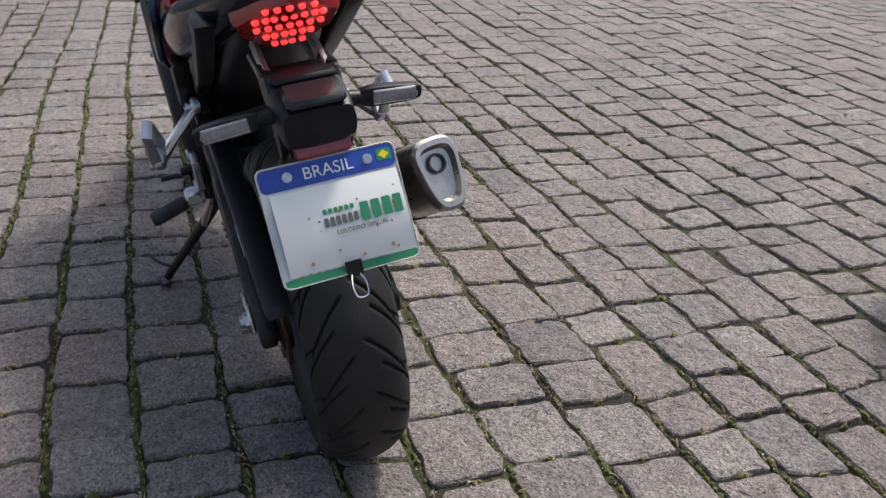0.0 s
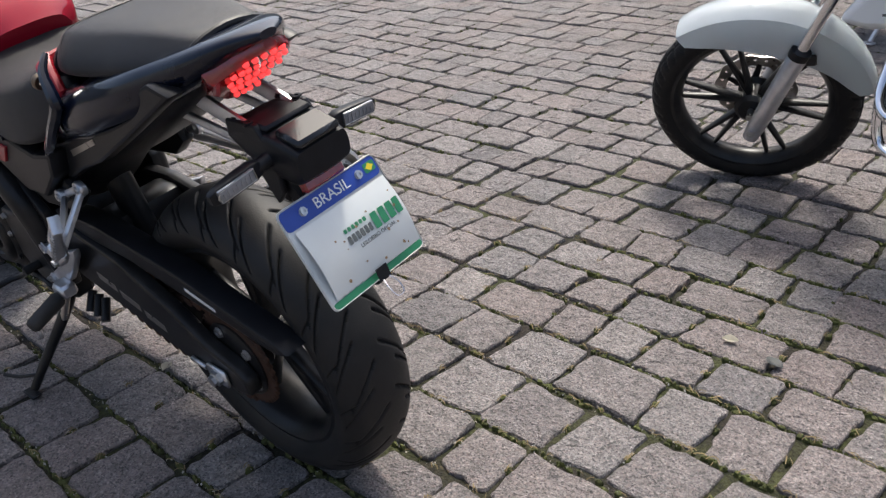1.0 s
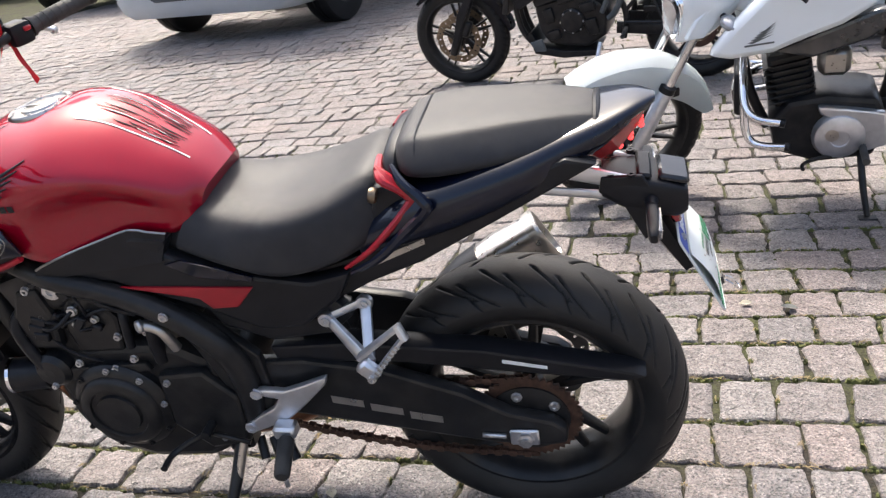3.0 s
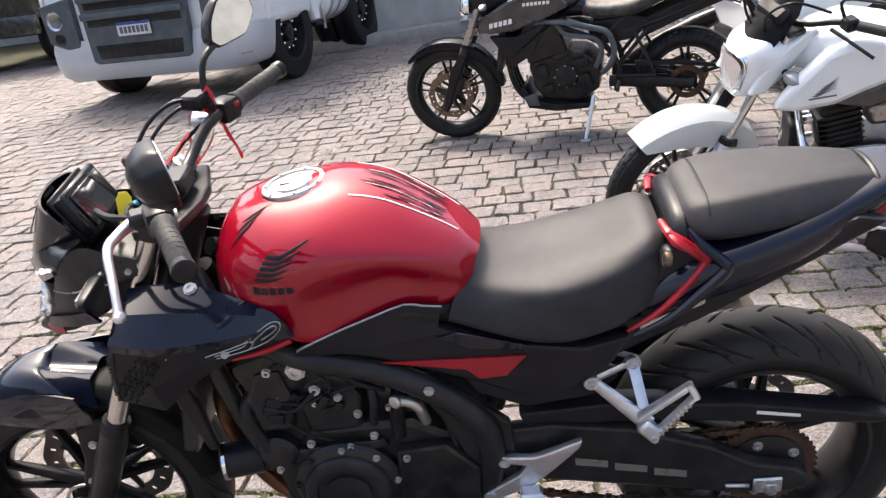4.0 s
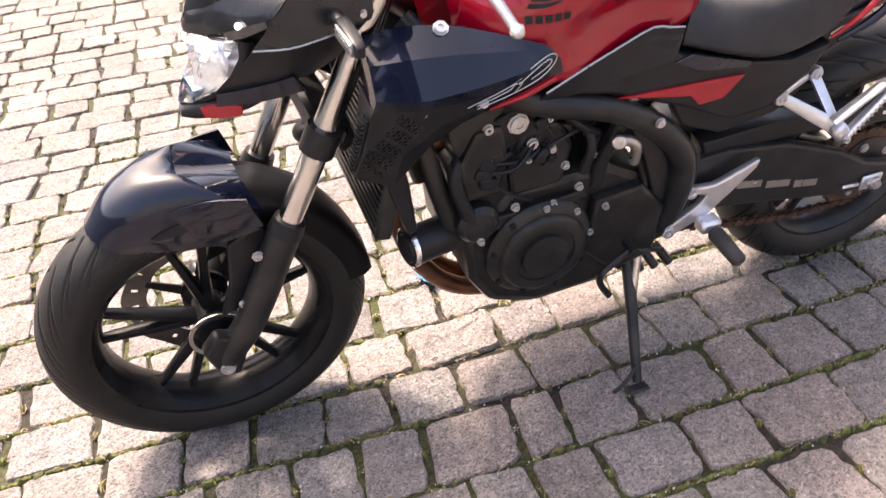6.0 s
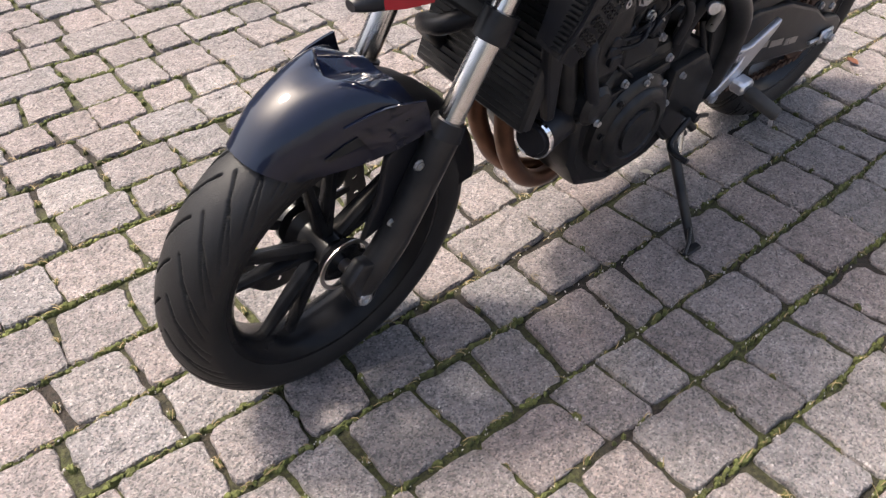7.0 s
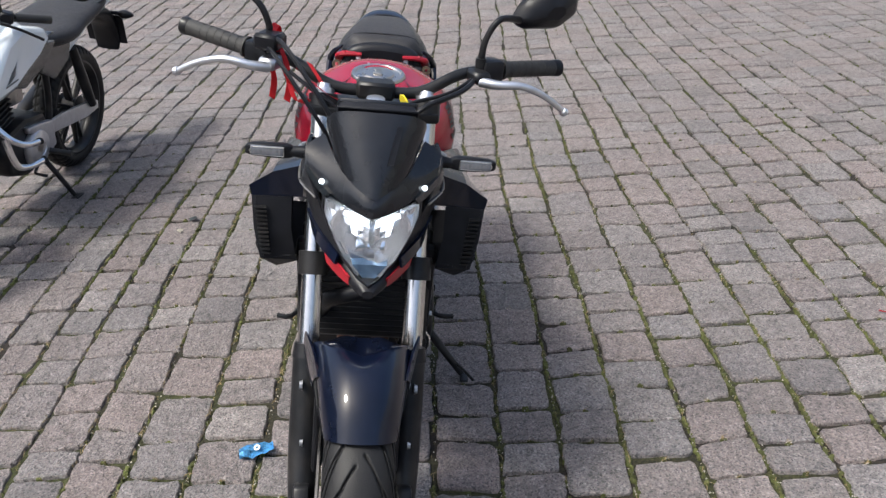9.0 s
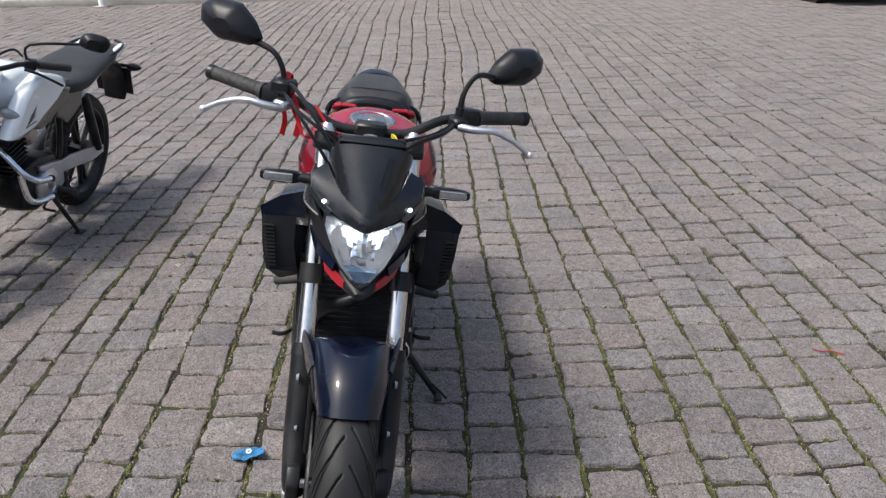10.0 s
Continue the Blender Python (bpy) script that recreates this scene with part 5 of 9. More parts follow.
def red_front():
    for s in (1, -1):
        fk = part("fork_tube", tube([fork_at(0.52, s * 0.1), fork_at(0.97, s * 0.1)], 0.0208, 18), M_TUBE, red, "polished fork tube", m=STEER)
        part("fork_slider", tube([(1.415, s * 0.092, 0.262), (1.400, s * 0.096, 0.29), fork_at(0.36, s * 0.1), fork_at(0.50, s * 0.1), fork_at(0.535, s * 0.1)], [0.020, 0.026, 0.028, 0.029, 0.029], 16, 3), M_MATTE, red, m=STEER)
        part("axle_clamp", slab([(1.45, 0.31), (1.43, 0.245), (1.395, 0.235), (1.375, 0.28), (1.385, 0.33), (1.42, 0.345)], s * 0.082, s * 0.112, 0.007), M_MATTE, red, m=STEER)
        part("dust_seal", tube([fork_at(0.532, s * 0.1), fork_at(0.556, s * 0.1)], [0.031, 0.027], 16), M_BLACK, fk, m=STEER)
        part("lower_yoke_clamp", tube([fork_at(0.675, s * 0.1), fork_at(0.715, s * 0.1)], 0.029, 16), M_MATTE, fk, m=STEER)
        part("upper_yoke_clamp", tube([fork_at(0.955, s * 0.1), fork_at(0.985, s * 0.1)], 0.028, 16), M_MATTE, fk, m=STEER)
        part("fork_cap", lathe([(0.021, 0), (0.021, 0.012), (0.014, 0.014), (0.012, 0.022), (0.003, 0.022)], fork_at(0.985, s * 0.1), tuple(RAKE), 16), M_ALU, fk, m=STEER)
        bolt(red, (1.415, s * 0.112, 0.262), 0.012, (0, s, 0), m=STEER)
        bolt(red, (1.318, s * 0.106, 0.503), 0.008, (0, s, 0), m=STEER)
        bolt(red, (1.36, s * 0.10, 0.40), 0.006, (0, s, 0), m=STEER)
    yk = part("lower_yoke", box((1.165, 0, 0.695), (0.06, 0.20, 0.035), Matrix.Rotation(radians(-26), 3, "Y"), 0.008), M_MATTE, red, m=STEER)
    part("upper_yoke", slab([(1.00, -0.125), (1.075, -0.125), (1.09, -0.05), (1.09, 0.05), (1.075, 0.125), (1.00, 0.125), (0.975, 0.03), (0.975, -0.03)], 0.955, 0.975, 0.005, plane="xy"), M_MATTE, red, "black upper yoke", m=STEER)
    part("axle", tube([(1.415, -0.10, 0.298), (1.415, 0.10, 0.298)], 0.012, 12), M_STEEL, red, m=STEER)
    # mudguard: a glossy front shell with a creased shoulder whose flanks rise to the fork legs, and a black inner guard behind it
    ranks = [
        [(1.564, 0, 0.571), (1.558, 0.034, 0.568), (1.536, 0.056, 0.555), (1.522, 0.061, 0.547), (1.502, 0.062, 0.538)],
        [(1.522, 0, 0.618), (1.515, 0.039, 0.614), (1.490, 0.066, 0.592), (1.472, 0.071, 0.566), (1.446, 0.073, 0.534)],
        [(1.468, 0, 0.647), (1.460, 0.042, 0.643), (1.430, 0.074, 0.617), (1.414, 0.080, 0.578), (1.392, 0.081, 0.531)],
        [(1.420, 0, 0.645), (1.412, 0.045, 0.653), (1.372, 0.084, 0.621), (1.358, 0.090, 0.585), (1.340, 0.091, 0.539)],
        [(1.404, 0, 0.627), (1.394, 0.047, 0.651), (1.330, 0.095, 0.608), (1.318, 0.099, 0.582), (1.302, 0.099, 0.552)],
    ]
    full = [[Vector((x, -y, z)) for x, y, z in r[:0:-1]] + [Vector(p) for p in r] for r in ranks]
    lines = [cat([r[i] for r in full], 5) for i in range(len(full[0]))]
    bm = skin(bmesh.new(), [cat([ln[k] for ln in lines], 2) for k in range(len(lines[0]))], False)
    bmesh.ops.recalc_face_normals(bm, faces=bm.faces[:])
    bmesh.ops.solidify(bm, geom=bm.faces[:], thickness=0.003)
    mg = part("front_mudguard", bm, M_NAVY, red, "glossy black front mudguard", m=STEER, sharp=50)
    back = [[(1.332, -0.095, 0.609), (1.394, -0.047, 0.652), (1.404, 0, 0.628), (1.394, 0.047, 0.652), (1.332, 0.095, 0.609)],
            [(1.312, -0.088, 0.588), (1.352, -0.042, 0.634), (1.354, 0, 0.618), (1.352, 0.042, 0.634), (1.312, 0.088, 0.588)],
            [(1.290, -0.080, 0.572), (1.310, -0.040, 0.612), (1.312, 0, 0.610), (1.310, 0.040, 0.612), (1.290, 0.080, 0.572)]]
    bm = skin(bmesh.new(), [cat(r, 3) for r in back], False)
    bmesh.ops.recalc_face_normals(bm, faces=bm.faces[:])
    bmesh.ops.solidify(bm, geom=bm.faces[:], thickness=0.003)
    part("rear_channel", bm, M_NAVY, mg, "glossy black channel behind the crest", m=STEER, sharp=50)
    rows = []
    for k in range(15):
        a = radians(88 + 84 * k / 14)
        rows.append([Vector((AXLE_F[0] + math.cos(a) * (0.311 - d), s * 0.060, AXLE_F[2] + math.sin(a) * (0.311 - d))) for s, d in ((-1, 0.05), (-1.02, 0.02), (-0.85, 0.003), (-0.4, -0.002), (0, -0.004), (0.4, -0.002), (0.85, 0.003), (1.02, 0.02), (1, 0.05))])
    bm = skin(bmesh.new(), rows, False)
    bmesh.ops.solidify(bm, geom=bm.faces[:], thickness=0.003)
    part("inner_guard", bm, M_BLACK, mg, "matte black inner guard", m=STEER, sharp=50)
    for s in (1, -1):
        # No slot is cut; a near-black sheet paints its shade.
        part("vent_slot", shell(sided([[(1.470, 0.0745, 0.569), (1.420, 0.0815, 0.590), (1.362, 0.0910, 0.594)], [(1.462, 0.0750, 0.562), (1.415, 0.0825, 0.572), (1.376, 0.0895, 0.580)]], s), 0.002, (3, 1)), M_GROOVE_SHADE, mg, m=STEER)
        part("side_wing", shell(sided([[(1.440, 0.077, 0.612), (1.378, 0.090, 0.626), (1.316, 0.106, 0.622)], [(1.420, 0.084, 0.592), (1.366, 0.096, 0.598), (1.308, 0.108, 0.596)], [(1.398, 0.087, 0.560), (1.352, 0.098, 0.566), (1.298, 0.107, 0.562)]], s), 0.004, (3, 2)), M_NAVY, mg, "glossy black wing towards the fork leg", m=STEER, sharp=40)
        part("mudguard_stay", slab([(1.36, 0.52), (1.30, 0.55), (1.28, 0.46), (1.33, 0.38), (1.40, 0.36), (1.37, 0.44)], s * 0.070, s * 0.082, 0.005), M_BLACK, mg, m=STEER)
    part("brake_caliper", box((1.325, -0.082, 0.385), (0.055, 0.045, 0.11), Matrix.Rotation(radians(-30), 3, "Y"), 0.012, seg=2), M_MATTE, red, "black front brake caliper", m=STEER)
    part("wheel_sensor_ring", lathe([(0.045, 0.058), (0.052, 0.058), (0.052, 0.061), (0.045, 0.061)], (AXLE_F[0], 0, AXLE_F[2]), seg=30, closed=True), M_STEEL, red, m=STEER)


def red_headlight():
    inner = body([oval(1.300, 0.040, 0.850, 0.775, 3.0), oval(1.245, 0.078, 0.890, 0.790, 3.0), oval(1.180, 0.096, 0.925, 0.815, 3.0), oval(1.100, 0.098, 0.905, 0.845, 3.0)], 3, 3)
    hl = part("headlight_cowl", inner, M_BLACK, red, "black angular headlight cowl", m=STEER)
    half = [(1.334, 0, 0.862), (1.312, 0.036, 0.869), (1.288, 0.070, 0.880), (1.274, 0.084, 0.874), (1.276, 0.085, 0.852), (1.292, 0.071, 0.818), (1.320, 0.046, 0.780), (1.350, 0.018, 0.758), (1.366, 0, 0.752)]
    ring0 = [Vector(p) for p in half] + [Vector((p[0], -p[1], p[2])) for p in half[-2:0:-1]]
    mid = Vector((1.318, 0, 0.826))

    def face(k, off, back=0.0):
        """The lamp's outline drawn in by k and bulged ahead by off."""
        out = []
        for p in ring0:
            q = mid + (p - mid) * k
            out.append(q + Vector((0.92, 2.2 * q.y, 0.32)) * off - Vector((back, 0, 0)))
        return out

    def bowl(s):
        """One half of the reflector: flat facets that step back to the bulb."""
        c = Vector((1.284, s * 0.036, 0.836))
        rings = []
        for k, back in ((1.0, 0.0), (0.80, 0.018), (0.78, 0.010), (0.55, 0.026), (0.30, 0.034)):
            r = []
            for i in range(14):
                a = 2 * math.pi * i / 14
                w, h = 0.034, 0.036
                r.append(c + Vector((0.024 - back + (0.005 if i % 2 else 0.0) - 0.30 * abs(w * math.cos(a)) * (1 if math.cos(a) * s > 0 else -0.4), w * k * math.cos(a), h * k * math.sin(a))))
            rings.append(r)
        return skin(bmesh.new(), rings)
    part("lamp_surround", skin(bmesh.new(), [face(1.05, -0.020), face(1.05, -0.002), face(1.0, 0.003), face(0.965, -0.004)], True, False), M_BLACK, hl, m=STEER, sharp=25)
    part("back_shell", skin(bmesh.new(), [face(0.99, -0.004), face(0.90, -0.020), face(0.55, -0.030), face(0.15, -0.032)]), M_BOWL, hl, m=STEER, sharp=15)
    for s in (1, -1):
        part("reflector", bowl(s), M_BOWL, hl, "bright faceted headlight reflector", m=STEER, sharp=8)
        rng = random.Random(23)
        a0, a1 = Vector((1.336, s * 0.004, 0.860)), Vector((1.284, s * 0.078, 0.872))
        b0, b1 = Vector((1.346, s * 0.005, 0.812)), Vector((1.304, s * 0.056, 0.820))
        for u in range(6):
            for v in range(4):
                c = [a0.lerp(a1, (u + e) / 6).lerp(b0.lerp(b1, (u + e) / 6), (v + g) / 4) for e, g in ((0.04, 0.06), (0.96, 0.06), (0.96, 0.94), (0.04, 0.94))]
                c = [q - Vector((rng.uniform(0.0, 0.007) + 0.004 * (v == 3), 0, 0)) for q in c]
                lit = (v == 0 and u < 4) or (v == 1 and u in (1, 2)) or (v == 2 and u == 2)
                part("beam_facet", skin(bmesh.new(), [[q - Vector((0.006, 0, 0)) for q in c], c]), M_BULB if lit else M_BOWL, hl, "lit facet of the headlight" if lit else "", m=STEER)
        part("position_lamp", lathe([(0.0005, -0.005), (0.0038, -0.003), (0.0048, 0), (0.0038, 0.003), (0.0005, 0.005)], (1.272, s * 0.090, 0.902), (1, 0, 0.3), 12), M_LED_WHITE, hl, "lit white position lamp", m=STEER)
        part("side_flute", shell(sided([[(1.264, 0.086, 0.862), (1.286, 0.068, 0.822), (1.314, 0.044, 0.784)], [(1.272, 0.074, 0.868), (1.296, 0.056, 0.826), (1.322, 0.034, 0.790)]], s), 0.002), M_REFLECT, hl, m=STEER)
    part("low_beam_box", box((1.318, 0, 0.806), (0.030, 0.052, 0.022), Matrix.Rotation(radians(-22), 3, "Y"), 0.004, seg=2), M_REFLECT, hl, m=STEER)
    part("projector", lathe([(0.010, -0.02), (0.010, 0.004), (0.008, 0.008), (0.002, 0.010)], (1.328, 0, 0.798), (1, 0, 0.2), 18), M_SIGNAL, hl, m=STEER)
    part("blue_prism", skin(bmesh.new(), [[Vector((1.330, y * 0.9, z)) for y, z in ((-0.034, 0.786), (0.034, 0.786), (0.010, 0.760), (-0.010, 0.760))], [Vector((1.348, y, z)) for y, z in ((-0.030, 0.784), (0.030, 0.784), (0.009, 0.759), (-0.009, 0.759))]]), M_PRISM, hl, "blue-tinted lower prism", m=STEER)
    part("lens", skin(bmesh.new(), [face(1.0, -0.001), face(0.985, 0.006), face(0.72, 0.013), face(0.28, 0.016)]), M_LENS, hl, "clear headlight lens", m=STEER, sharp=25)
    # brow over the lamp, flanks, chin
    brow = [[(1.338, 0.0, 0.866), (1.316, 0.036, 0.873), (1.290, 0.070, 0.886), (1.232, 0.119, 0.914)],
            [(1.338, 0.0, 0.882), (1.306, 0.044, 0.897), (1.270, 0.078, 0.915), (1.208, 0.122, 0.942)],
            [(1.324, 0.0, 0.902), (1.292, 0.046, 0.919), (1.250, 0.070, 0.939), (1.184, 0.090, 0.958)]]
    part("brow", shell([[Vector((x, -y, z)) for x, y, z in r[:0:-1]] + [Vector(p) for p in r] for r in brow], 0.004, (3, 2)), M_SATIN, hl, "satin black brow over the lamp", m=STEER, sharp=30)
    for s in (1, -1):
        part("horn_lens", shell(sided([[(1.292, 0.074, 0.888), (1.270, 0.094, 0.900), (1.240, 0.117, 0.914)], [(1.288, 0.080, 0.878), (1.268, 0.099, 0.888), (1.238, 0.120, 0.906)]], s), 0.004, (3, 1)), M_DARKGLASS, hl, "narrow smoked horn of the lamp", m=STEER)
        part("cowl_flank", shell(sided([[(1.232, 0.117, 0.920), (1.206, 0.120, 0.944), (1.172, 0.116, 0.952), (1.130, 0.120, 0.936), (1.082, 0.116, 0.915)],
                                        [(1.242, 0.114, 0.896), (1.212, 0.127, 0.900), (1.172, 0.131, 0.905), (1.128, 0.128, 0.905), (1.082, 0.119, 0.898)],
                                        [(1.262, 0.097, 0.864), (1.216, 0.127, 0.872), (1.174, 0.132, 0.878), (1.130, 0.129, 0.884), (1.084, 0.118, 0.888)]], s), 0.005, (4, 1)), M_SATIN, hl, "satin black side of the cowl", m=STEER, sharp=24)
        part("lower_flank", shell(sided([[(1.262, 0.096, 0.862), (1.216, 0.124, 0.870), (1.174, 0.129, 0.876), (1.130, 0.126, 0.882), (1.084, 0.115, 0.886)],
                                         [(1.292, 0.072, 0.818), (1.230, 0.108, 0.830), (1.184, 0.115, 0.838), (1.140, 0.112, 0.848), (1.094, 0.104, 0.860)],
                                         [(1.316, 0.050, 0.782), (1.244, 0.098, 0.806), (1.196, 0.104, 0.812), (1.150, 0.102, 0.826), (1.104, 0.096, 0.846)]], s), 0.005, (4, 1)), M_BLACK, hl, "matte black lower side of the cowl", m=STEER, sharp=24)
        part("cowl_groove", tube([(1.260, s * 0.1005, 0.866), (1.216, s * 0.1285, 0.874), (1.174, s * 0.1335, 0.880), (1.128, s * 0.1305, 0.886)], 0.0018, 6, 3), M_FORK, hl, m=STEER)
        part("side_blade", shell(sided([[(1.318, 0.056, 0.786), (1.266, 0.094, 0.806), (1.212, 0.116, 0.822)], [(1.322, 0.060, 0.768), (1.262, 0.096, 0.782), (1.196, 0.110, 0.792)]], s), 0.006, (3, 1)), M_NAVY, hl, "glossy dark blade under the lamp", m=STEER)
        part("chin_trim", shell(sided([[(1.344, 0.034, 0.756), (1.318, 0.056, 0.768), (1.288, 0.079, 0.772)], [(1.340, 0.034, 0.738), (1.318, 0.052, 0.742), (1.290, 0.075, 0.754)]], s), 0.003, (3, 1)), M_RED_FLAT, hl, "red chin trim", m=STEER)
        bolt(hl, (1.105, s * 0.122, 0.900), 0.005, (0, s, 0), m=STEER)
    part("chin", body([oval(1.372, 0.010, 0.745, 0.730, 2.4), oval(1.335, 0.038, 0.766, 0.728, 2.4), oval(1.275, 0.070, 0.790, 0.744, 2.4), oval(1.20, 0.080, 0.82, 0.780, 2.4)], 3, 3), M_BLACK, hl, m=STEER)
    # small screen before the instruments
    scr = [
        [(1.330, 0, 0.898), (1.316, 0.022, 0.905), (1.296, 0.044, 0.918), (1.258, 0.066, 0.938), (1.196, 0.082, 0.958)],
        [(1.313, 0, 0.930), (1.303, 0.026, 0.935), (1.280, 0.052, 0.944), (1.246, 0.073, 0.955), (1.198, 0.085, 0.966)],
        [(1.291, 0, 0.966), (1.285, 0.030, 0.968), (1.266, 0.058, 0.971), (1.238, 0.078, 0.975), (1.204, 0.087, 0.979)],
        [(1.271, 0, 1.000), (1.266, 0.034, 1.001), (1.252, 0.063, 0.999), (1.234, 0.080, 0.996), (1.212, 0.088, 0.993)],
        [(1.254, 0, 1.026), (1.251, 0.036, 1.025), (1.244, 0.062, 1.021), (1.234, 0.077, 1.013), (1.224, 0.084, 1.006)],
    ]
    sc = part("screen", shell([[Vector((x, -y, z)) for x, y, z in r[:0:-1]] + [Vector(p) for p in r] for r in scr], 0.004, (3, 3)), M_SATIN, hl, "black plastic flyscreen", m=STEER, sharp=30)
    # A near-black bar paints the shade of a slot that isn't cut.
    part("screen_slot", box((1.2545, 0, 1.012), (0.006, 0.042, 0.005), Matrix.Rotation(radians(-28), 3, "Y"), 0.001), M_GROOVE_SHADE, sc, m=STEER)
    part("screen_facet", shell(sided([[(1.3035, 0.020, 0.950), (1.3005, 0.030, 0.9515)], [(1.2635, 0.034, 1.008), (1.2610, 0.044, 1.007)]], 1), 0.0015), M_BLACK, sc, m=STEER)
    part("cowl_bridge", box((1.225, 0, 0.935), (0.09, 0.13, 0.05), Matrix.Rotation(radians(25), 3, "Y"), 0.008), M_BLACK, hl, m=STEER)
    tilt = Matrix.Rotation(radians(24), 3, "Y")
    dash = part("instrument_panel", box((1.190, 0, 0.984), (0.030, 0.136, 0.088), tilt, 0.009, seg=2), M_BLACK, red, "black instrument panel", m=STEER)
    part("panel_rim", box((1.205, 0, 0.982), (0.006, 0.142, 0.093), tilt, 0.002), M_BLACK, dash, m=STEER)
    part("panel_rim", box((1.180, 0, 0.989), (0.010, 0.140, 0.092), tilt, 0.004), M_SATIN, dash, m=STEER)
    part("display", box((1.1735, 0, 0.992), (0.004, 0.114, 0.068), tilt, 0.001), M_DARKGLASS, dash, m=STEER)
    for s in (1, -1):
        blade_signal(red, STEER @ Matrix.Translation((1.145, s * 0.128, 0.905)), s, 1, "slim front turn signal with a grey lens")


def red_shrouds():
    for s in (1, -1):
        top = [(1.108, 0.128, 0.866), (1.045, 0.13, 0.869), (0.978, 0.138, 0.861), (0.912, 0.157, 0.845), (0.846, 0.185, 0.827)]
        brow = [(1.114, 0.188, 0.85), (1.052, 0.1859, 0.846), (0.988, 0.182, 0.838), (0.912, 0.184, 0.828), (0.836, 0.191, 0.819)]
        edge = [(1.119, 0.232, 0.822), (1.06, 0.231, 0.806), (1, 0.219, 0.797), (0.912, 0.206, 0.796), (0.824, 0.197, 0.806)]
        low = [(1.122, 0.228, 0.803), (1.06, 0.225, 0.787), (1, 0.212, 0.777), (0.912, 0.2, 0.774), (0.816, 0.194, 0.778)]
        sh = part("tank_shroud", shell(sided([top, brow, edge, low], s), 0.005, (5, 1)), M_NAVY, red, "glossy black tank shroud with pale line lettering", sharp=18)
        part("shroud_end", shell(sided([[(1.108, 0.126, 0.864), (1.114, 0.188, 0.848), (1.119, 0.231, 0.82)], [(1.112, 0.13, 0.8), (1.12, 0.188, 0.802), (1.124, 0.227, 0.802)]], s), 0.004), M_NAVY, sh)
        # outlined letters as plain strokes along the lower edge
        strokes = (((0.975, 0.760), (0.905, 0.779), (0.872, 0.802), (0.846, 0.817), (0.833, 0.815), (0.836, 0.801), (0.857, 0.782), (0.897, 0.764), (0.958, 0.752)),
                   ((0.905, 0.779), (0.886, 0.781), (0.897, 0.765)),
                   ((0.892, 0.778), (0.868, 0.796), (0.848, 0.809), (0.840, 0.807), (0.848, 0.797), (0.872, 0.783)),
                   ((0.960, 0.758), (0.912, 0.770), (0.900, 0.777)))
        for st in strokes:
            part("line_mark", tube([(x, s * (0.2005 + 0.10 * max(0.0, x - 0.90) - 0.25 * max(0.0, 0.775 - z)), z) for x, z in st], 0.0010, 5, 3), M_FORK, sh)
        part("red_line", tube([(0.935, s * 0.1935, 0.742), (0.875, s * 0.1900, 0.752), (0.826, s * 0.1890, 0.770)], [0.002, 0.006, 0.006], 8, 3), M_RED_FLAT, sh)
        bolt(sh, (0.992, s * 0.142, 0.861), 0.010, (0, s * 0.5, 0.9))
        upper = [(1.124, 0.225, 0.803), (1.06, 0.22, 0.787), (1, 0.207, 0.777), (0.912, 0.196, 0.774), (0.82, 0.19, 0.778)]
        middle = [(1.14, 0.22, 0.742), (1.082, 0.2169, 0.712), (1.015, 0.196, 0.733), (0.935, 0.189, 0.75), (0.845, 0.186, 0.757)]
        bottom = [(1.156, 0.206, 0.684), (1.092, 0.184, 0.634), (1.02, 0.168, 0.684), (0.957, 0.171, 0.72), (0.866, 0.178, 0.738)]
        duct = part("radiator_duct", shell(sided([upper, middle, bottom], s), 0.006, (1, 1)), M_BLACK, red, "black radiator duct with a slatted front", sharp=12)
        part("duct_floor", shell(sided([[(1.156, 0.206, 0.684), (1.092, 0.184, 0.634), (1.02, 0.168, 0.684), (0.957, 0.171, 0.72)], [(1.132, 0.14, 0.682), (1.075, 0.14, 0.64), (1.01, 0.135, 0.684), (0.95, 0.135, 0.715)]], s), 0.004), M_BLACK, duct)
        # the front of the duct: an upright frame with a column of slats
        part("duct_front", shell(sided([[(1.124, 0.227, 0.803), (1.141, 0.221, 0.742), (1.157, 0.207, 0.684)], [(1.12, 0.15, 0.803), (1.132, 0.15, 0.742), (1.134, 0.14, 0.672)]], s), 0.005), M_BLACK, duct)
        # Dark sheet behind the slats: painted shade in place of a hole.
        part("opening", shell(sided([[(1.132, 0.22, 0.786), (1.144, 0.216, 0.742), (1.156, 0.204, 0.694)], [(1.13, 0.198, 0.786), (1.142, 0.194, 0.742), (1.152, 0.186, 0.694)]], s), 0.002), M_GROOVE_SHADE, duct)
        for k in range(12):
            t = k / 11
            part("grille_bar", box((1.136 + 0.021 * t, s * (0.209 - 0.013 * t), 0.784 - 0.088 * t), (0.006, 0.022 - 0.004 * t, 0.0032), None, 0), M_MATTE, duct)
        part("radiator_side", slab([(1.108, 0.70), (1.090, 0.60), (1.062, 0.49), (1.042, 0.49), (1.052, 0.60), (1.075, 0.70)], s * 0.122, s * 0.142, 0.006), M_BLACK, duct)
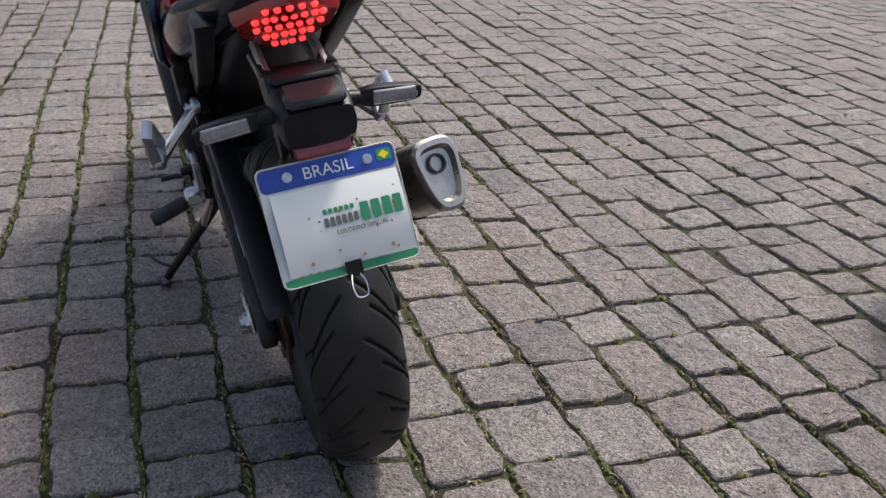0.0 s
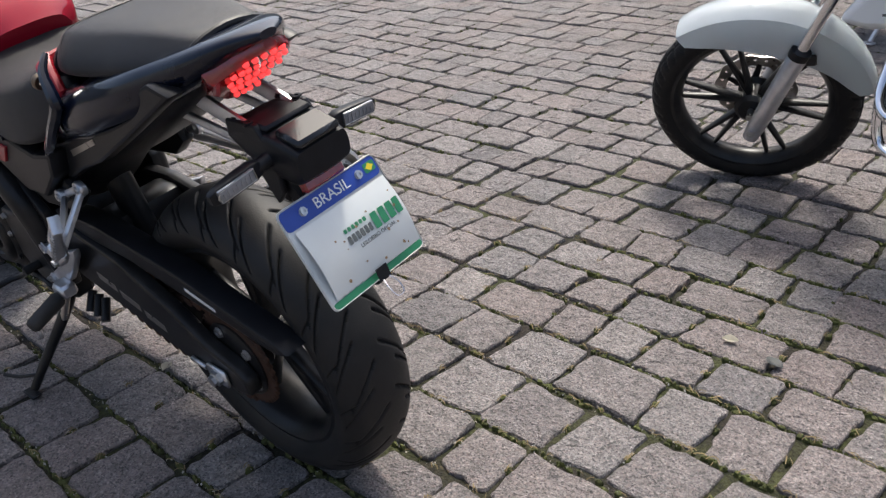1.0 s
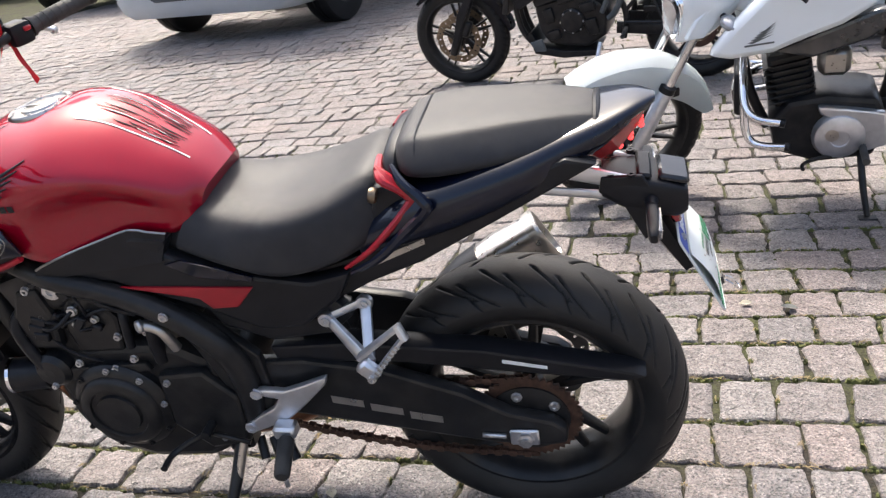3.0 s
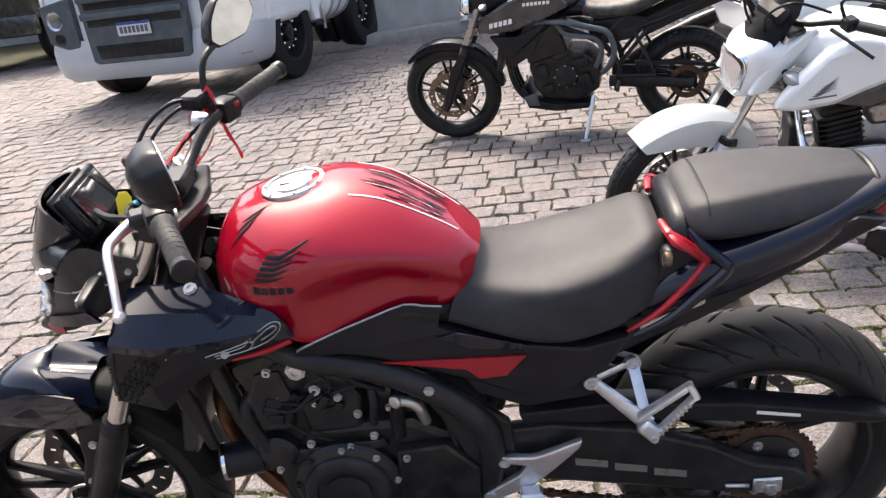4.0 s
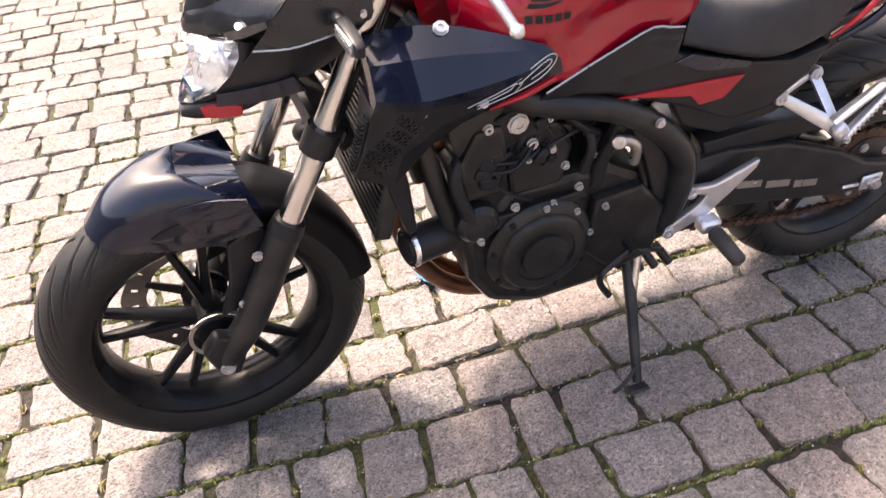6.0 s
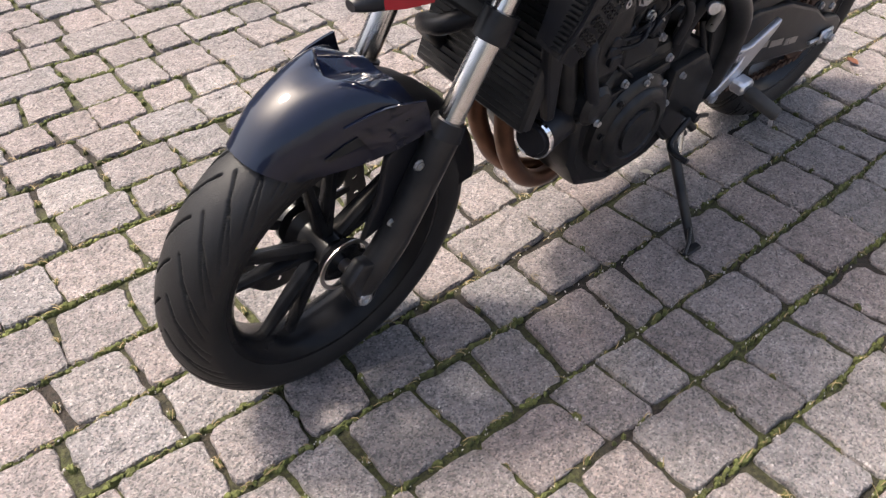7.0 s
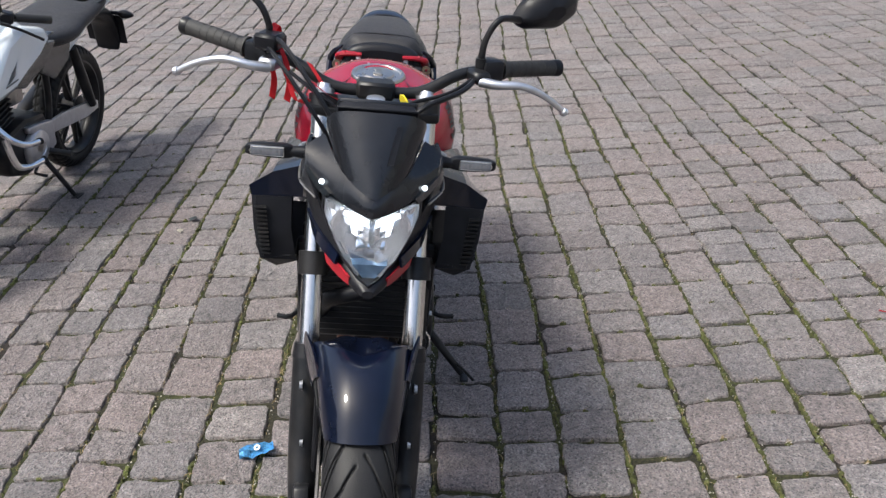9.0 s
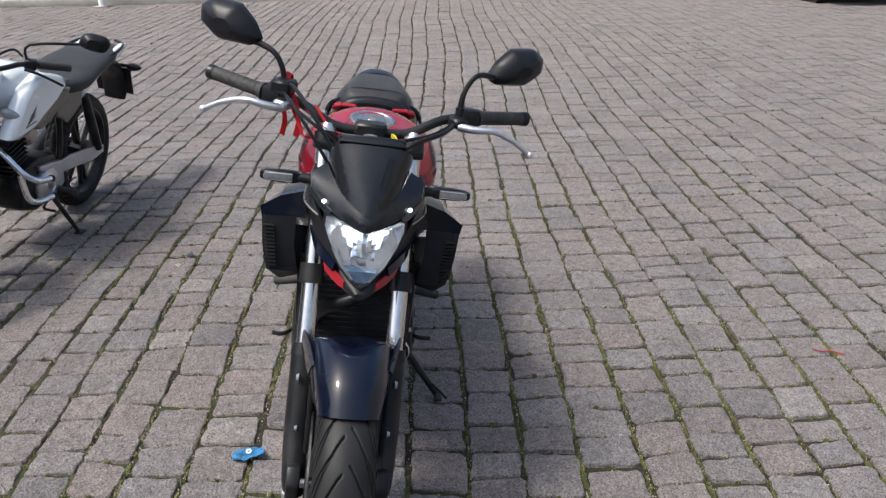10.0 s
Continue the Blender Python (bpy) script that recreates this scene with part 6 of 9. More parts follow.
        # meshed patch on the flank, hexagon beside hexagon
        for i in range(9):
            for j in range(4):
                t = i / 8
                x, z = 1.068 + 0.062 * t + 0.0105 * (j - 1.5) * 0.8, 0.768 - 0.070 * t + 0.0105 * (j - 1.5) * 0.75 + (0.004 if i % 2 else 0)
                y = 0.2265 - 0.09 * max(0.0, 0.745 - z) - 0.08 * max(0.0, x - 1.11)
                part("mesh_cell", lathe([(0.0028, 0.0), (0.0045, 0.0), (0.0045, 0.003), (0.0028, 0.003)], (x, s * (y - 0.0065), z), (0, s, 0), 6, closed=True), M_ENGINE, duct)
        bolt(duct, (1.045, s * 0.205, 0.770), 0.006, (0, s, 0))
        bolt(duct, (0.945, s * 0.193, 0.755), 0.006, (0, s, 0))


def edge_line(outline):
    """A closed outline with slightly rounded corners."""
    pts = [Vector((p[0], p[1], 0)) for p in outline]
    out = []
    for i, b in enumerate(pts):
        a, c = pts[i - 1], pts[(i + 1) % len(pts)]
        out += [b.lerp(a, 0.22), b.lerp(a, 0.07).lerp(b.lerp(c, 0.07), 0.5), b.lerp(c, 0.22)]
    return out


def red_controls():
    pts = [(0.883, -0.385, 1.058), (0.958, -0.245, 1.047), (0.995, -0.165, 1.036), (1.02, -0.085, 1.000), (1.02, 0, 0.996), (1.02, 0.085, 1.000), (0.995, 0.165, 1.036), (0.962, 0.245, 1.044), (0.893, 0.385, 1.042)]
    hb = part("handlebar", tube(pts, 0.0115, 12, 4), M_MATTE, red, "black handlebar", m=STEER)
    part("bar_clamp", box((1.02, 0, 1.000), (0.045, 0.075, 0.034), None, 0.006), M_MATTE, hb, m=STEER)
    for s in (1, -1):
        a, b = Vector((0.958, s * 0.252, 1.044)), Vector((0.898, s * 0.374, 1.042)) if s > 0 else Vector((0.889, -0.374, 1.057))
        d = (b - a).normalized()
        g = part("grip", tube([a, a + d * 0.006, a + d * 0.012, b], [0.021, 0.021, 0.0168, 0.0165], 16), M_GRIP, hb, "ribbed black rubber grip", m=STEER)
        for k in range(6):
            part("grip_rib", tube([a + d * (0.020 + 0.017 * k), a + d * (0.022 + 0.017 * k)], 0.0173, 14), M_GRIP, g, m=STEER)
        part("bar_end", tube([b, b + d * 0.004, b + d * 0.016, b + d * 0.018], [0.0165, 0.018, 0.018, 0.014], 16), M_MATTE, g, m=STEER)
        part("switch_housing", box(tuple(a - d * 0.028), (0.045, 0.050, 0.046), Matrix.Rotation(radians(24 * s), 3, "Z"), 0.009, seg=2), M_BLACK, hb, "black switch housing", m=STEER)
        part("switch_button", box(tuple(a - d * 0.026 + Vector((-0.022, 0, 0.008))), (0.012, 0.016, 0.010), Matrix.Rotation(radians(24 * s), 3, "Z"), 0.002), M_RED_FLAT if s < 0 else M_WHITEINK, hb, m=STEER)
        perch = part("lever_perch", box(tuple(a - d * 0.058 + Vector((0.022, 0, -0.006))), (0.050, 0.036, 0.024), Matrix.Rotation(radians(24 * s), 3, "Z"), 0.006), M_ALU if s < 0 else M_MATTE, hb, m=STEER)
        lv = [a - d * 0.055 + Vector((0.042, 0, -0.012)), a - d * 0.015 + Vector((0.072, 0, -0.012)), a + d * 0.04 + Vector((0.096, 0, -0.010)), a + d * 0.10 + Vector((0.104, 0, -0.032)), a + d * 0.150 + Vector((0.112, 0, -0.062))]
        part("lever", tube(lv, [0.0105, 0.009, 0.0075, 0.0065, 0.006], 10, 4), M_ALU, hb, "silver lever with a ball end", m=STEER)
        part("lever_ball", lathe([(0.0005, -0.0095), (0.006, -0.0075), (0.0095, 0), (0.006, 0.0075), (0.0005, 0.0095)], tuple(lv[-1]), seg=14), M_ALU, perch, m=STEER)
        # mirror
        base = a - d * 0.052 + Vector((0.006, 0, 0.020))
        mc = Vector((0.905, s * 0.338, 1.165)) if s > 0 else Vector((0.955, s * 0.335, 1.190))
        stem = part("mirror_stem", tube([base, base + Vector((0.004, s * 0.004, 0.045)), base + Vector((-0.002, s * 0.030, 0.085)), mc + Vector((0.012, s * -0.040, -0.028))], [0.008, 0.0065, 0.0065, 0.0085], 10, 5), M_MATTE, red, "black mirror stem", m=STEER)
        part("mirror_boss", tube([base - Vector((0, 0, 0.03)), base + Vector((0, 0, 0.006))], 0.011, 10), M_MATTE, stem, m=STEER)
        out = [(-0.068, -0.022), (-0.050, -0.038), (0.030, -0.038), (0.072, -0.006), (0.068, 0.026), (0.040, 0.044), (-0.020, 0.040), (-0.052, 0.010)]
        tiltm = Matrix.Translation(mc) @ Matrix.Rotation(radians(26 * s), 4, "Z") @ Matrix.Rotation(radians(6), 4, "Y") @ Matrix.Diagonal((1.1, 1.12, 1.12, 1))
        rings = []
        for off, k in ((-0.012, 0.96), (-0.010, 1.0), (0.006, 0.97), (0.024, 0.70), (0.033, 0.30)):
            rings.append([Vector((off, s * q.x * k, q.y * k)) for q in edge_line(out)])
        mh = part("mirror", skin(bmesh.new(), rings), M_BLACK, stem, "black mirror housing", m=STEER @ tiltm, sharp=50)
        part("mirror_glass", skin(bmesh.new(), [[Vector((-0.0135, s * q.x * 0.92, q.y * 0.92)) for q in edge_line(out)], [Vector((-0.0125, s * q.x * 0.92, q.y * 0.92)) for q in edge_line(out)]]), M_MIRROR, stem, "mirror glass", m=STEER @ tiltm)
    # brake reservoir, cables, key tag, ribbons
    part("brake_reservoir", box((1.015, -0.205, 1.075), (0.050, 0.050, 0.030), Matrix.Rotation(radians(-20), 3, "Z"), 0.006), M_BLACK, hb, m=STEER)
    part("ignition_lock", lathe([(0.018, -0.02), (0.020, 0.0), (0.018, 0.010), (0.006, 0.012)], (1.065, 0, 0.985), (0.1, 0, 1), 18), M_ALU, red, m=STEER)
    tag = part("key_tag", slab([(-0.012, 0.0), (0.012, 0.0), (0.013, 0.045), (0.006, 0.056), (-0.006, 0.056), (-0.013, 0.045)], -0.0015, 0.0015, 0.0005, plane="xz"), M_YELLOW, red, "yellow plastic key tag", m=STEER @ Matrix.Translation((1.100, 0.070, 0.965)) @ Matrix.Rotation(radians(25), 4, "X") @ Matrix.Rotation(radians(30), 4, "Z"))
    part("blue_strap", tube([(1.09, 0.03, 0.985), (1.10, 0.06, 0.972), (1.085, 0.085, 0.955), (1.065, 0.095, 0.955)], 0.006, 8, 4), M_BLUETAG, tag, m=STEER)
    for k, (pts, r) in enumerate((
        ([(0.99, -0.20, 1.06), (1.05, -0.185, 1.085), (1.11, -0.14, 1.05), (1.14, -0.08, 0.97), (1.12, -0.05, 0.89)], 0.0045),
        ([(0.99, -0.22, 1.05), (1.05, -0.20, 1.065), (1.11, -0.15, 1.02), (1.13, -0.09, 0.94), (1.12, -0.05, 0.86)], 0.004),
        ([(1.00, 0.20, 1.035), (1.08, 0.16, 1.025), (1.14, 0.08, 1.00), (1.14, 0.03, 0.93)], 0.0055),
        ([(0.985, 0.215, 1.045), (1.06, 0.14, 1.015), (1.09, 0.05, 0.99), (1.08, 0.0, 0.93)], 0.004),
        ([(0.985, -0.215, 1.045), (1.05, -0.14, 1.01), (1.08, -0.06, 0.96), (1.05, -0.04, 0.88)], 0.004),
    )):
        part("cable", tube(pts, r, 8, 6), M_BLACK, red, m=STEER)
    for k, pts in enumerate(([(1.00, -0.215, 1.075), (1.02, -0.19, 1.07), (1.03, -0.175, 1.045), (1.035, -0.165, 1.00), (1.03, -0.170, 0.965)], [(1.00, -0.190, 1.065), (0.98, -0.205, 1.03), (0.965, -0.20, 0.985), (0.955, -0.205, 0.945)], [(1.03, -0.15, 1.03), (1.06, -0.11, 1.005), (1.08, -0.07, 0.99), (1.10, -0.02, 0.985)], [(1.00, -0.205, 1.085), (0.985, -0.195, 1.10), (0.975, -0.190, 1.075), (0.985, -0.185, 1.03), (1.01, -0.16, 0.985), (1.04, -0.12, 0.970), (1.06, -0.085, 0.985)], [(1.02, -0.13, 1.04), (1.04, -0.10, 1.00), (1.05, -0.085, 0.955), (1.055, -0.09, 0.915)], [(1.035, -0.165, 1.00), (1.05, -0.15, 0.972), (1.06, -0.12, 0.978), (1.07, -0.10, 0.955)])):
        line = cat(pts, 5)
        rows = [[p + Vector((0, -0.006, 0.003)), p + Vector((0.002 * math.sin(i), 0.006, -0.003))] for i, p in enumerate(line)]
        bm = skin(bmesh.new(), rows, False)
        bmesh.ops.solidify(bm, geom=bm.faces[:], thickness=0.0012)
        part("ribbon", bm, M_REDTAPE, red, "red plastic ribbon", m=STEER)


def red_pegs():
    for s in (1, -1):
        def p(x, y, z):
            return (x, s * y, z)
        y = 0.128
        hb = part("pillion_bracket", bar(p(0.321, 0.131, 0.583), p(0.230, 0.205, 0.534), 0.020, 0.030, 0.010, 0.014), M_ALU, red, "cast aluminium pillion footrest bracket")
        part("bracket_arm", bar(p(0.246, 0.122, 0.612), p(0.233, 0.200, 0.538), 0.020, 0.018, 0.010, 0.012), M_ALU, hb)
        part("bracket_arm", bar(p(0.321, 0.131, 0.583), p(0.246, 0.122, 0.612), 0.014, 0.014, 0.009, 0.009), M_ALU, hb)
        for q in ((0.321, 0.137, 0.583), (0.246, 0.128, 0.612)):
            part("bracket_boss", lathe([(0.006, -0.008), (0.014, -0.008), (0.016, 0.0), (0.014, 0.005), (0.006, 0.005)], p(*q), (0, s, 0), 18, closed=True), M_ALU, hb)
            bolt(hb, p(q[0], q[1] + 0.003, q[2]), 0.008, (0, s, 0), M_BOLT)
        # folding peg: two ribbed rails joined at both ends
        pg = part("pillion_peg", bar(p(0.248, 0.204, 0.552), p(0.164, 0.214, 0.624), 0.010, 0.009, 0.022, 0.018), M_ALU, hb)
        part("peg_rail", bar(p(0.226, 0.218, 0.520), p(0.158, 0.222, 0.606), 0.009, 0.008, 0.020, 0.016), M_ALU, pg)
        part("peg_tip", bar(p(0.166, 0.214, 0.628), p(0.154, 0.222, 0.602), 0.012, 0.012, 0.018, 0.018), M_ALU, pg)
        part("peg_hinge", box(p(0.232, 0.214, 0.532), (0.030, 0.022, 0.040), Matrix.Rotation(radians(42), 3, "Y"), 0.005), M_ALU, pg)
        bolt(pg, p(0.226, 0.226, 0.522), 0.007, (0, s, 0), M_BOLT)
        for k in range(8):
            t = 0.18 + 0.095 * k
            c = Vector(p(0.226, 0.229, 0.520)).lerp(Vector(p(0.158, 0.230, 0.606)), t)
            part("peg_rib", box(tuple(c), (0.003, 0.004, 0.009), Matrix.Rotation(radians(50), 3, "Y"), 0), M_FORK, pg)
        rb = part("footrest_bracket", slab([(0.505, 0.432), (0.478, 0.432), (0.44, 0.428), (0.405, 0.440), (0.345, 0.463), (0.350, 0.445), (0.40, 0.395), (0.445, 0.355), (0.520, 0.322), (0.540, 0.328), (0.535, 0.345), (0.47, 0.385), (0.455, 0.408), (0.50, 0.418)], s * 0.142, s * 0.158, 0.004), M_ALU, red, "cast aluminium rider footrest bracket")
        bolt(rb, p(0.495, 0.158, 0.424), 0.011, (0, s, 0), M_ALU)
        bolt(rb, p(0.530, 0.158, 0.335), 0.011, (0, s, 0), M_ALU)
        part("peg_mount", box(p(0.450, 0.172, 0.345), (0.045, 0.035, 0.030), None, 0.006), M_ALU, rb)
        pg = part("rider_peg", tube([p(0.448, 0.185, 0.338), p(0.445, 0.195, 0.335), p(0.435, 0.262, 0.318), p(0.434, 0.268, 0.317)], [0.010, 0.017, 0.016, 0.012], 12), M_GRIP, rb, "black rubber rider footrest")
        part("peg_feeler", tube([p(0.434, 0.255, 0.315), p(0.432, 0.26, 0.285)], 0.005, 8), M_ALU, pg)
    part("gear_lever", tube([(0.62, 0.172, 0.335), (0.68, 0.178, 0.30), (0.70, 0.20, 0.295), (0.70, 0.235, 0.295)], 0.007, 8, 3), M_MATTE, red, "black gear lever")
    part("gear_rod", tube([(0.62, 0.165, 0.325), (0.54, 0.165, 0.30)], 0.005, 8), M_MATTE, red)
    part("brake_pedal", tube([(0.50, -0.165, 0.31), (0.62, -0.172, 0.27), (0.70, -0.20, 0.27), (0.70, -0.235, 0.27)], 0.007, 8, 3), M_MATTE, red)
    # side stand, swung down to the setts
    st = part("side_stand", tube([(0.590, 0.115, 0.262), (0.600, 0.165, 0.200), (0.622, 0.245, 0.108), (0.632, 0.284, 0.062)], [0.014, 0.013, 0.011, 0.010], 12, 3), M_MATTE, red, "black side stand")
    part("stand_foot", box((0.636, 0.292, 0.052), (0.050, 0.024, 0.008), Matrix.Rotation(radians(8.5), 3, "X"), 0.003), M_MATTE, st)
    part("stand_tang", tube([(0.622, 0.262, 0.094), (0.665, 0.292, 0.090), (0.705, 0.310, 0.092)], 0.0045, 8, 3), M_MATTE, st)
    part("stand_spring", tube([(0.570, 0.125, 0.29), (0.595, 0.165, 0.20)], 0.009, 10), M_STEEL, st)
    part("stand_pivot", box((0.585, 0.105, 0.270), (0.05, 0.05, 0.06), None, 0.008), M_MATTE, st)
    for k in range(3):
        part("linkage_knob", tube([(0.565 - 0.03 * k, 0.09, 0.24), (0.55 - 0.035 * k, 0.12, 0.205)], 0.010, 10), M_MATTE, red)


red_wheels()
red_chain()
red_swingarm()
red_frame()
red_engine()
red_exhaust()
red_tank()
red_seats()
red_tail()
red_front()
red_headlight()
red_shrouds()
red_controls()
red_pegs()


# ---- shared pieces of the two other motorcycles ----
def fork_leg(bike, low, high, y, r_low, r_up, split, mat_low, mat_up, label=""):
    a, b = Vector((low[0], y, low[1])), Vector((high[0], y, high[1]))
    m = a.lerp(b, split)
    f = part("fork_slider", tube([a, a.lerp(m, 0.15), m, m + (b - a) * 0.005], [r_low * 0.85, r_low, r_low, r_low * 0.9], 14), mat_low, bike, label)
    part("fork_tube", tube([m - (b - a) * 0.02, b], r_up, 14), mat_up, f)
    part("dust_seal", tube([m, m + (b - a) * 0.03], r_low * 1.08, 14), M_BLACK, f)
    return f


def mudguard(bike, axle, r, half, a0, a1, drop, material, label="", steps=16):
    rows = []
    for k in range(steps + 1):
        t = k / steps
        a = radians(a0 + (a1 - a0) * t)
        w = half * (0.72 + 0.28 * math.sin(math.pi * min(1, 0.15 + t)))
        d0 = drop * (0.35 + 0.65 * math.sin(math.pi * t) ** 0.7)
        rows.append([Vector((axle[0] + math.cos(a) * (r - d0 * d), s * w, axle[2] + math.sin(a) * (r - d0 * d))) for s, d in ((-1.0, 1), (-1.0, 0.5), (-0.9, 0.12), (-0.5, 0.0), (0, -0.06), (0.5, 0.0), (0.9, 0.12), (1.0, 0.5), (1.0, 1))])
    bm = skin(bmesh.new(), rows, False)
    bmesh.ops.solidify(bm, geom=bm.faces[:], thickness=0.003)
    return part("front_mudguard", bm, material, bike, label, sharp=50)


def bars(bike, head, rise, half, back, mirror, material=None):
    x, z = head
    pts = [(x - back, -half, z + rise), (x - back * 0.45, -half * 0.55, z + rise), (x, -0.08, z), (x, 0.08, z), (x - back * 0.45, half * 0.55, z + rise), (x - back, half, z + rise)]
    hb = part("handlebar", tube(pts, 0.011, 10, 4), material or M_MATTE, bike, "black handlebar")
    for s in (1, -1):
        a, b = Vector((x - back * 0.58, s * half * 0.66, z + rise)), Vector((x - back, s * half, z + rise))
        d = (b - a).normalized()
        part("grip", tube([a, b], 0.017, 12), M_GRIP, hb)
        part("switch_housing", box(tuple(a - d * 0.03), (0.045, 0.05, 0.045), None, 0.008), M_BLACK, hb)
        lv = [a - d * 0.05 + Vector((0.045, 0, -0.012)), a + d * 0.03 + Vector((0.07, 0, -0.025)), a + d * 0.13 + Vector((0.08, 0, -0.06))]
        part("lever", tube(lv, [0.007, 0.006, 0.006], 8, 4), M_MATTE, hb)
        base = a - d * 0.05 + Vector((0, 0, 0.015))
        mc = Vector(mirror)
        mc.y *= s
        st = part("mirror_stem", tube([base, base + Vector((0.01, 0, 0.07)), mc + Vector((0.01, -s * 0.05, -0.02))], 0.006, 8, 4), M_MATTE, bike)
        rings = []
        for off, k in ((-0.010, 0.95), (-0.008, 1.0), (0.010, 0.92), (0.028, 0.45)):
            rings.append([mc + Vector((off, s * q.x * k, q.y * k)) for q in cat([(-0.055, -0.015, 0), (-0.03, -0.036, 0), (0.05, -0.034, 0), (0.07, 0.005, 0), (0.045, 0.036, 0), (-0.035, 0.030, 0)], 3, True)])
        mh = part("mirror", skin(bmesh.new(), rings), M_BLACK, st, "black oval mirror")
        part("mirror_glass", skin(bmesh.new(), [[mc + Vector((o, s * q.x * 0.9, q.y * 0.9)) for q in cat([(-0.055, -0.015, 0), (-0.03, -0.036, 0), (0.05, -0.034, 0), (0.07, 0.005, 0), (0.045, 0.036, 0), (-0.035, 0.030, 0)], 3, True)] for o in (-0.0125, -0.0112)]), M_MIRROR, st)
    return hb


def lamp_signal(bike, at, s, glass=None, length=0.06):
    sg = part("turn_signal", body([oval(0.0, 0.016, 0.014, -0.014), oval(length * 0.4, 0.026, 0.022, -0.022), oval(length, 0.018, 0.014, -0.014), oval(length * 1.25, 0.004, 0.004, -0.004)], 3, 3), glass or M_SIGNAL, bike, "clear turn signal", m=Matrix.Translation((at[0], s * at[1], at[2])) @ Matrix.Rotation(radians(90 * s), 4, "Z"))
    part("stalk", tube([(at[0], s * (at[1] - 0.05), at[2]), (at[0], s * (at[1] + 0.005), at[2])], 0.011, 8), M_BLACK, sg)
    return sg


def wing_marks(parent, x, z, y, s, size, material):
    for k in range(5):
        x0, z0 = x - size * 0.10 * k, z + size * 0.10 * k
        part("wing_mark", slab([(x0, z0), (x0 - size * 0.2, z0 - size * 0.03), (x0 - size * (0.9 - 0.08 * k), z0 + size * (0.30 + 0.02 * k)), (x0 - size * 0.2, z0 + size * 0.07)], s * y, s * (y + 0.0012), 0), material, parent)
    part("name_bar", slab([(x + size * 0.1, z - size * 0.16), (x - size * 0.95, z - size * 0.05), (x - size * 0.95, z + size * 0.02), (x + size * 0.1, z - size * 0.09)], s * y, s * (y + 0.0012), 0), material, parent)


def turn_front(bike, at, axis, degrees, names):
    """Turns the steered parts of a motorcycle about its steering axis."""
    m = Matrix.Translation(at) @ Matrix.Rotation(radians(degrees), 4, axis) @ Matrix.Translation(-at)
    for ob in list(bike.children):
        plain = ob.name.split(".")[0]
        ahead = max((v.co.x for v in ob.data.vertices), default=0.0) if ob.data else 0.0
        if plain in names or (plain in ("turn_signal", "bolt") and ahead > 0.94):
            for q in [ob] + list(ob.children_recursive):
                q.data.transform(m)


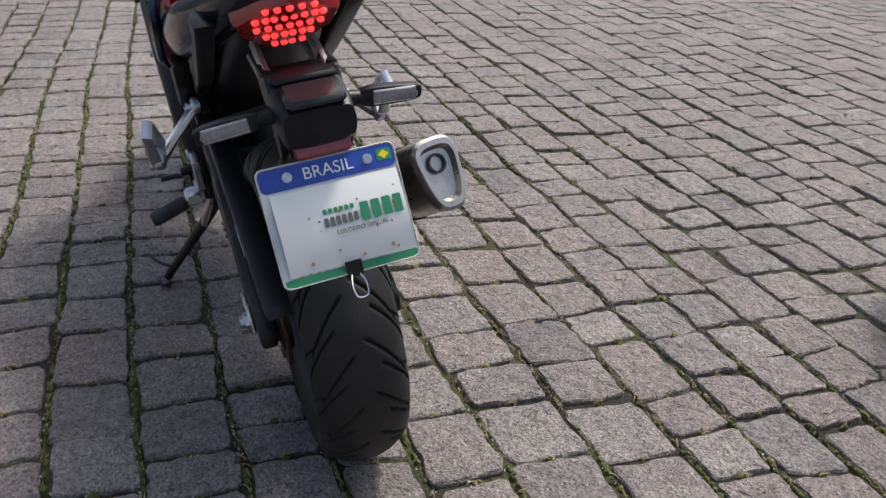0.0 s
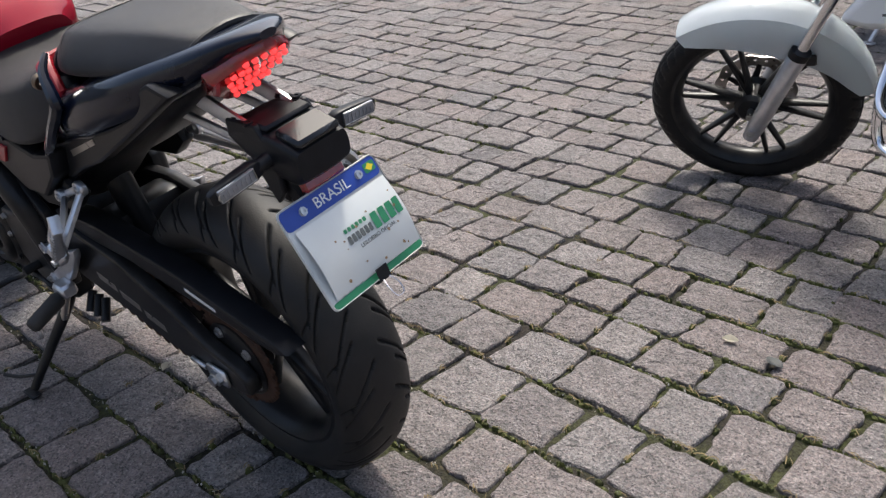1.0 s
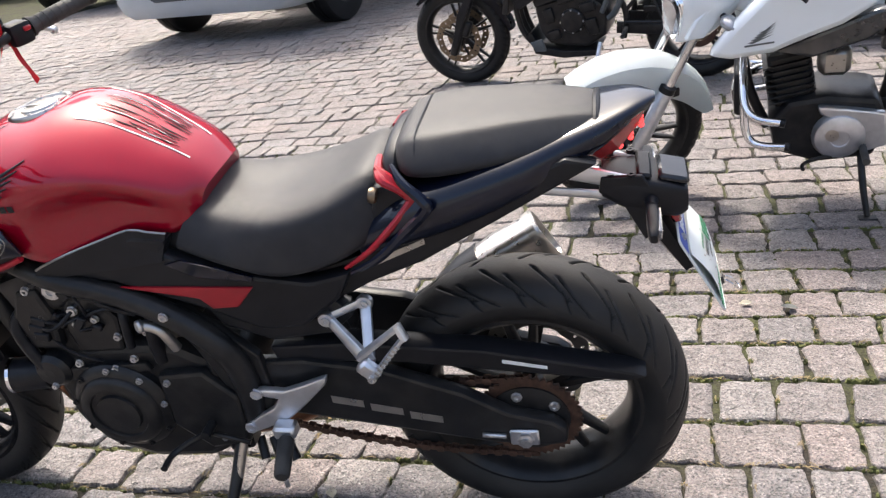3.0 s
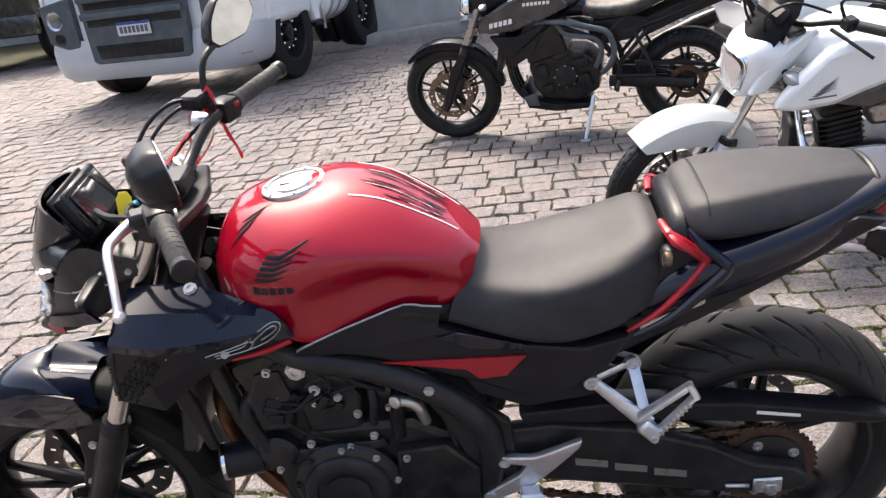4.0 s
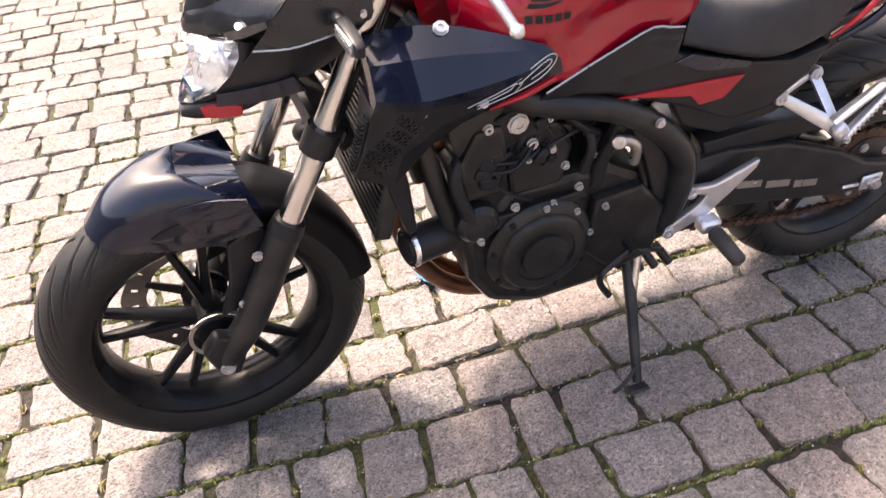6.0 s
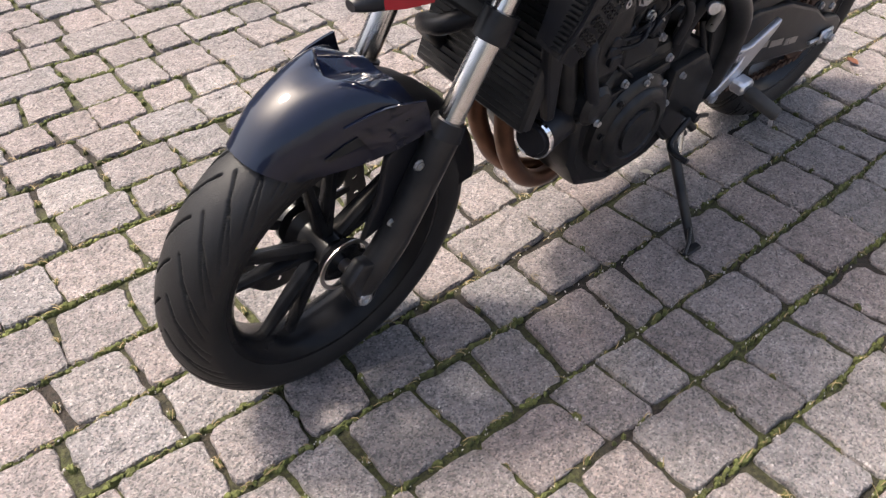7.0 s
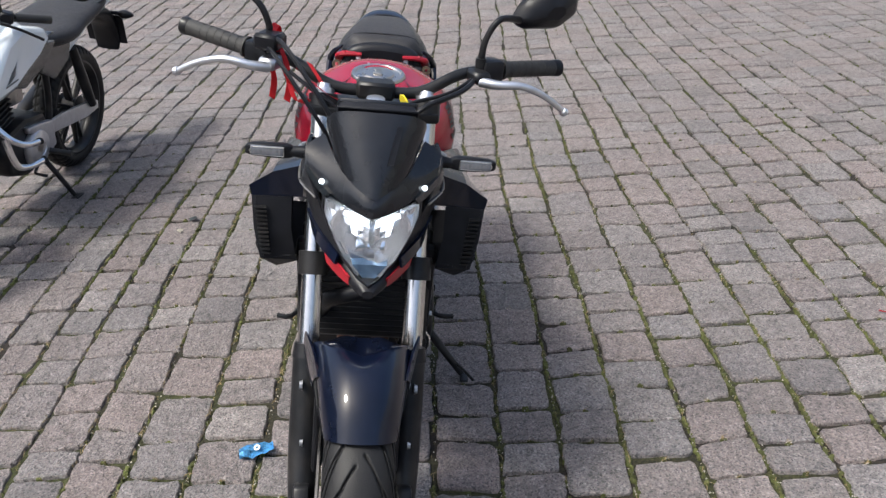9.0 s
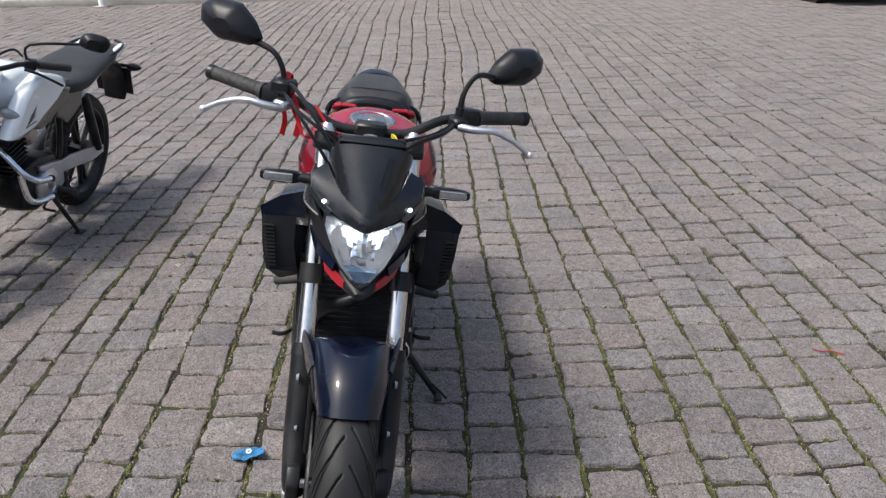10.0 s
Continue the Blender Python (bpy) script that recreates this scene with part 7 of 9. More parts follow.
# ---- the white motorcycle ----
def white_motorcycle():
    bike = thing("motorcycle", "white street motorcycle with chrome crash bars on its side stand", "motorcycle", pose(-1.45, -1.678, 0, -11, 0, -4), "parked motorcycles")
    af, ar = (1.315, 0, 0.303), (0.0, 0, 0.303)
    fw = cast_wheel(bike, "front_wheel", af, 0.305, 0.090, 0.236, tread_block, 6, M_MATTE, None, 0.42, 300, 30, 0.13, "black cast front wheel", 0.016, 0.05)
    brake_disc(fw, af, 0.120, 0.085, -0.055, M_STEEL, carrier=M_MATTE)
    cast_wheel(bike, "rear_wheel", ar, 0.307, 0.105, 0.232, tread_block, 6, M_MATTE, None, 0.42, 300, 30, 0.13, "black cast rear wheel", 0.016, 0.06)
    for s in (1, -1):
        fork_leg(bike, (1.318, 0.225), (0.985, 0.905), s * 0.085, 0.027, 0.0165, 0.42, M_ALU, M_CHROME, "silver fork leg")
        bolt(bike, (1.312, s * 0.112, 0.262), 0.011, (0, s, 0))
        bolt(bike, (1.165, s * 0.098, 0.50), 0.008, (0, s, 0))
    part("axle", tube([(1.315, -0.09, 0.30), (1.315, 0.09, 0.30)], 0.011, 10), M_STEEL, bike)
    mg = mudguard(bike, af, 0.340, 0.074, 55, 172, 0.125, M_WHITE, "glossy white front mudguard")
    for s in (1, -1):
        part("mudguard_clamp", box((1.165, s * 0.088, 0.50), (0.07, 0.012, 0.035), None, 0.004), M_MATTE, mg)
    # headlight cowl and screen
    cowl = part("headlight_cowl", body([
        [(1.135, 0, 0.700), (1.133, 0.03, 0.705), (1.13, 0.05, 0.70), (1.128, 0.04, 0.675), (1.125, 0, 0.665)],
        [(1.115, 0, 0.855), (1.110, 0.075, 0.850), (1.095, 0.105, 0.79), (1.095, 0.075, 0.69), (1.09, 0, 0.665)],
        [(1.05, 0, 0.895), (1.04, 0.085, 0.890), (1.02, 0.125, 0.82), (1.03, 0.095, 0.71), (1.04, 0, 0.69)],
        [(0.97, 0, 0.90), (0.96, 0.08, 0.895), (0.94, 0.115, 0.84), (0.96, 0.09, 0.76), (0.98, 0, 0.74)],
    ], 5, 4), M_WHITE, bike, "white headlight cowl", sharp=40)
    part("reflector", body([[(1.142, 0, 0.845), (1.136, 0.055, 0.842), (1.126, 0.072, 0.80), (1.132, 0.045, 0.70), (1.137, 0, 0.685)], [(1.120, 0, 0.85), (1.112, 0.06, 0.846), (1.105, 0.08, 0.80), (1.112, 0.05, 0.69), (1.115, 0, 0.68)]], 2, 4), M_REFLECT, cowl, "bright headlight")
    part("lens", body([[(1.155, 0, 0.84), (1.148, 0.05, 0.836), (1.138, 0.068, 0.80), (1.145, 0.042, 0.71), (1.150, 0, 0.695)], [(1.139, 0, 0.852), (1.132, 0.062, 0.848), (1.122, 0.080, 0.80), (1.128, 0.05, 0.69), (1.132, 0, 0.675)]], 2, 4), M_LENS, cowl)
    scr = [[Vector((x - 0.05 * (q / 3) ** 2, w * q / 3, z)) for q in range(-3, 4)] for x, z, w in ((1.118, 0.848, 0.095), (1.065, 0.905, 0.100), (1.0, 0.970, 0.088), (0.965, 1.005, 0.055))]
    bm = skin(bmesh.new(), [cat(r, 2) for r in scr], False)
    bmesh.ops.solidify(bm, geom=bm.faces[:], thickness=0.004)
    part("screen", bm, M_BLACK, cowl, "black plastic screen")
    for s in (1, -1):
        part("cowl_side", slab([(1.125, 0.720), (1.085, 0.790), (0.985, 0.885), (0.90, 0.925), (0.875, 0.905), (0.96, 0.820), (1.06, 0.715)], s * 0.095, s * 0.122, 0.008), M_WHITE, cowl)
    for s in (1, -1):
        lamp_signal(bike, (1.00, 0.14, 0.785), s)
        sh = part("tank_shroud", slab([(1.005, 0.655), (0.93, 0.755), (0.84, 0.850), (0.72, 0.890), (0.55, 0.850), (0.50, 0.80), (0.60, 0.735), (0.72, 0.690), (0.80, 0.655), (0.93, 0.640)], s * 0.125, s * 0.198, 0.024), M_WHITE, bike, "white tank shroud with a dark wing mark", sharp=50)
        wing_marks(sh, 0.88, 0.70, 0.1985, s, 0.085, M_GREYINK)
        part("shroud_lower", slab([(0.80, 0.650), (0.66, 0.705), (0.50, 0.77), (0.40, 0.76), (0.52, 0.67), (0.68, 0.62)], s * 0.11, s * 0.165, 0.012), M_GREYDARK, bike)
        part("side_cover", slab([(0.46, 0.76), (0.36, 0.78), (0.18, 0.74), (0.22, 0.62), (0.36, 0.56), (0.48, 0.62)], s * 0.09, s * 0.125, 0.012), M_GREYDARK, bike, "dark side cover")
        part("tail_cover", slab([(0.18, 0.745), (0.0, 0.79), (-0.30, 0.845), (-0.38, 0.84), (-0.28, 0.79), (0.0, 0.715), (0.20, 0.64)], s * 0.085, s * 0.115, 0.012), M_WHITE, bike)
        part("shock_absorber", tube([(0.02, s * 0.12, 0.34), (0.10, s * 0.118, 0.50), (0.17, s * 0.115, 0.66)], [0.022, 0.026, 0.020], 12), M_MATTE, bike)
        part("grab_rail", tube([(-0.05, s * 0.11, 0.80), (-0.20, s * 0.128, 0.825), (-0.32, s * 0.10, 0.838), (-0.36, s * 0.04, 0.842)], 0.008, 10, 4), M_MATTE, bike)
        lamp_signal(bike, (-0.40, 0.10, 0.70), s, M_BLACK)
        part("swingarm", bar((0.46, s * 0.085, 0.33), (-0.03, s * 0.085, 0.305), 0.045, 0.04, 0.025, 0.025), M_MATTE, bike)
        part("footrest", tube([(0.50, s * 0.12, 0.275), (0.50, s * 0.24, 0.275)], 0.013, 10), M_GRIP, bike)
    part("chain_cover", slab([(0.50, 0.385), (0.30, 0.385), (0.06, 0.36), (-0.06, 0.335), (-0.06, 0.295), (0.06, 0.285), (0.40, 0.32), (0.50, 0.335)], 0.10, 0.116, 0.006), M_ALU, bike, "silver chain cover")
    part("fuel_tank", body([oval(0.92, 0.06, 0.85, 0.75), oval(0.84, 0.13, 0.905, 0.73), oval(0.72, 0.145, 0.915, 0.71), oval(0.58, 0.125, 0.88, 0.71), oval(0.46, 0.09, 0.81, 0.72)], 5, 4), M_WHITE, bike, "white fuel tank", sharp=60)
    part("seat", body([oval(0.50, 0.085, 0.805, 0.74), oval(0.38, 0.140, 0.785, 0.70), oval(0.22, 0.165, 0.785, 0.69), oval(0.08, 0.155, 0.808, 0.72), oval(-0.12, 0.138, 0.832, 0.75), oval(-0.28, 0.095, 0.835, 0.785), oval(-0.34, 0.05, 0.825, 0.80)], 5, 4), M_SEAT, bike, "long black vinyl seat", sharp=60)
    part("tail_light", body([oval(-0.33, 0.06, 0.83, 0.77), oval(-0.38, 0.055, 0.82, 0.775), oval(-0.40, 0.03, 0.81, 0.785)], 3, 3), M_REDLENS, bike)
    part("rear_mudguard", body([oval(0.02, 0.055, 0.68, 0.66), oval(-0.20, 0.06, 0.74, 0.70), oval(-0.38, 0.065, 0.73, 0.64), oval(-0.46, 0.07, 0.60, 0.52), oval(-0.47, 0.06, 0.50, 0.48)], 4, 3), M_BLACK, bike, "black rear mudguard")
    part("number_plate", box((-0.455, 0, 0.60), (0.004, 0.20, 0.16), Matrix.Rotation(radians(20), 3, "Y"), 0.001), M_PLATE, bike)
    part("plate_backing", box((-0.449, 0, 0.602), (0.004, 0.21, 0.17), Matrix.Rotation(radians(20), 3, "Y"), 0.001), M_BLACK, bike)
    # engine, exhaust, crash bars
    e = part("engine", slab([(0.80, 0.36), (0.78, 0.25), (0.64, 0.20), (0.46, 0.22), (0.42, 0.34), (0.46, 0.44), (0.62, 0.46), (0.74, 0.44)], -0.11, 0.11, 0.02), M_ENGINE, bike, "black single-cylinder engine with a silver cover")
    part("cylinder", box((0.73, 0, 0.50), (0.13, 0.14, 0.20), Matrix.Rotation(radians(12), 3, "Y"), 0.012), M_ENGINE, e)
    for k in range(7):
        part("cooling_fin", box((0.725 + 0.004 * k, 0, 0.435 + 0.022 * k), (0.155, 0.165, 0.005), Matrix.Rotation(radians(12), 3, "Y"), 0.001), M_ENGINE, e)
    cv = part("generator_cover", lathe([(0.085, 0.105), (0.088, 0.12), (0.078, 0.140), (0.055, 0.150), (0.03, 0.152), (0.028, 0.147), (0.003, 0.147)], (0.575, 0, 0.315), seg=36), M_ALU, e, "polished silver generator cover")
    part("cover_plug", lathe([(0.022, 0.148), (0.022, 0.154), (0.004, 0.155)], (0.60, 0, 0.33), seg=14), M_STEEL, cv)
    part("case_cover", slab([(0.56, 0.42), (0.44, 0.40), (0.42, 0.28), (0.50, 0.25), (0.53, 0.36), (0.64, 0.40), (0.65, 0.43)], 0.105, 0.135, 0.008), M_ALU, e)
    part("carburettor", box((0.60, 0.03, 0.56), (0.10, 0.10, 0.10), None, 0.02), M_FORK, e)
    part("exhaust_pipe", tube([(0.80, -0.02, 0.52), (0.90, -0.06, 0.46), (0.88, -0.11, 0.30), (0.70, -0.14, 0.20), (0.40, -0.15, 0.21), (0.15, -0.17, 0.27)], 0.018, 12, 5), M_CHROME, bike)
    part("muffler", tube([(0.22, -0.17, 0.26), (0.12, -0.175, 0.285), (-0.28, -0.19, 0.40), (-0.32, -0.19, 0.41)], [0.022, 0.042, 0.046, 0.03], 18), M_MATTE, bike)
    part("frame_tube", tube([(0.98, 0, 0.86), (0.90, 0, 0.62), (0.86, 0, 0.44), (0.80, 0, 0.30)], 0.018, 12, 4), M_MATTE, bike)
    for s in (1, -1):
        part("frame_tube", tube([(0.97, s * 0.03, 0.84), (0.70, s * 0.09, 0.70), (0.45, s * 0.10, 0.66), (0.40, s * 0.10, 0.46), (0.44, s * 0.09, 0.26)], 0.015, 10, 4), M_MATTE, bike)
        part("crash_bar", tube([(0.885, s * 0.03, 0.600), (0.888, s * 0.10, 0.550), (0.882, s * 0.18, 0.475), (0.845, s * 0.225, 0.442), (0.77, s * 0.24, 0.432)], 0.0135, 12, 5), M_CHROME, bike, "chrome crash bar")
        part("crash_bar", tube([(0.885, s * 0.165, 0.470), (0.880, s * 0.185, 0.390), (0.862, s * 0.20, 0.348), (0.82, s * 0.225, 0.338), (0.751, s * 0.24, 0.341)], 0.0135, 12, 5), M_CHROME, bike, "chrome crash bar")
        part("bar_plug", tube([(0.753, s * 0.2395, 0.341), (0.738, s * 0.2425, 0.3415)], 0.0145, 12), M_BLACK, bike)
        part("bar_plug", tube([(0.772, s * 0.2395, 0.432), (0.757, s * 0.2425, 0.430)], 0.0145, 12), M_BLACK, bike)
    part("radiator_screen", box((0.90, 0, 0.46), (0.03, 0.16, 0.16), None, 0.01), M_BLACK, bike)
    bars(bike, (0.935, 0.935), 0.035, 0.36, 0.18, (0.80, 0.43, 1.12))
    part("upper_yoke", box((0.96, 0, 0.915), (0.07, 0.22, 0.025), None, 0.006), M_MATTE, bike)
    part("instrument_panel", box((0.985, 0, 0.955), (0.06, 0.14, 0.06), Matrix.Rotation(radians(35), 3, "Y"), 0.012), M_BLACK, bike)
    for pts in ([(0.90, 0.18, 1.01), (1.02, 0.14, 1.06), (1.06, 0.06, 0.98), (1.02, 0.03, 0.86)], [(0.90, -0.18, 1.01), (1.03, -0.12, 1.07), (1.07, -0.05, 0.97), (1.02, -0.03, 0.86)], [(0.90, -0.2, 1.01), (1.00, -0.16, 1.09), (1.05, -0.08, 1.0), (1.0, -0.05, 0.86)]):
        part("cable", tube(pts, 0.005, 8, 6), M_BLACK, bike)
    st = part("side_stand", tube([(0.50, 0.09, 0.25), (0.49, 0.17, 0.14), (0.475, 0.225, 0.053)], [0.013, 0.012, 0.010], 10, 3), M_MATTE, bike, "black side stand")
    part("stand_foot", box((0.474, 0.236, 0.0510), (0.06, 0.04, 0.008), Matrix.Rotation(radians(11), 3, "X"), 0.003), M_MATTE, st)
    turn_front(bike, Vector((0.955, 0, 0.90)), Vector((-0.333, 0, 0.68)).normalized(), 25.0, {"front_wheel", "fork_slider", "axle", "front_mudguard", "headlight_cowl", "handlebar", "mirror_stem", "upper_yoke", "instrument_panel", "cable"})
    part("gear_lever", tube([(0.56, 0.13, 0.25), (0.66, 0.15, 0.235), (0.69, 0.19, 0.24), (0.69, 0.22, 0.24)], 0.007, 8, 3), M_MATTE, bike)
    return bike


# ---- the dark touring motorcycle ----
def touring_motorcycle():
    bike = thing("motorcycle", "black adventure touring motorcycle with beak and luggage rack", "motorcycle", pose(-0.525, -3.75, 0, -9, 0, -10.5), "parked motorcycles")
    af, ar = (1.50, 0, 0.325), (0.0, 0, 0.312)
    fw = cast_wheel(bike, "front_wheel", af, 0.325, 0.105, 0.246, tread_block, 5, M_MATTE, None, 0.40, 240, 24, 0.12, "black cast front wheel", 0.018, 0.05)
    for y in (-0.075, 0.075):
        brake_disc(fw, af, 0.152, 0.110, y, M_BRONZE, carrier=M_MATTE)
    rw = cast_wheel(bike, "rear_wheel", ar, 0.314, 0.150, 0.222, tread_block, 5, M_MATTE, None, 0.38, 240, 24, 0.12, "black cast rear wheel", 0.022, 0.06)
    brake_disc(rw, ar, 0.125, 0.09, -0.08, M_BRONZE, carrier=M_MATTE)
    part("sprocket", lathe([(0.07, 0.078), (0.105, 0.078), (0.105, 0.084), (0.07, 0.084)], (0, 0, 0.312), seg=40, closed=True), M_CHAIN, rw)
    for s in (1, -1):
        fork_leg(bike, (1.54, 0.24), (1.18, 0.98), s * 0.105, 0.030, 0.024, 0.55, M_MATTE, M_FORK)
        part("brake_caliper", box((1.42, s * 0.10, 0.40), (0.05, 0.05, 0.11), Matrix.Rotation(radians(-26), 3, "Y"), 0.012), M_MATTE, bike)
        part("fork_guard", slab([(1.53, 0.30), (1.46, 0.50), (1.38, 0.62), (1.34, 0.60), (1.44, 0.42), (1.50, 0.28)], s * 0.125, s * 0.137, 0.004), M_BLACK, bike)
    mudguard(bike, af, 0.362, 0.068, 42, 175, 0.06, M_NAVY, "black front mudguard")
    part("front_beak", body([oval(1.34, 0.02, 0.75, 0.735), oval(1.24, 0.06, 0.82, 0.74), oval(1.14, 0.11, 0.90, 0.75), oval(1.02, 0.13, 0.95, 0.76)], 4, 3), M_NAVY, bike, "dark pointed front beak")
    cowl = part("headlight_cowl", body([oval(1.31, 0.07, 0.96, 0.84), oval(1.24, 0.13, 1.01, 0.83), oval(1.14, 0.14, 1.02, 0.84), oval(1.05, 0.12, 1.00, 0.86)], 4, 3), M_BLACK, bike)
    for s in (1, -1):
        hl = part("headlight", lathe([(0.060, -0.03), (0.062, 0.0), (0.054, 0.012), (0.03, 0.020), (0.003, 0.022)], (1.315, s * 0.072, 0.905), (1, s * 0.15, 0.1), 24), M_REFLECT, cowl, "round headlight")
        part("lens", lathe([(0.062, 0.0), (0.060, 0.022), (0.03, 0.032), (0.003, 0.034)], (1.315, s * 0.072, 0.905), (1, s * 0.15, 0.1), 24), M_LENS, cowl)
        lamp_signal(bike, (1.17, 0.17, 0.91), s)
        panel = part("side_fairing", slab([(1.235, 0.755), (1.20, 0.84), (1.02, 0.93), (0.85, 0.97), (0.70, 0.93), (0.66, 0.86), (0.80, 0.80), (0.99, 0.745), (1.15, 0.735)], s * 0.13, s * 0.185, 0.016), M_GREYDARK, bike, "dark blue-black side fairing with pale lettering bars")
        for k in range(5):
            x = 1.15 - 0.030 * k
            part("letter_bar", slab([(x, 0.775 + 0.004 * k), (x - 0.022, 0.778 + 0.004 * k), (x - 0.026, 0.808 + 0.004 * k), (x - 0.004, 0.805 + 0.004 * k)], s * 0.1855, s * 0.1865, 0), M_WHITEINK, panel)
        for k in range(7):
            x = 0.93 - 0.024 * k
            part("letter_bar", slab([(x, 0.890), (x - 0.017, 0.890), (x - 0.019, 0.910), (x - 0.002, 0.910)], s * 0.1855, s * 0.1865, 0), M_WHITEINK, bike)
        part("radiator_cowl", slab([(1.16, 0.72), (1.06, 0.56), (1.03, 0.52), (0.90, 0.59), (0.87, 0.66), (0.72, 0.83), (0.64, 0.865), (0.80, 0.775), (1.0, 0.705)], s * 0.13, s * 0.175, 0.006), M_BLACK, bike, "black radiator cowl")
        part("engine_guard", tube([(0.90, s * 0.13, 0.77), (0.714, s * 0.175, 0.772), (0.54, s * 0.18, 0.725), (0.44, s * 0.18, 0.683), (0.411, s * 0.18, 0.568), (0.445, s * 0.17, 0.48), (0.493, s * 0.15, 0.433)], 0.018, 12, 5), M_SLATE, bike, "tubular engine guard")
        part("engine_guard", tube([(0.76, s * 0.14, 0.78), (0.70, s * 0.17, 0.70), (0.60, s * 0.175, 0.675), (0.52, s * 0.175, 0.655), (0.485, s * 0.17, 0.58), (0.53, s * 0.15, 0.47)], 0.015, 12, 5), M_SLATE, bike)
        part("frame_rail", tube([(1.10, s * 0.06, 0.90), (0.80, s * 0.13, 0.76), (0.50, s * 0.13, 0.62), (0.40, s * 0.12, 0.46), (0.42, s * 0.11, 0.30)], 0.018, 10, 4), M_MATTE, bike)
        part("frame_brace", tube([(0.50, s * 0.125, 0.62), (0.36, s * 0.12, 0.74), (0.28, s * 0.11, 0.78)], 0.013, 10), M_MATTE, bike)
        part("frame_brace", tube([(0.40, s * 0.12, 0.46), (0.22, s * 0.115, 0.66), (0.05, s * 0.105, 0.77)], 0.012, 10), M_MATTE, bike)
        part("side_cover", slab([(0.56, 0.74), (0.30, 0.76), (0.20, 0.72), (0.30, 0.62), (0.46, 0.60), (0.56, 0.66)], s * 0.100, s * 0.130, 0.010), M_BLACK, bike, "black side cover under the seat")
        part("subframe", tube([(0.50, s * 0.12, 0.64), (0.20, s * 0.12, 0.70), (-0.10, s * 0.11, 0.80), (-0.34, s * 0.09, 0.86)], 0.012, 10, 4), M_MATTE, bike)
        part("peg_hanger", tube([(0.30, s * 0.12, 0.68), (0.22, s * 0.15, 0.50), (0.18, s * 0.17, 0.40), (0.40, s * 0.14, 0.40)], 0.010, 8), M_MATTE, bike)
        part("luggage_rail", tube([(0.02, s * 0.13, 0.86), (-0.15, s * 0.16, 0.90), (-0.38, s * 0.15, 0.93), (-0.45, s * 0.08, 0.935)], 0.011, 10, 4), M_MATTE, bike, "black luggage rail")
        part("tail_panel", slab([(0.26, 0.72), (0.05, 0.80), (-0.28, 0.88), (-0.42, 0.90), (-0.30, 0.82), (0.02, 0.71), (0.24, 0.62)], s * 0.085, s * 0.118, 0.010), M_BLACK, bike)
        part("swingarm", bar((0.46, s * 0.10, 0.36), (-0.04, s * 0.115, 0.312), 0.07, 0.05, 0.03, 0.03), M_MATTE, bike)
        lamp_signal(bike, (-0.40, 0.12, 0.78), s)
        part("footrest", tube([(0.40, s * 0.13, 0.36), (0.40, s * 0.25, 0.35)], 0.013, 10), M_GRIP, bike)
    part("fuel_tank", body([oval(1.04, 0.10, 0.95, 0.80), oval(0.92, 0.155, 1.01, 0.79), oval(0.78, 0.160, 1.00, 0.77), oval(0.66, 0.13, 0.94, 0.76), oval(0.57, 0.10, 0.87, 0.76)], 5, 4), M_NAVY, bike, "glossy black fuel tank", sharp=60)
    part("seat", body([oval(0.64, 0.09, 0.875, 0.78), oval(0.50, 0.13, 0.845, 0.74), oval(0.32, 0.155, 0.855, 0.74), oval(0.20, 0.145, 0.895, 0.78), oval(0.10, 0.14, 0.935, 0.82), oval(-0.10, 0.13, 0.945, 0.86), oval(-0.22, 0.10, 0.94, 0.88)], 5, 4), M_SEAT_DUSTY, bike, "pale dusty two-step touring seat", sharp=60)
    part("luggage_rack", slab([(-0.18, -0.12), (-0.18, 0.12), (-0.40, 0.10), (-0.47, 0.05), (-0.47, -0.05), (-0.40, -0.10)], 0.955, 0.970, 0.004, plane="xy"), M_MATTE, bike, "black rear luggage rack")
    part("rear_mudguard", bar((-0.28, 0, 0.84), (-0.46, 0, 0.60), 0.06, 0.03, 0.14, 0.10), M_BLACK, bike)
    part("tail_light", box((-0.43, 0, 0.865), (0.04, 0.10, 0.04), None, 0.01), M_REDLENS, bike)
    e = part("engine", slab([(0.95, 0.50), (0.93, 0.36), (0.88, 0.28), (0.64, 0.25), (0.52, 0.32), (0.50, 0.48), (0.60, 0.56), (0.90, 0.58)], -0.12, 0.12, 0.02), M_ENGINE, bike, "black triple-cylinder engine")
    part("cylinder_block", box((0.84, 0, 0.64), (0.26, 0.30, 0.20), Matrix.Rotation(radians(15), 3, "Y"), 0.015), M_ENGINE, e)
    part("clutch_cover", lathe([(0.075, 0.115), (0.075, 0.135), (0.065, 0.146), (0.03, 0.150), (0.003, 0.150)], (0.72, 0, 0.42), seg=32), M_ENGINE, e)
    for x, z, w, h in ((0.86, 0.46, 0.06, 0.09), (0.62, 0.50, 0.09, 0.06), (0.60, 0.38, 0.07, 0.10), (0.84, 0.34, 0.08, 0.06), (0.74, 0.56, 0.12, 0.05)):
        part("case_cover", box((x, 0.125, z), (w, 0.035, h), Matrix.Rotation(radians(12), 3, "Y"), 0.010, seg=2), M_ENGINE, e)
    for k in range(8):
        a = 2 * math.pi * k / 8
        bolt(e, (0.72 + 0.068 * math.cos(a), 0.140, 0.42 + 0.068 * math.sin(a)), 0.005)
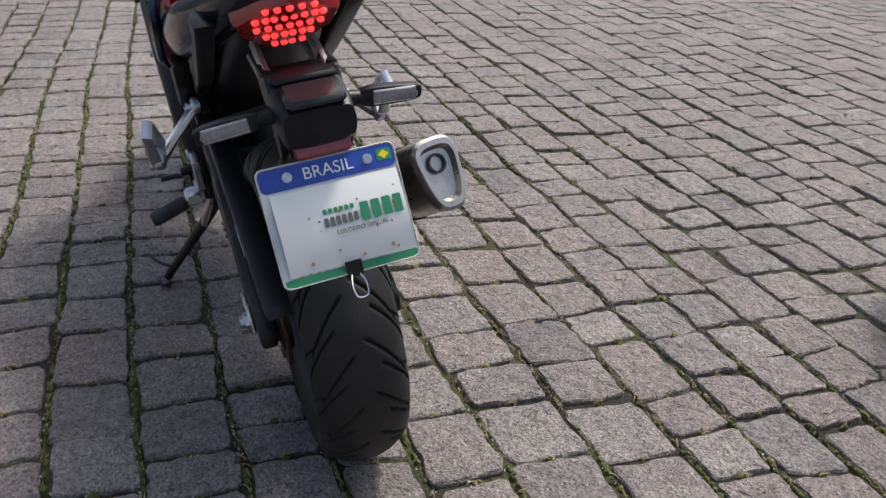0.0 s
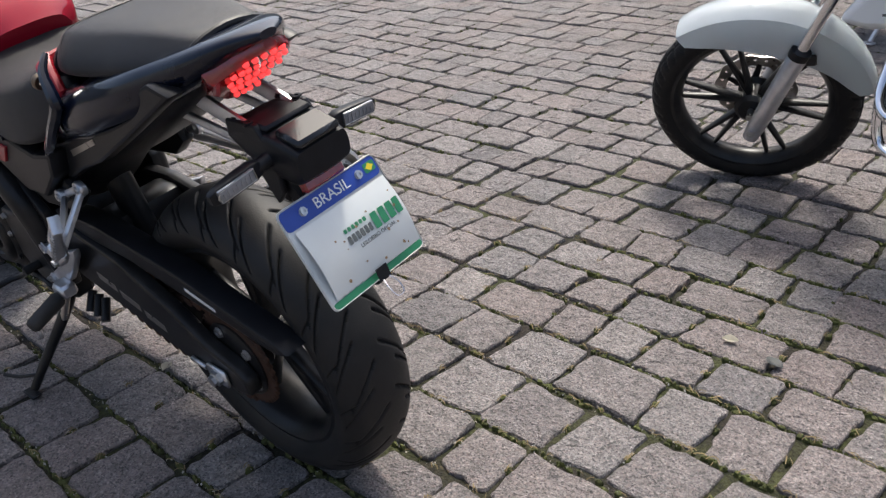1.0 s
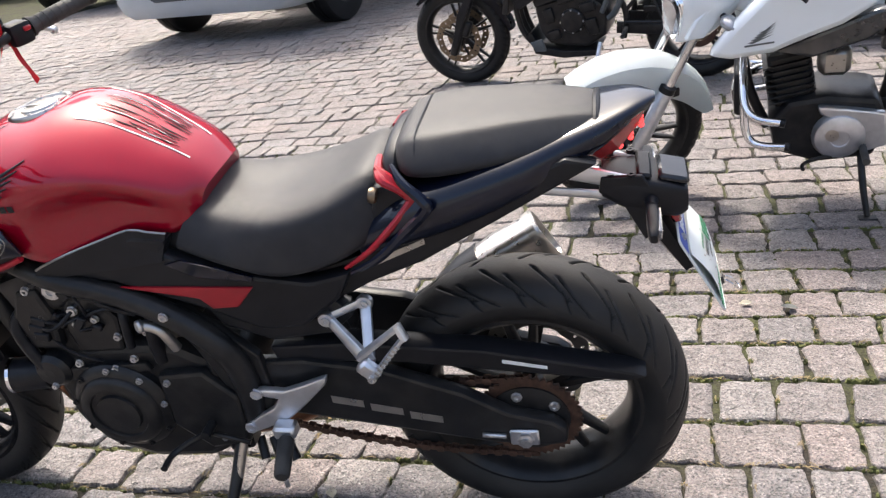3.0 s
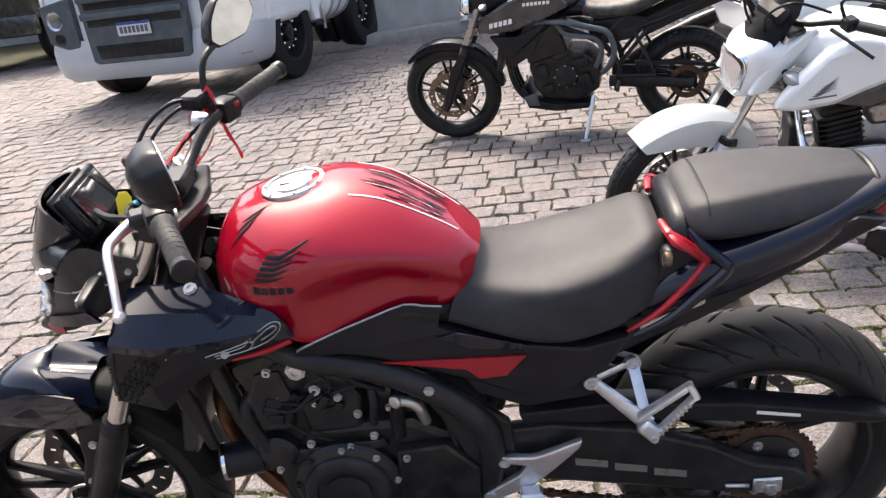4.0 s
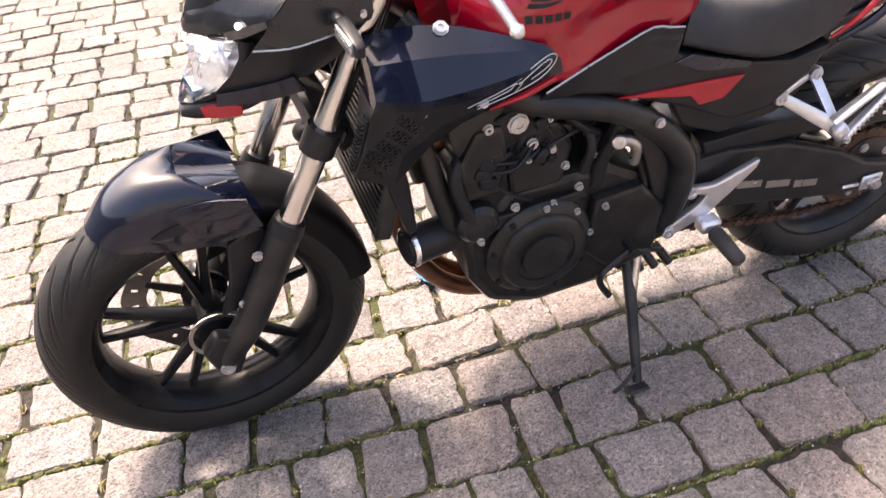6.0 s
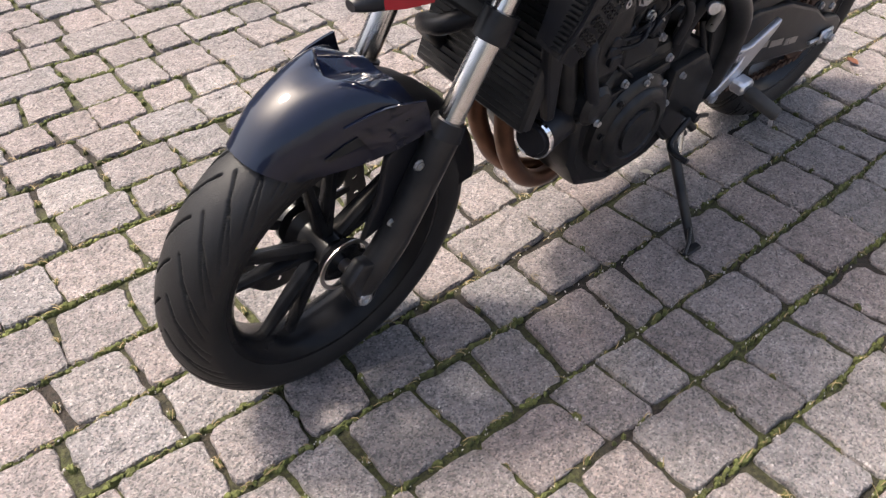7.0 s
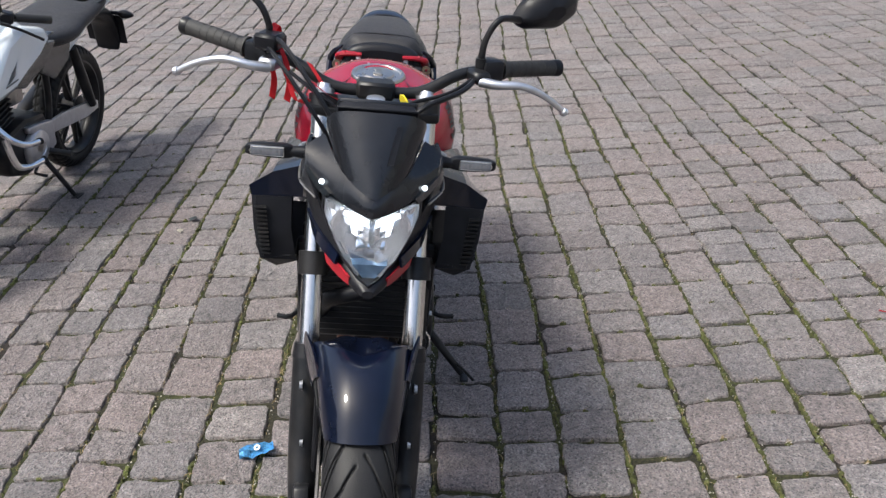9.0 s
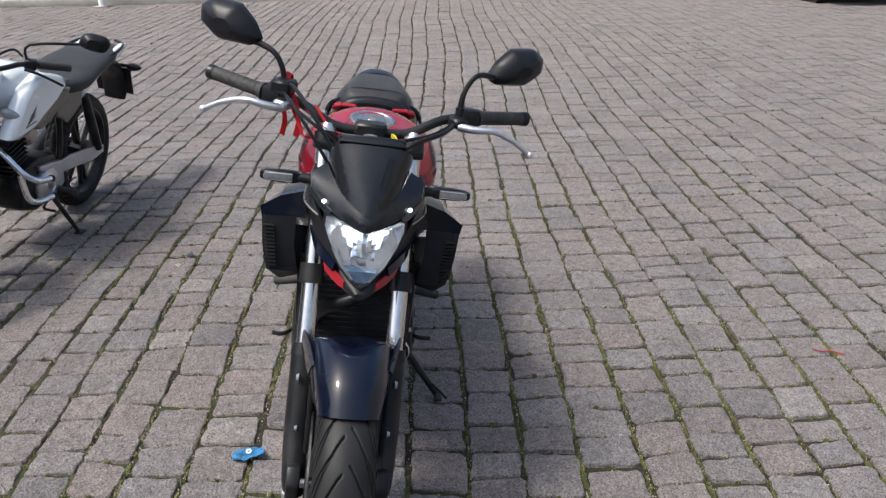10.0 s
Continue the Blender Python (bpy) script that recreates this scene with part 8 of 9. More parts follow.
    part("sump_guard", slab([(1.02, 0.34), (0.98, 0.22), (0.80, 0.185), (0.60, 0.195), (0.58, 0.23), (0.80, 0.23), (0.95, 0.27), (0.99, 0.36)], -0.12, 0.12, 0.006), M_MATTE, bike, "black sump guard")
    part("sump_guard_bracket", slab([(1.0, 0.30), (0.97, 0.24), (0.90, 0.24), (0.92, 0.32)], 0.12, 0.14, 0.004), M_SLATE, bike)
    part("radiator", box((1.11, 0, 0.62), (0.04, 0.26, 0.28), Matrix.Rotation(radians(-12), 3, "Y"), 0.006), M_MATTE, bike)
    for y in (-0.07, 0, 0.07):
        part("header_pipe", tube([(1.0, y, 0.62), (1.08, y, 0.54), (1.05, y, 0.34), (0.92, y * 0.6, 0.215), (0.70, -0.03, 0.20)], 0.018, 10, 5), M_MATTE, bike)
    part("muffler", tube([(0.40, -0.16, 0.36), (0.25, -0.20, 0.44), (-0.05, -0.23, 0.56), (-0.18, -0.235, 0.61)], [0.03, 0.055, 0.06, 0.05], 18, 3), M_MATTE, bike)
    part("chain_guard", slab([(0.30, 0.47), (0.05, 0.46), (-0.18, 0.41), (-0.18, 0.395), (0.06, 0.43), (0.30, 0.44)], 0.075, 0.105, 0.004), M_BLACK, bike)
    bars(bike, (1.02, 1.02), 0.07, 0.40, 0.14, (0.93, 0.40, 1.26))
    scr = [[Vector((x - 0.07 * (q / 3) ** 2, w * q / 3, z)) for q in range(-3, 4)] for x, z, w in ((1.26, 1.00, 0.11), (1.22, 1.10, 0.13), (1.15, 1.20, 0.12), (1.12, 1.25, 0.09))]
    bm = skin(bmesh.new(), [cat(r, 2) for r in scr], False)
    bmesh.ops.solidify(bm, geom=bm.faces[:], thickness=0.003)
    part("screen", bm, M_SMOKE, bike, "clear touring screen")
    st = part("side_stand", tube([(0.56, 0.13, 0.28), (0.585, 0.21, 0.16), (0.61, 0.285, 0.055)], [0.014, 0.012, 0.011], 10, 3), M_ALU, bike, "silver side stand")
    part("stand_foot", box((0.612, 0.295, 0.051), (0.06, 0.04, 0.008), Matrix.Rotation(radians(9), 3, "X"), 0.003), M_ALU, st)
    return bike


white_motorcycle()
touring_motorcycle()


# ---- the truck ----
def road_wheel(vehicle, c, r, w, axis_y, rim_r, nuts=10, material=None, name="wheel", twin=False, spin=None):
    """A vehicle wheel on an axis along local y; the outer face towards axis_y."""
    s = axis_y
    prof = [(rim_r, -w / 2), (r * 0.86, -w / 2), (r * 0.96, -w * 0.46), (r, -w * 0.36), (r, -w * 0.12), (r - 0.012, -w * 0.10), (r - 0.012, -w * 0.06), (r, -w * 0.04), (r, w * 0.04), (r - 0.012, w * 0.06), (r - 0.012, w * 0.10), (r, w * 0.12), (r, w * 0.36), (r * 0.96, w * 0.46), (r * 0.86, w / 2), (rim_r, w / 2)]
    wh = part(name, lathe([(0.05, 0.0), (rim_r * 0.35, 0.02), (rim_r * 0.55, 0.05), (rim_r * 0.86, -0.02), (rim_r * 0.95, w * 0.46), (rim_r * 1.02, w * 0.5), (rim_r * 1.03, -w * 0.5), (rim_r * 0.9, -w * 0.5), (rim_r * 0.7, -0.06), (0.05, -0.06)], c, (0, s, 0), 36, closed=True), material or M_MATTE, vehicle)
    part("tyre", lathe(prof, c, (0, s, 0), 48, closed=True), M_RUBBER, wh)
    part("hub", lathe([(rim_r * 0.34, 0.0), (rim_r * 0.34, 0.06), (rim_r * 0.28, 0.10), (0.01, 0.11)], c, (0, s, 0), 24), material or M_MATTE, wh)
    for k in range(nuts):
        a = 2 * math.pi * k / nuts
        part("wheel_nut", lathe([(0.020, 0), (0.018, 0.035), (0.006, 0.045)], (c[0] + rim_r * 0.56 * math.cos(a), c[1] + s * 0.045, c[2] + rim_r * 0.56 * math.sin(a)), (0, s, 0), 8), M_CHROME, wh)
    return wh


def truck():
    """x ahead, y to its left, origin on the ground under the middle of the bumper."""
    h = radians(79.4)
    ox, oy = 4.38, -6.80
    t = thing("truck", "white cab-over truck with slate grey grille and bare chassis", "truck", pose(ox, oy, 0, 0, 0, 79.4))
    def cab_ring(x, w, z0, z1, r):
        out = []
        for sy, sz, a0 in ((1, 1, 0), (-1, 1, 90), (-1, -1, 180), (1, -1, 270)):
            for k in range(4):
                a = radians(a0 + 30 * k)
                out.append(Vector((x, sy * (w - r) + r * math.cos(a), (z1 - r if sz > 0 else z0 + r) + r * math.sin(a))))
        return out
    cab = part("cab", skin(bmesh.new(), [cab_ring(-1.75, 1.22, 0.62, 2.95, 0.10), cab_ring(-0.30, 1.24, 0.62, 2.98, 0.12), cab_ring(-0.10, 1.20, 0.62, 2.85, 0.14), cab_ring(-0.02, 1.10, 0.62, 1.75, 0.16)]), M_TRUCK, t, "white painted steel cab")
    part("windscreen", slab([(-1.05, 1.80), (1.05, 1.80), (1.0, 2.70), (-1.0, 2.70)], -0.07, -0.03, 0.01, plane="yz"), M_DARKGLASS, cab)
    # bumper
    rows = []
    for z, x, w in ((0.33, -0.02, 1.16), (0.30, 0.02, 1.10), (0.36, 0.06, 1.18), (0.48, 0.08, 1.22), (0.62, 0.06, 1.24), (0.72, 0.02, 1.24)):
        rows.append([Vector((x - 0.55, -w - 0.01, z)), Vector((x - 0.22, -w, z)), Vector((x - 0.06, -w + 0.08, z)), Vector((x, -w + 0.24, z)), Vector((x + 0.02, 0, z)), Vector((x, w - 0.24, z)), Vector((x - 0.06, w - 0.08, z)), Vector((x - 0.22, w, z)), Vector((x - 0.55, w + 0.01, z))])
    bm = skin(bmesh.new(), [cat(r, 3) for r in rows], False)
    bmesh.ops.solidify(bm, geom=bm.faces[:], thickness=0.02)
    bp = part("bumper", bm, M_TRUCK, t, "white scuffed bumper", sharp=50)
    part("scuff", slab([(1.02, 0.40), (1.10, 0.42), (1.08, 0.45), (1.03, 0.435)], 0.02, 0.035, 0, plane="yz"), M_MATTE, bp)
    for k in range(3):
        part("bumper_slot", box((-0.05, 1.08 + 0.0 * k, 0.44 + 0.018 * k), (0.12, 0.16, 0.006), Matrix.Rotation(radians(-35), 3, "Z"), 0), M_SLATE, bp)
    # grille
    gr = part("grille", slab([(-0.60, 0.50), (-0.55, 0.47), (0.55, 0.47), (0.60, 0.50), (0.64, 1.50), (-0.64, 1.50)], 0.02, 0.105, 0.012, plane="yz"), M_SLATE, t, "slate grey slatted grille")
    part("lower_opening", slab([(-0.50, 0.52), (0.50, 0.52), (0.53, 0.66), (-0.53, 0.66)], 0.10, 0.1065, 0.002, plane="yz"), M_MATTE, gr)
    for k, z in enumerate((0.88, 1.05, 1.22, 1.39)):
        part("grille_gap", slab([(-0.56, z - 0.035), (0.56, z - 0.035), (0.56, z + 0.035), (-0.56, z + 0.035)], 0.10, 0.1065, 0.002, plane="yz"), M_MATTE, gr)
        part("grille_slat", box((0.125, 0, z + 0.075), (0.05, 1.22, 0.07), None, 0.015, seg=2), M_SLATE, gr)
    pl = part("number_plate", box((0.128, 0.0, 0.80), (0.006, 0.40, 0.13), None, 0.002), M_PLATE, t, "white number plate with a blue band")
    part("blue_band", box((0.1325, 0.0, 0.852), (0.003, 0.392, 0.024), None, 0), M_BLUE, pl)
    for k in range(7):
        part("plate_bar", box((0.1325, -0.15 + 0.05 * k, 0.792), (0.003, 0.034, 0.066), None, 0), M_GREYINK, pl)
    for s in (1, -1):
        cl = part("headlamp_housing", slab([(s * 0.76, 0.60), (s * 0.90, 0.63), (s * 1.13, 0.72), (s * 1.16, 1.10), (s * 0.76, 1.16)], -0.06, 0.055, 0.012, plane="yz"), M_SLATE, t, "grey headlamp cluster")
        hl = part("headlamp", lathe([(0.100, 0.0), (0.098, 0.02), (0.085, 0.012), (0.05, -0.03), (0.003, -0.04)], (0.055, s * 0.985, 0.945), (1, 0, 0), 28), M_REFLECT, cl, "round chrome headlamp")
        part("lens", lathe([(0.098, 0.012), (0.09, 0.026), (0.05, 0.036), (0.003, 0.040)], (0.055, s * 0.985, 0.945), (1, 0, 0), 28), M_LENS, cl)
        part("fog_lamp", lathe([(0.055, 0.0), (0.058, 0.012), (0.045, 0.004), (0.003, -0.02)], (0.056, s * 0.985, 0.755), (1, 0, 0), 20), M_MATTE, cl)
        part("corner_deflector", slab([(-0.10, 1.05), (-0.50, 1.05), (-0.50, 2.2), (-0.14, 2.2)], s * 1.235, s * 1.27, 0.012), M_TRUCK, t)
        part("marker_lamp", box((-0.42, s * 1.285, 1.02), (0.06, 0.03, 0.10), None, 0.01), M_REDLENS, t)
        part("wheel_arch", slab([(-0.42, 0.55), (-0.52, 0.95), (-0.78, 1.10), (-1.12, 1.10), (-1.38, 0.95), (-1.48, 0.55), (-1.62, 0.55), (-1.62, 1.20), (-0.36, 1.20), (-0.36, 0.55)], s * 1.16, s * 1.245, 0.012), M_TRUCK, t)
        road_wheel(t, (-0.95, s * 1.07, 0.50), 0.50, 0.29, s, 0.30)
        part("cab_step", box((-1.70, s * 1.10, 0.50), (0.35, 0.25, 0.05), None, 0.01), M_MATTE, t)
        part("chassis_rail", box((-3.4, s * 0.40, 0.85), (4.4, 0.08, 0.26), None, 0.01), M_MATTE, t)
        for x in (-3.15, -4.35):
            road_wheel(t, (x, s * 1.06, 0.50), 0.50, 0.28, s, 0.30)
            road_wheel(t, (x, s * 0.75, 0.50), 0.50, 0.28, s, 0.30, nuts=0)
            part("mud_flap", box((x - 0.56, s * 0.92, 0.62), (0.012, 0.60, 0.55), None, 0), M_RUBBER, t)
        door_mirror = part("door_mirror", box((-0.10, s * 1.50, 2.0), (0.12, 0.24, 0.5), None, 0.04), M_BLACK, t)
        part("mirror_arm", tube([(-0.25, s * 1.22, 2.3), (-0.12, s * 1.45, 2.25)], 0.02, 8), M_BLACK, door_mirror)
    tank = part("air_tank", lathe([(0.02, -0.36), (0.24, -0.34), (0.30, -0.30), (0.30, 0.30), (0.24, 0.34), (0.02, 0.36)], (-2.15, 1.00, 0.78), (1, 0, 0), 32), M_TRUCK, t, "white cylindrical tank with straps")
    for x in (-2.38, -2.15, -1.92):
        part("strap", lathe([(0.302, -0.02), (0.308, -0.02), (0.308, 0.02), (0.302, 0.02)], (x, 1.00, 0.78), (1, 0, 0), 32, closed=True), M_STEEL, tank)
    part("guard_post", tube([(-1.76, 1.22, 0.42), (-1.74, 1.22, 1.6)], 0.018, 8), M_TRUCK, t)
    part("front_axle", tube([(-0.95, -1.0, 0.5), (-0.95, 1.0, 0.5)], 0.06, 10), M_MATTE, t)
    part("engine_block", box((-1.0, 0, 0.75), (1.2, 0.7, 0.5), None, 0.05), M_MATTE, t)
    return t


def dark_lorry():
    """A second lorry, parked beyond the first; only its side and a wheel show."""
    t = thing("truck", "dark lorry with a red-rimmed wheel in the shade", "truck", pose(9.6, -11.9, 0, 0, 0, 84))
    part("body", box((-2.2, 0, 1.75), (4.6, 2.3, 1.9), None, 0.06, seg=2), M_GREYDARK, t)
    part("front_bumper", box((0.12, 0, 0.72), (0.16, 2.3, 0.34), None, 0.05, seg=2), M_GREYDARK, t)
    for s in (1, -1):
        part("chassis_rail", box((-2.4, s * 0.42, 0.72), (4.8, 0.09, 0.22), None, 0.01), M_MATTE, t)
        w = road_wheel(t, (-0.55, s * 1.02, 0.46), 0.46, 0.27, s, 0.28, material=M_HEADER)
        road_wheel(t, (-3.8, s * 1.02, 0.46), 0.46, 0.27, s, 0.28, material=M_HEADER)
    return t


# ---- cars ----
def car(name, label, m, paint, length, width, height, wheel_r=0.30):
    """x ahead, origin on the ground under the front bumper's middle."""
    c = thing(name, label, "car", m)
    hw = width / 2
    st = [
        [(0.02, 0, 0.56), (0.01, hw * 0.55, 0.56), (-0.05, hw * 0.82, 0.52), (-0.06, hw * 0.82, 0.30), (-0.02, hw * 0.5, 0.22), (0.0, 0, 0.22)],
        [(-0.10, 0, 0.74), (-0.14, hw * 0.6, 0.735), (-0.25, hw * 0.95, 0.66), (-0.26, hw * 0.97, 0.36), (-0.20, hw * 0.7, 0.20), (-0.2, 0, 0.20)],
        [(-0.85, 0, 0.90), (-0.86, hw * 0.62, 0.885), (-0.90, hw * 0.97, 0.78), (-0.9, hw, 0.45), (-0.9, hw * 0.9, 0.20), (-0.9, 0, 0.20)],
        [(-1.35, 0, 0.97), (-1.38, hw * 0.62, 0.955), (-1.45, hw * 0.97, 0.86), (-1.5, hw, 0.50), (-1.5, hw * 0.92, 0.20), (-1.5, 0, 0.20)],
        [(-length * 0.75, 0, 0.99), (-length * 0.75, hw * 0.62, 0.98), (-length * 0.75, hw * 0.97, 0.89), (-length * 0.75, hw, 0.50), (-length * 0.75, hw * 0.92, 0.20), (-length * 0.75, 0, 0.20)],
        [(-length, 0, 0.90), (-length, hw * 0.6, 0.88), (-length, hw * 0.85, 0.80), (-length, hw * 0.85, 0.45), (-length, hw * 0.8, 0.26), (-length, 0, 0.26)],
    ]
    bdy = part("body", body(st, 6, 4), paint, c, "", sharp=40)
    cab = [
        [(-1.15, 0, 0.93), (-1.15, hw * 0.6, 0.92), (-1.2, hw * 0.82, 0.88), (-1.2, 0, 0.86)],
        [(-1.85, 0, height), (-1.85, hw * 0.55, height - 0.03), (-1.9, hw * 0.85, 0.92), (-1.9, 0, 0.88)],
        [(-length * 0.72, 0, height + 0.02), (-length * 0.72, hw * 0.55, height - 0.02), (-length * 0.72, hw * 0.86, 0.92), (-length * 0.72, 0, 0.88)],
        [(-length * 0.96, 0, 0.93), (-length * 0.96, hw * 0.5, 0.92), (-length * 0.95, hw * 0.75, 0.90), (-length * 0.95, 0, 0.87)],
    ]
    part("greenhouse", body(cab, 5, 3), M_DARKGLASS, c)
    part("roof", body([[(x, 0, z), (x, hw * 0.5, z - 0.02), (x, hw * 0.56, z - 0.05), (x, 0, z - 0.05)] for x, z in ((-1.82, height + 0.004), (-length * 0.5, height + 0.03), (-length * 0.74, height + 0.012))], 4, 3), paint, c)
    for s in (1, -1):
        hl = part("headlamp", box((-0.115, s * hw * 0.74, 0.60), (0.12, 0.30, 0.14), Matrix.Rotation(radians(-28 * s), 3, "Z"), 0.04, seg=3), M_REFLECT, c, "clear headlamp")
        part("lens", box((-0.098, s * hw * 0.745, 0.602), (0.13, 0.31, 0.145), Matrix.Rotation(radians(-28 * s), 3, "Z"), 0.04, seg=3), M_LENS, hl)
        for x in (-0.80, -length + 0.78):
            part("wheel_arch", lathe([(wheel_r + 0.075, 0.0), (wheel_r + 0.075, -0.20), (0.02, -0.20), (0.02, -0.002)], (x, s * (hw + 0.004), wheel_r + 0.01), (0, s, 0), 36), M_MATTE, c)
            road_wheel(c, (x, s * (hw - 0.08), wheel_r), wheel_r, 0.19, s, wheel_r * 0.66, nuts=5, material=M_SLATE)
        part("door_mirror", box((-1.35, s * (hw + 0.10), 0.98), (0.10, 0.18, 0.12), None, 0.03, seg=2), paint, c)
    part("grille", box((-0.015, 0, 0.60), (0.06, hw * 0.75, 0.09), None, 0.015), M_BLACK, c)
    for k in range(3):
        part("grille_bar", box((0.018, 0, 0.575 + 0.025 * k), (0.01, hw * 0.74, 0.008), None, 0.002), M_CHROME, c)
    part("lower_intake", box((0.0, 0, 0.33), (0.05, hw * 0.9, 0.10), None, 0.02), M_BLACK, c)
    return c


# ---- edge of the yard ----
def surroundings():
    d = Vector((1.717 - 0.865, -9.80 + 10.06)).normalized()
    n = Vector((-d.y, d.x))
    base = Vector((1.7, -9.80))
    ang = math.degrees(math.atan2(d.y, d.x))
    # Only its foot shows; raised out of view to darken gloss reflections.
    wall = tagged(part("wall_south", box((-11.5, -0.6, 2.75), (29, 0.30, 5.5), None, 0.01), M_WALL, None), "grey weathered yard wall, whole or upper part added out of view", "wall", kind="structure")
    wall.matrix_basis = pose(base.x, base.y, 0, 0, 0, ang)
    kerb = tagged(part("kerb_south", box((-11.5, -0.20, 0.06), (29, 0.34, 0.16), None, 0.02, seg=2), M_KERB, None), "pale concrete kerb along the wall", "kerb", kind="structure")
    kerb.matrix_basis = pose(base.x, base.y, 0, 0, 0, ang)
    post = thing("post", "thin white steel post by the wall", "post", pose(1.35, -9.98, 0.14))
    part("pole", tube([(0, 0, 0), (0, 0, 2.4)], 0.035, 12), M_TRUCK, post)
    part("base_plate", box((0, 0, 0.01), (0.16, 0.16, 0.02), None, 0.004), M_STEEL, post)
    kw = tagged(part("kerb_west", box((0, 0, 0.05), (0.30, 16, 0.14), None, 0.02, seg=2), M_KERB, None), "low concrete kerb at the end of the yard", "kerb", kind="structure")
    kw.matrix_basis = pose(-12.2, -2.0, 0)
    # Height out of view is added to darken the reflected horizon.
    ww = tagged(part("wall_west", box((0, 0, 2.5), (0.30, 24, 5.0), None, 0.01), M_WALL, None), "grey wall at the end of the yard, raised out of view", "wall", kind="structure")
    ww.matrix_basis = pose(-13.6, 0, 0)
    # Unseen walls added to close the yard and darken reflections of the sky.
    for name, at, size in (("wall_north", (0, 15.0), (44, 0.30)), ("wall_east", (17.0, -1.0), (0.30, 36)), ("wall_southeast", (10.5, -18.0), (13, 0.30))):
        w = tagged(part(name, box((0, 0, 2.5), (*size, 5.0), None, 0.01), M_WALL, None), "grey weathered yard wall, whole or upper part added out of view", "wall", kind="structure")
        w.matrix_basis = pose(*at, 0)
    p2 = thing("post", "pale steel post at the end of the yard", "post", pose(-11.75, -5.35, 0))
    part("pole", tube([(0, 0, 0), (0, 0, 2.2)], 0.05, 12), M_TRUCK, p2)
    part("base_plate", box((0, 0, 0.012), (0.24, 0.24, 0.024), None, 0.004), M_STEEL, p2)


# ---- litter and weeds ----
def litter():
    def leaf(name, label, x, y, size, material, turn, cat_name="leaf"):
        rows = []
        for k in range(7):
            t = k / 6
            w = size * 0.36 * math.sin(math.pi * (0.06 + 0.88 * t))
            rows.append([Vector(((t - 0.5) * size, -w, 0.006 + 0.004 * math.sin(3 * t))), Vector(((t - 0.5) * size, 0, 0.003)), Vector(((t - 0.5) * size, w, 0.007))])
        bm = skin(bmesh.new(), rows, False)
        bmesh.ops.solidify(bm, geom=bm.faces[:], thickness=0.0008)
        ob = tagged(part(name, bm, material, None), label, cat_name, "fallen leaves" if cat_name == "leaf" else "")
        ob.matrix_basis = pose(x, y, 0.002, 0, 0, turn)
    leaf("leaf", "small pale dry leaf lying on the setts", -0.505, -0.855, 0.036, M_LEAF, 20)
    leaf("leaf", "small pale dry leaf lying on the setts", 0.47, 0.045, 0.034, M_LEAF, 120)
    leaf("leaf", "small brown leaf lying on the setts", -0.47, 0.05, 0.045, M_BROWNLEAF, 70)
    leaf("leaf", "small dark leaf lying on the setts", -0.62, -0.83, 0.045, M_GREYINK, 160)
    # a red thread
    th = tagged(part("thread", tube([(-0.05, 0.004, 0.002), (-0.02, -0.006, 0.004), (0.012, 0.005, 0.003), (0.052, -0.004, 0.002)], 0.0022, 6, 5), M_RED_FLAT, None), "thin red thread lying on the setts", "thread")
    th.matrix_basis = pose(0.40, 1.66, 0.003, 0, 0, 70)
    # a crumpled blue wrapper
    rnd = random.Random(3)
    rows = []
    for i in range(9):
        rows.append([Vector((0.017 * (i - 4), 0.011 * (j - 3) * (1 - 0.10 * abs(i - 4) * (1 if i > 6 else 0.6)), 0.008 + rnd.uniform(-0.004, 0.006))) for j in range(7)])
    bm = skin(bmesh.new(), rows, False)
    bmesh.ops.solidify(bm, geom=bm.faces[:], thickness=0.0008)
    wr = tagged(part("wrapper", bm, mat("blue_foil", (0.10, 0.34, 0.62), 0.3, 0.3, vary=0.6, scale=160), None), "crumpled blue and white plastic wrapper on the setts", "wrapper")
    wr.matrix_basis = pose(0.905, -0.25, 0.004, 0, 0, 105) @ Matrix.Diagonal((0.66, 0.85, 1, 1))
    part("white_print", lathe([(0.006, 0.0), (0.013, 0.0), (0.013, 0.002), (0.006, 0.002)], (0.004, 0, 0.015), (0, 0, 1), 16, closed=True), M_WHITEINK, wr)


truck()
dark_lorry()
car("car", "white compact car parked behind the motorcycles", pose(-1.06, -5.05, 0, 0, 0, 4), M_WHITE, 3.9, 1.65, 1.45)
car("car", "dark car parked at the far end of the yard", pose(-9.3, 6.9, 0, 0, 0, 5) @ pose(0, 0, 0), M_GREYDARK, 4.0, 1.7, 1.45)
surroundings()
litter()

# ---- the yard: mossy soil with granite setts laid in rows along x ----
def yard():
    xs = [-400, -60, -20] + [x * 0.5 for x in range(-28, 17)] + [12, 20, 60, 400]
    ys = [-400, -60, -20] + [y * 0.5 for y in range(-26, 21)] + [15, 20, 60, 400]
    def z(x, y):
        return ground_z(x, max(y, -14.0)) - 0.011
    v = [(x, y, z(x, y)) for x in xs for y in ys]
    n = len(ys)
    f = [(i * n + j, (i + 1) * n + j, (i + 1) * n + j + 1, i * n + j + 1) for i in range(len(xs) - 1) for j in range(n - 1)]
    g = raw("ground", v, f, M_SOIL, None, "moss and dark soil in the joints of a sloping yard", kind="structure")
    g["category"] = "ground"
    return g


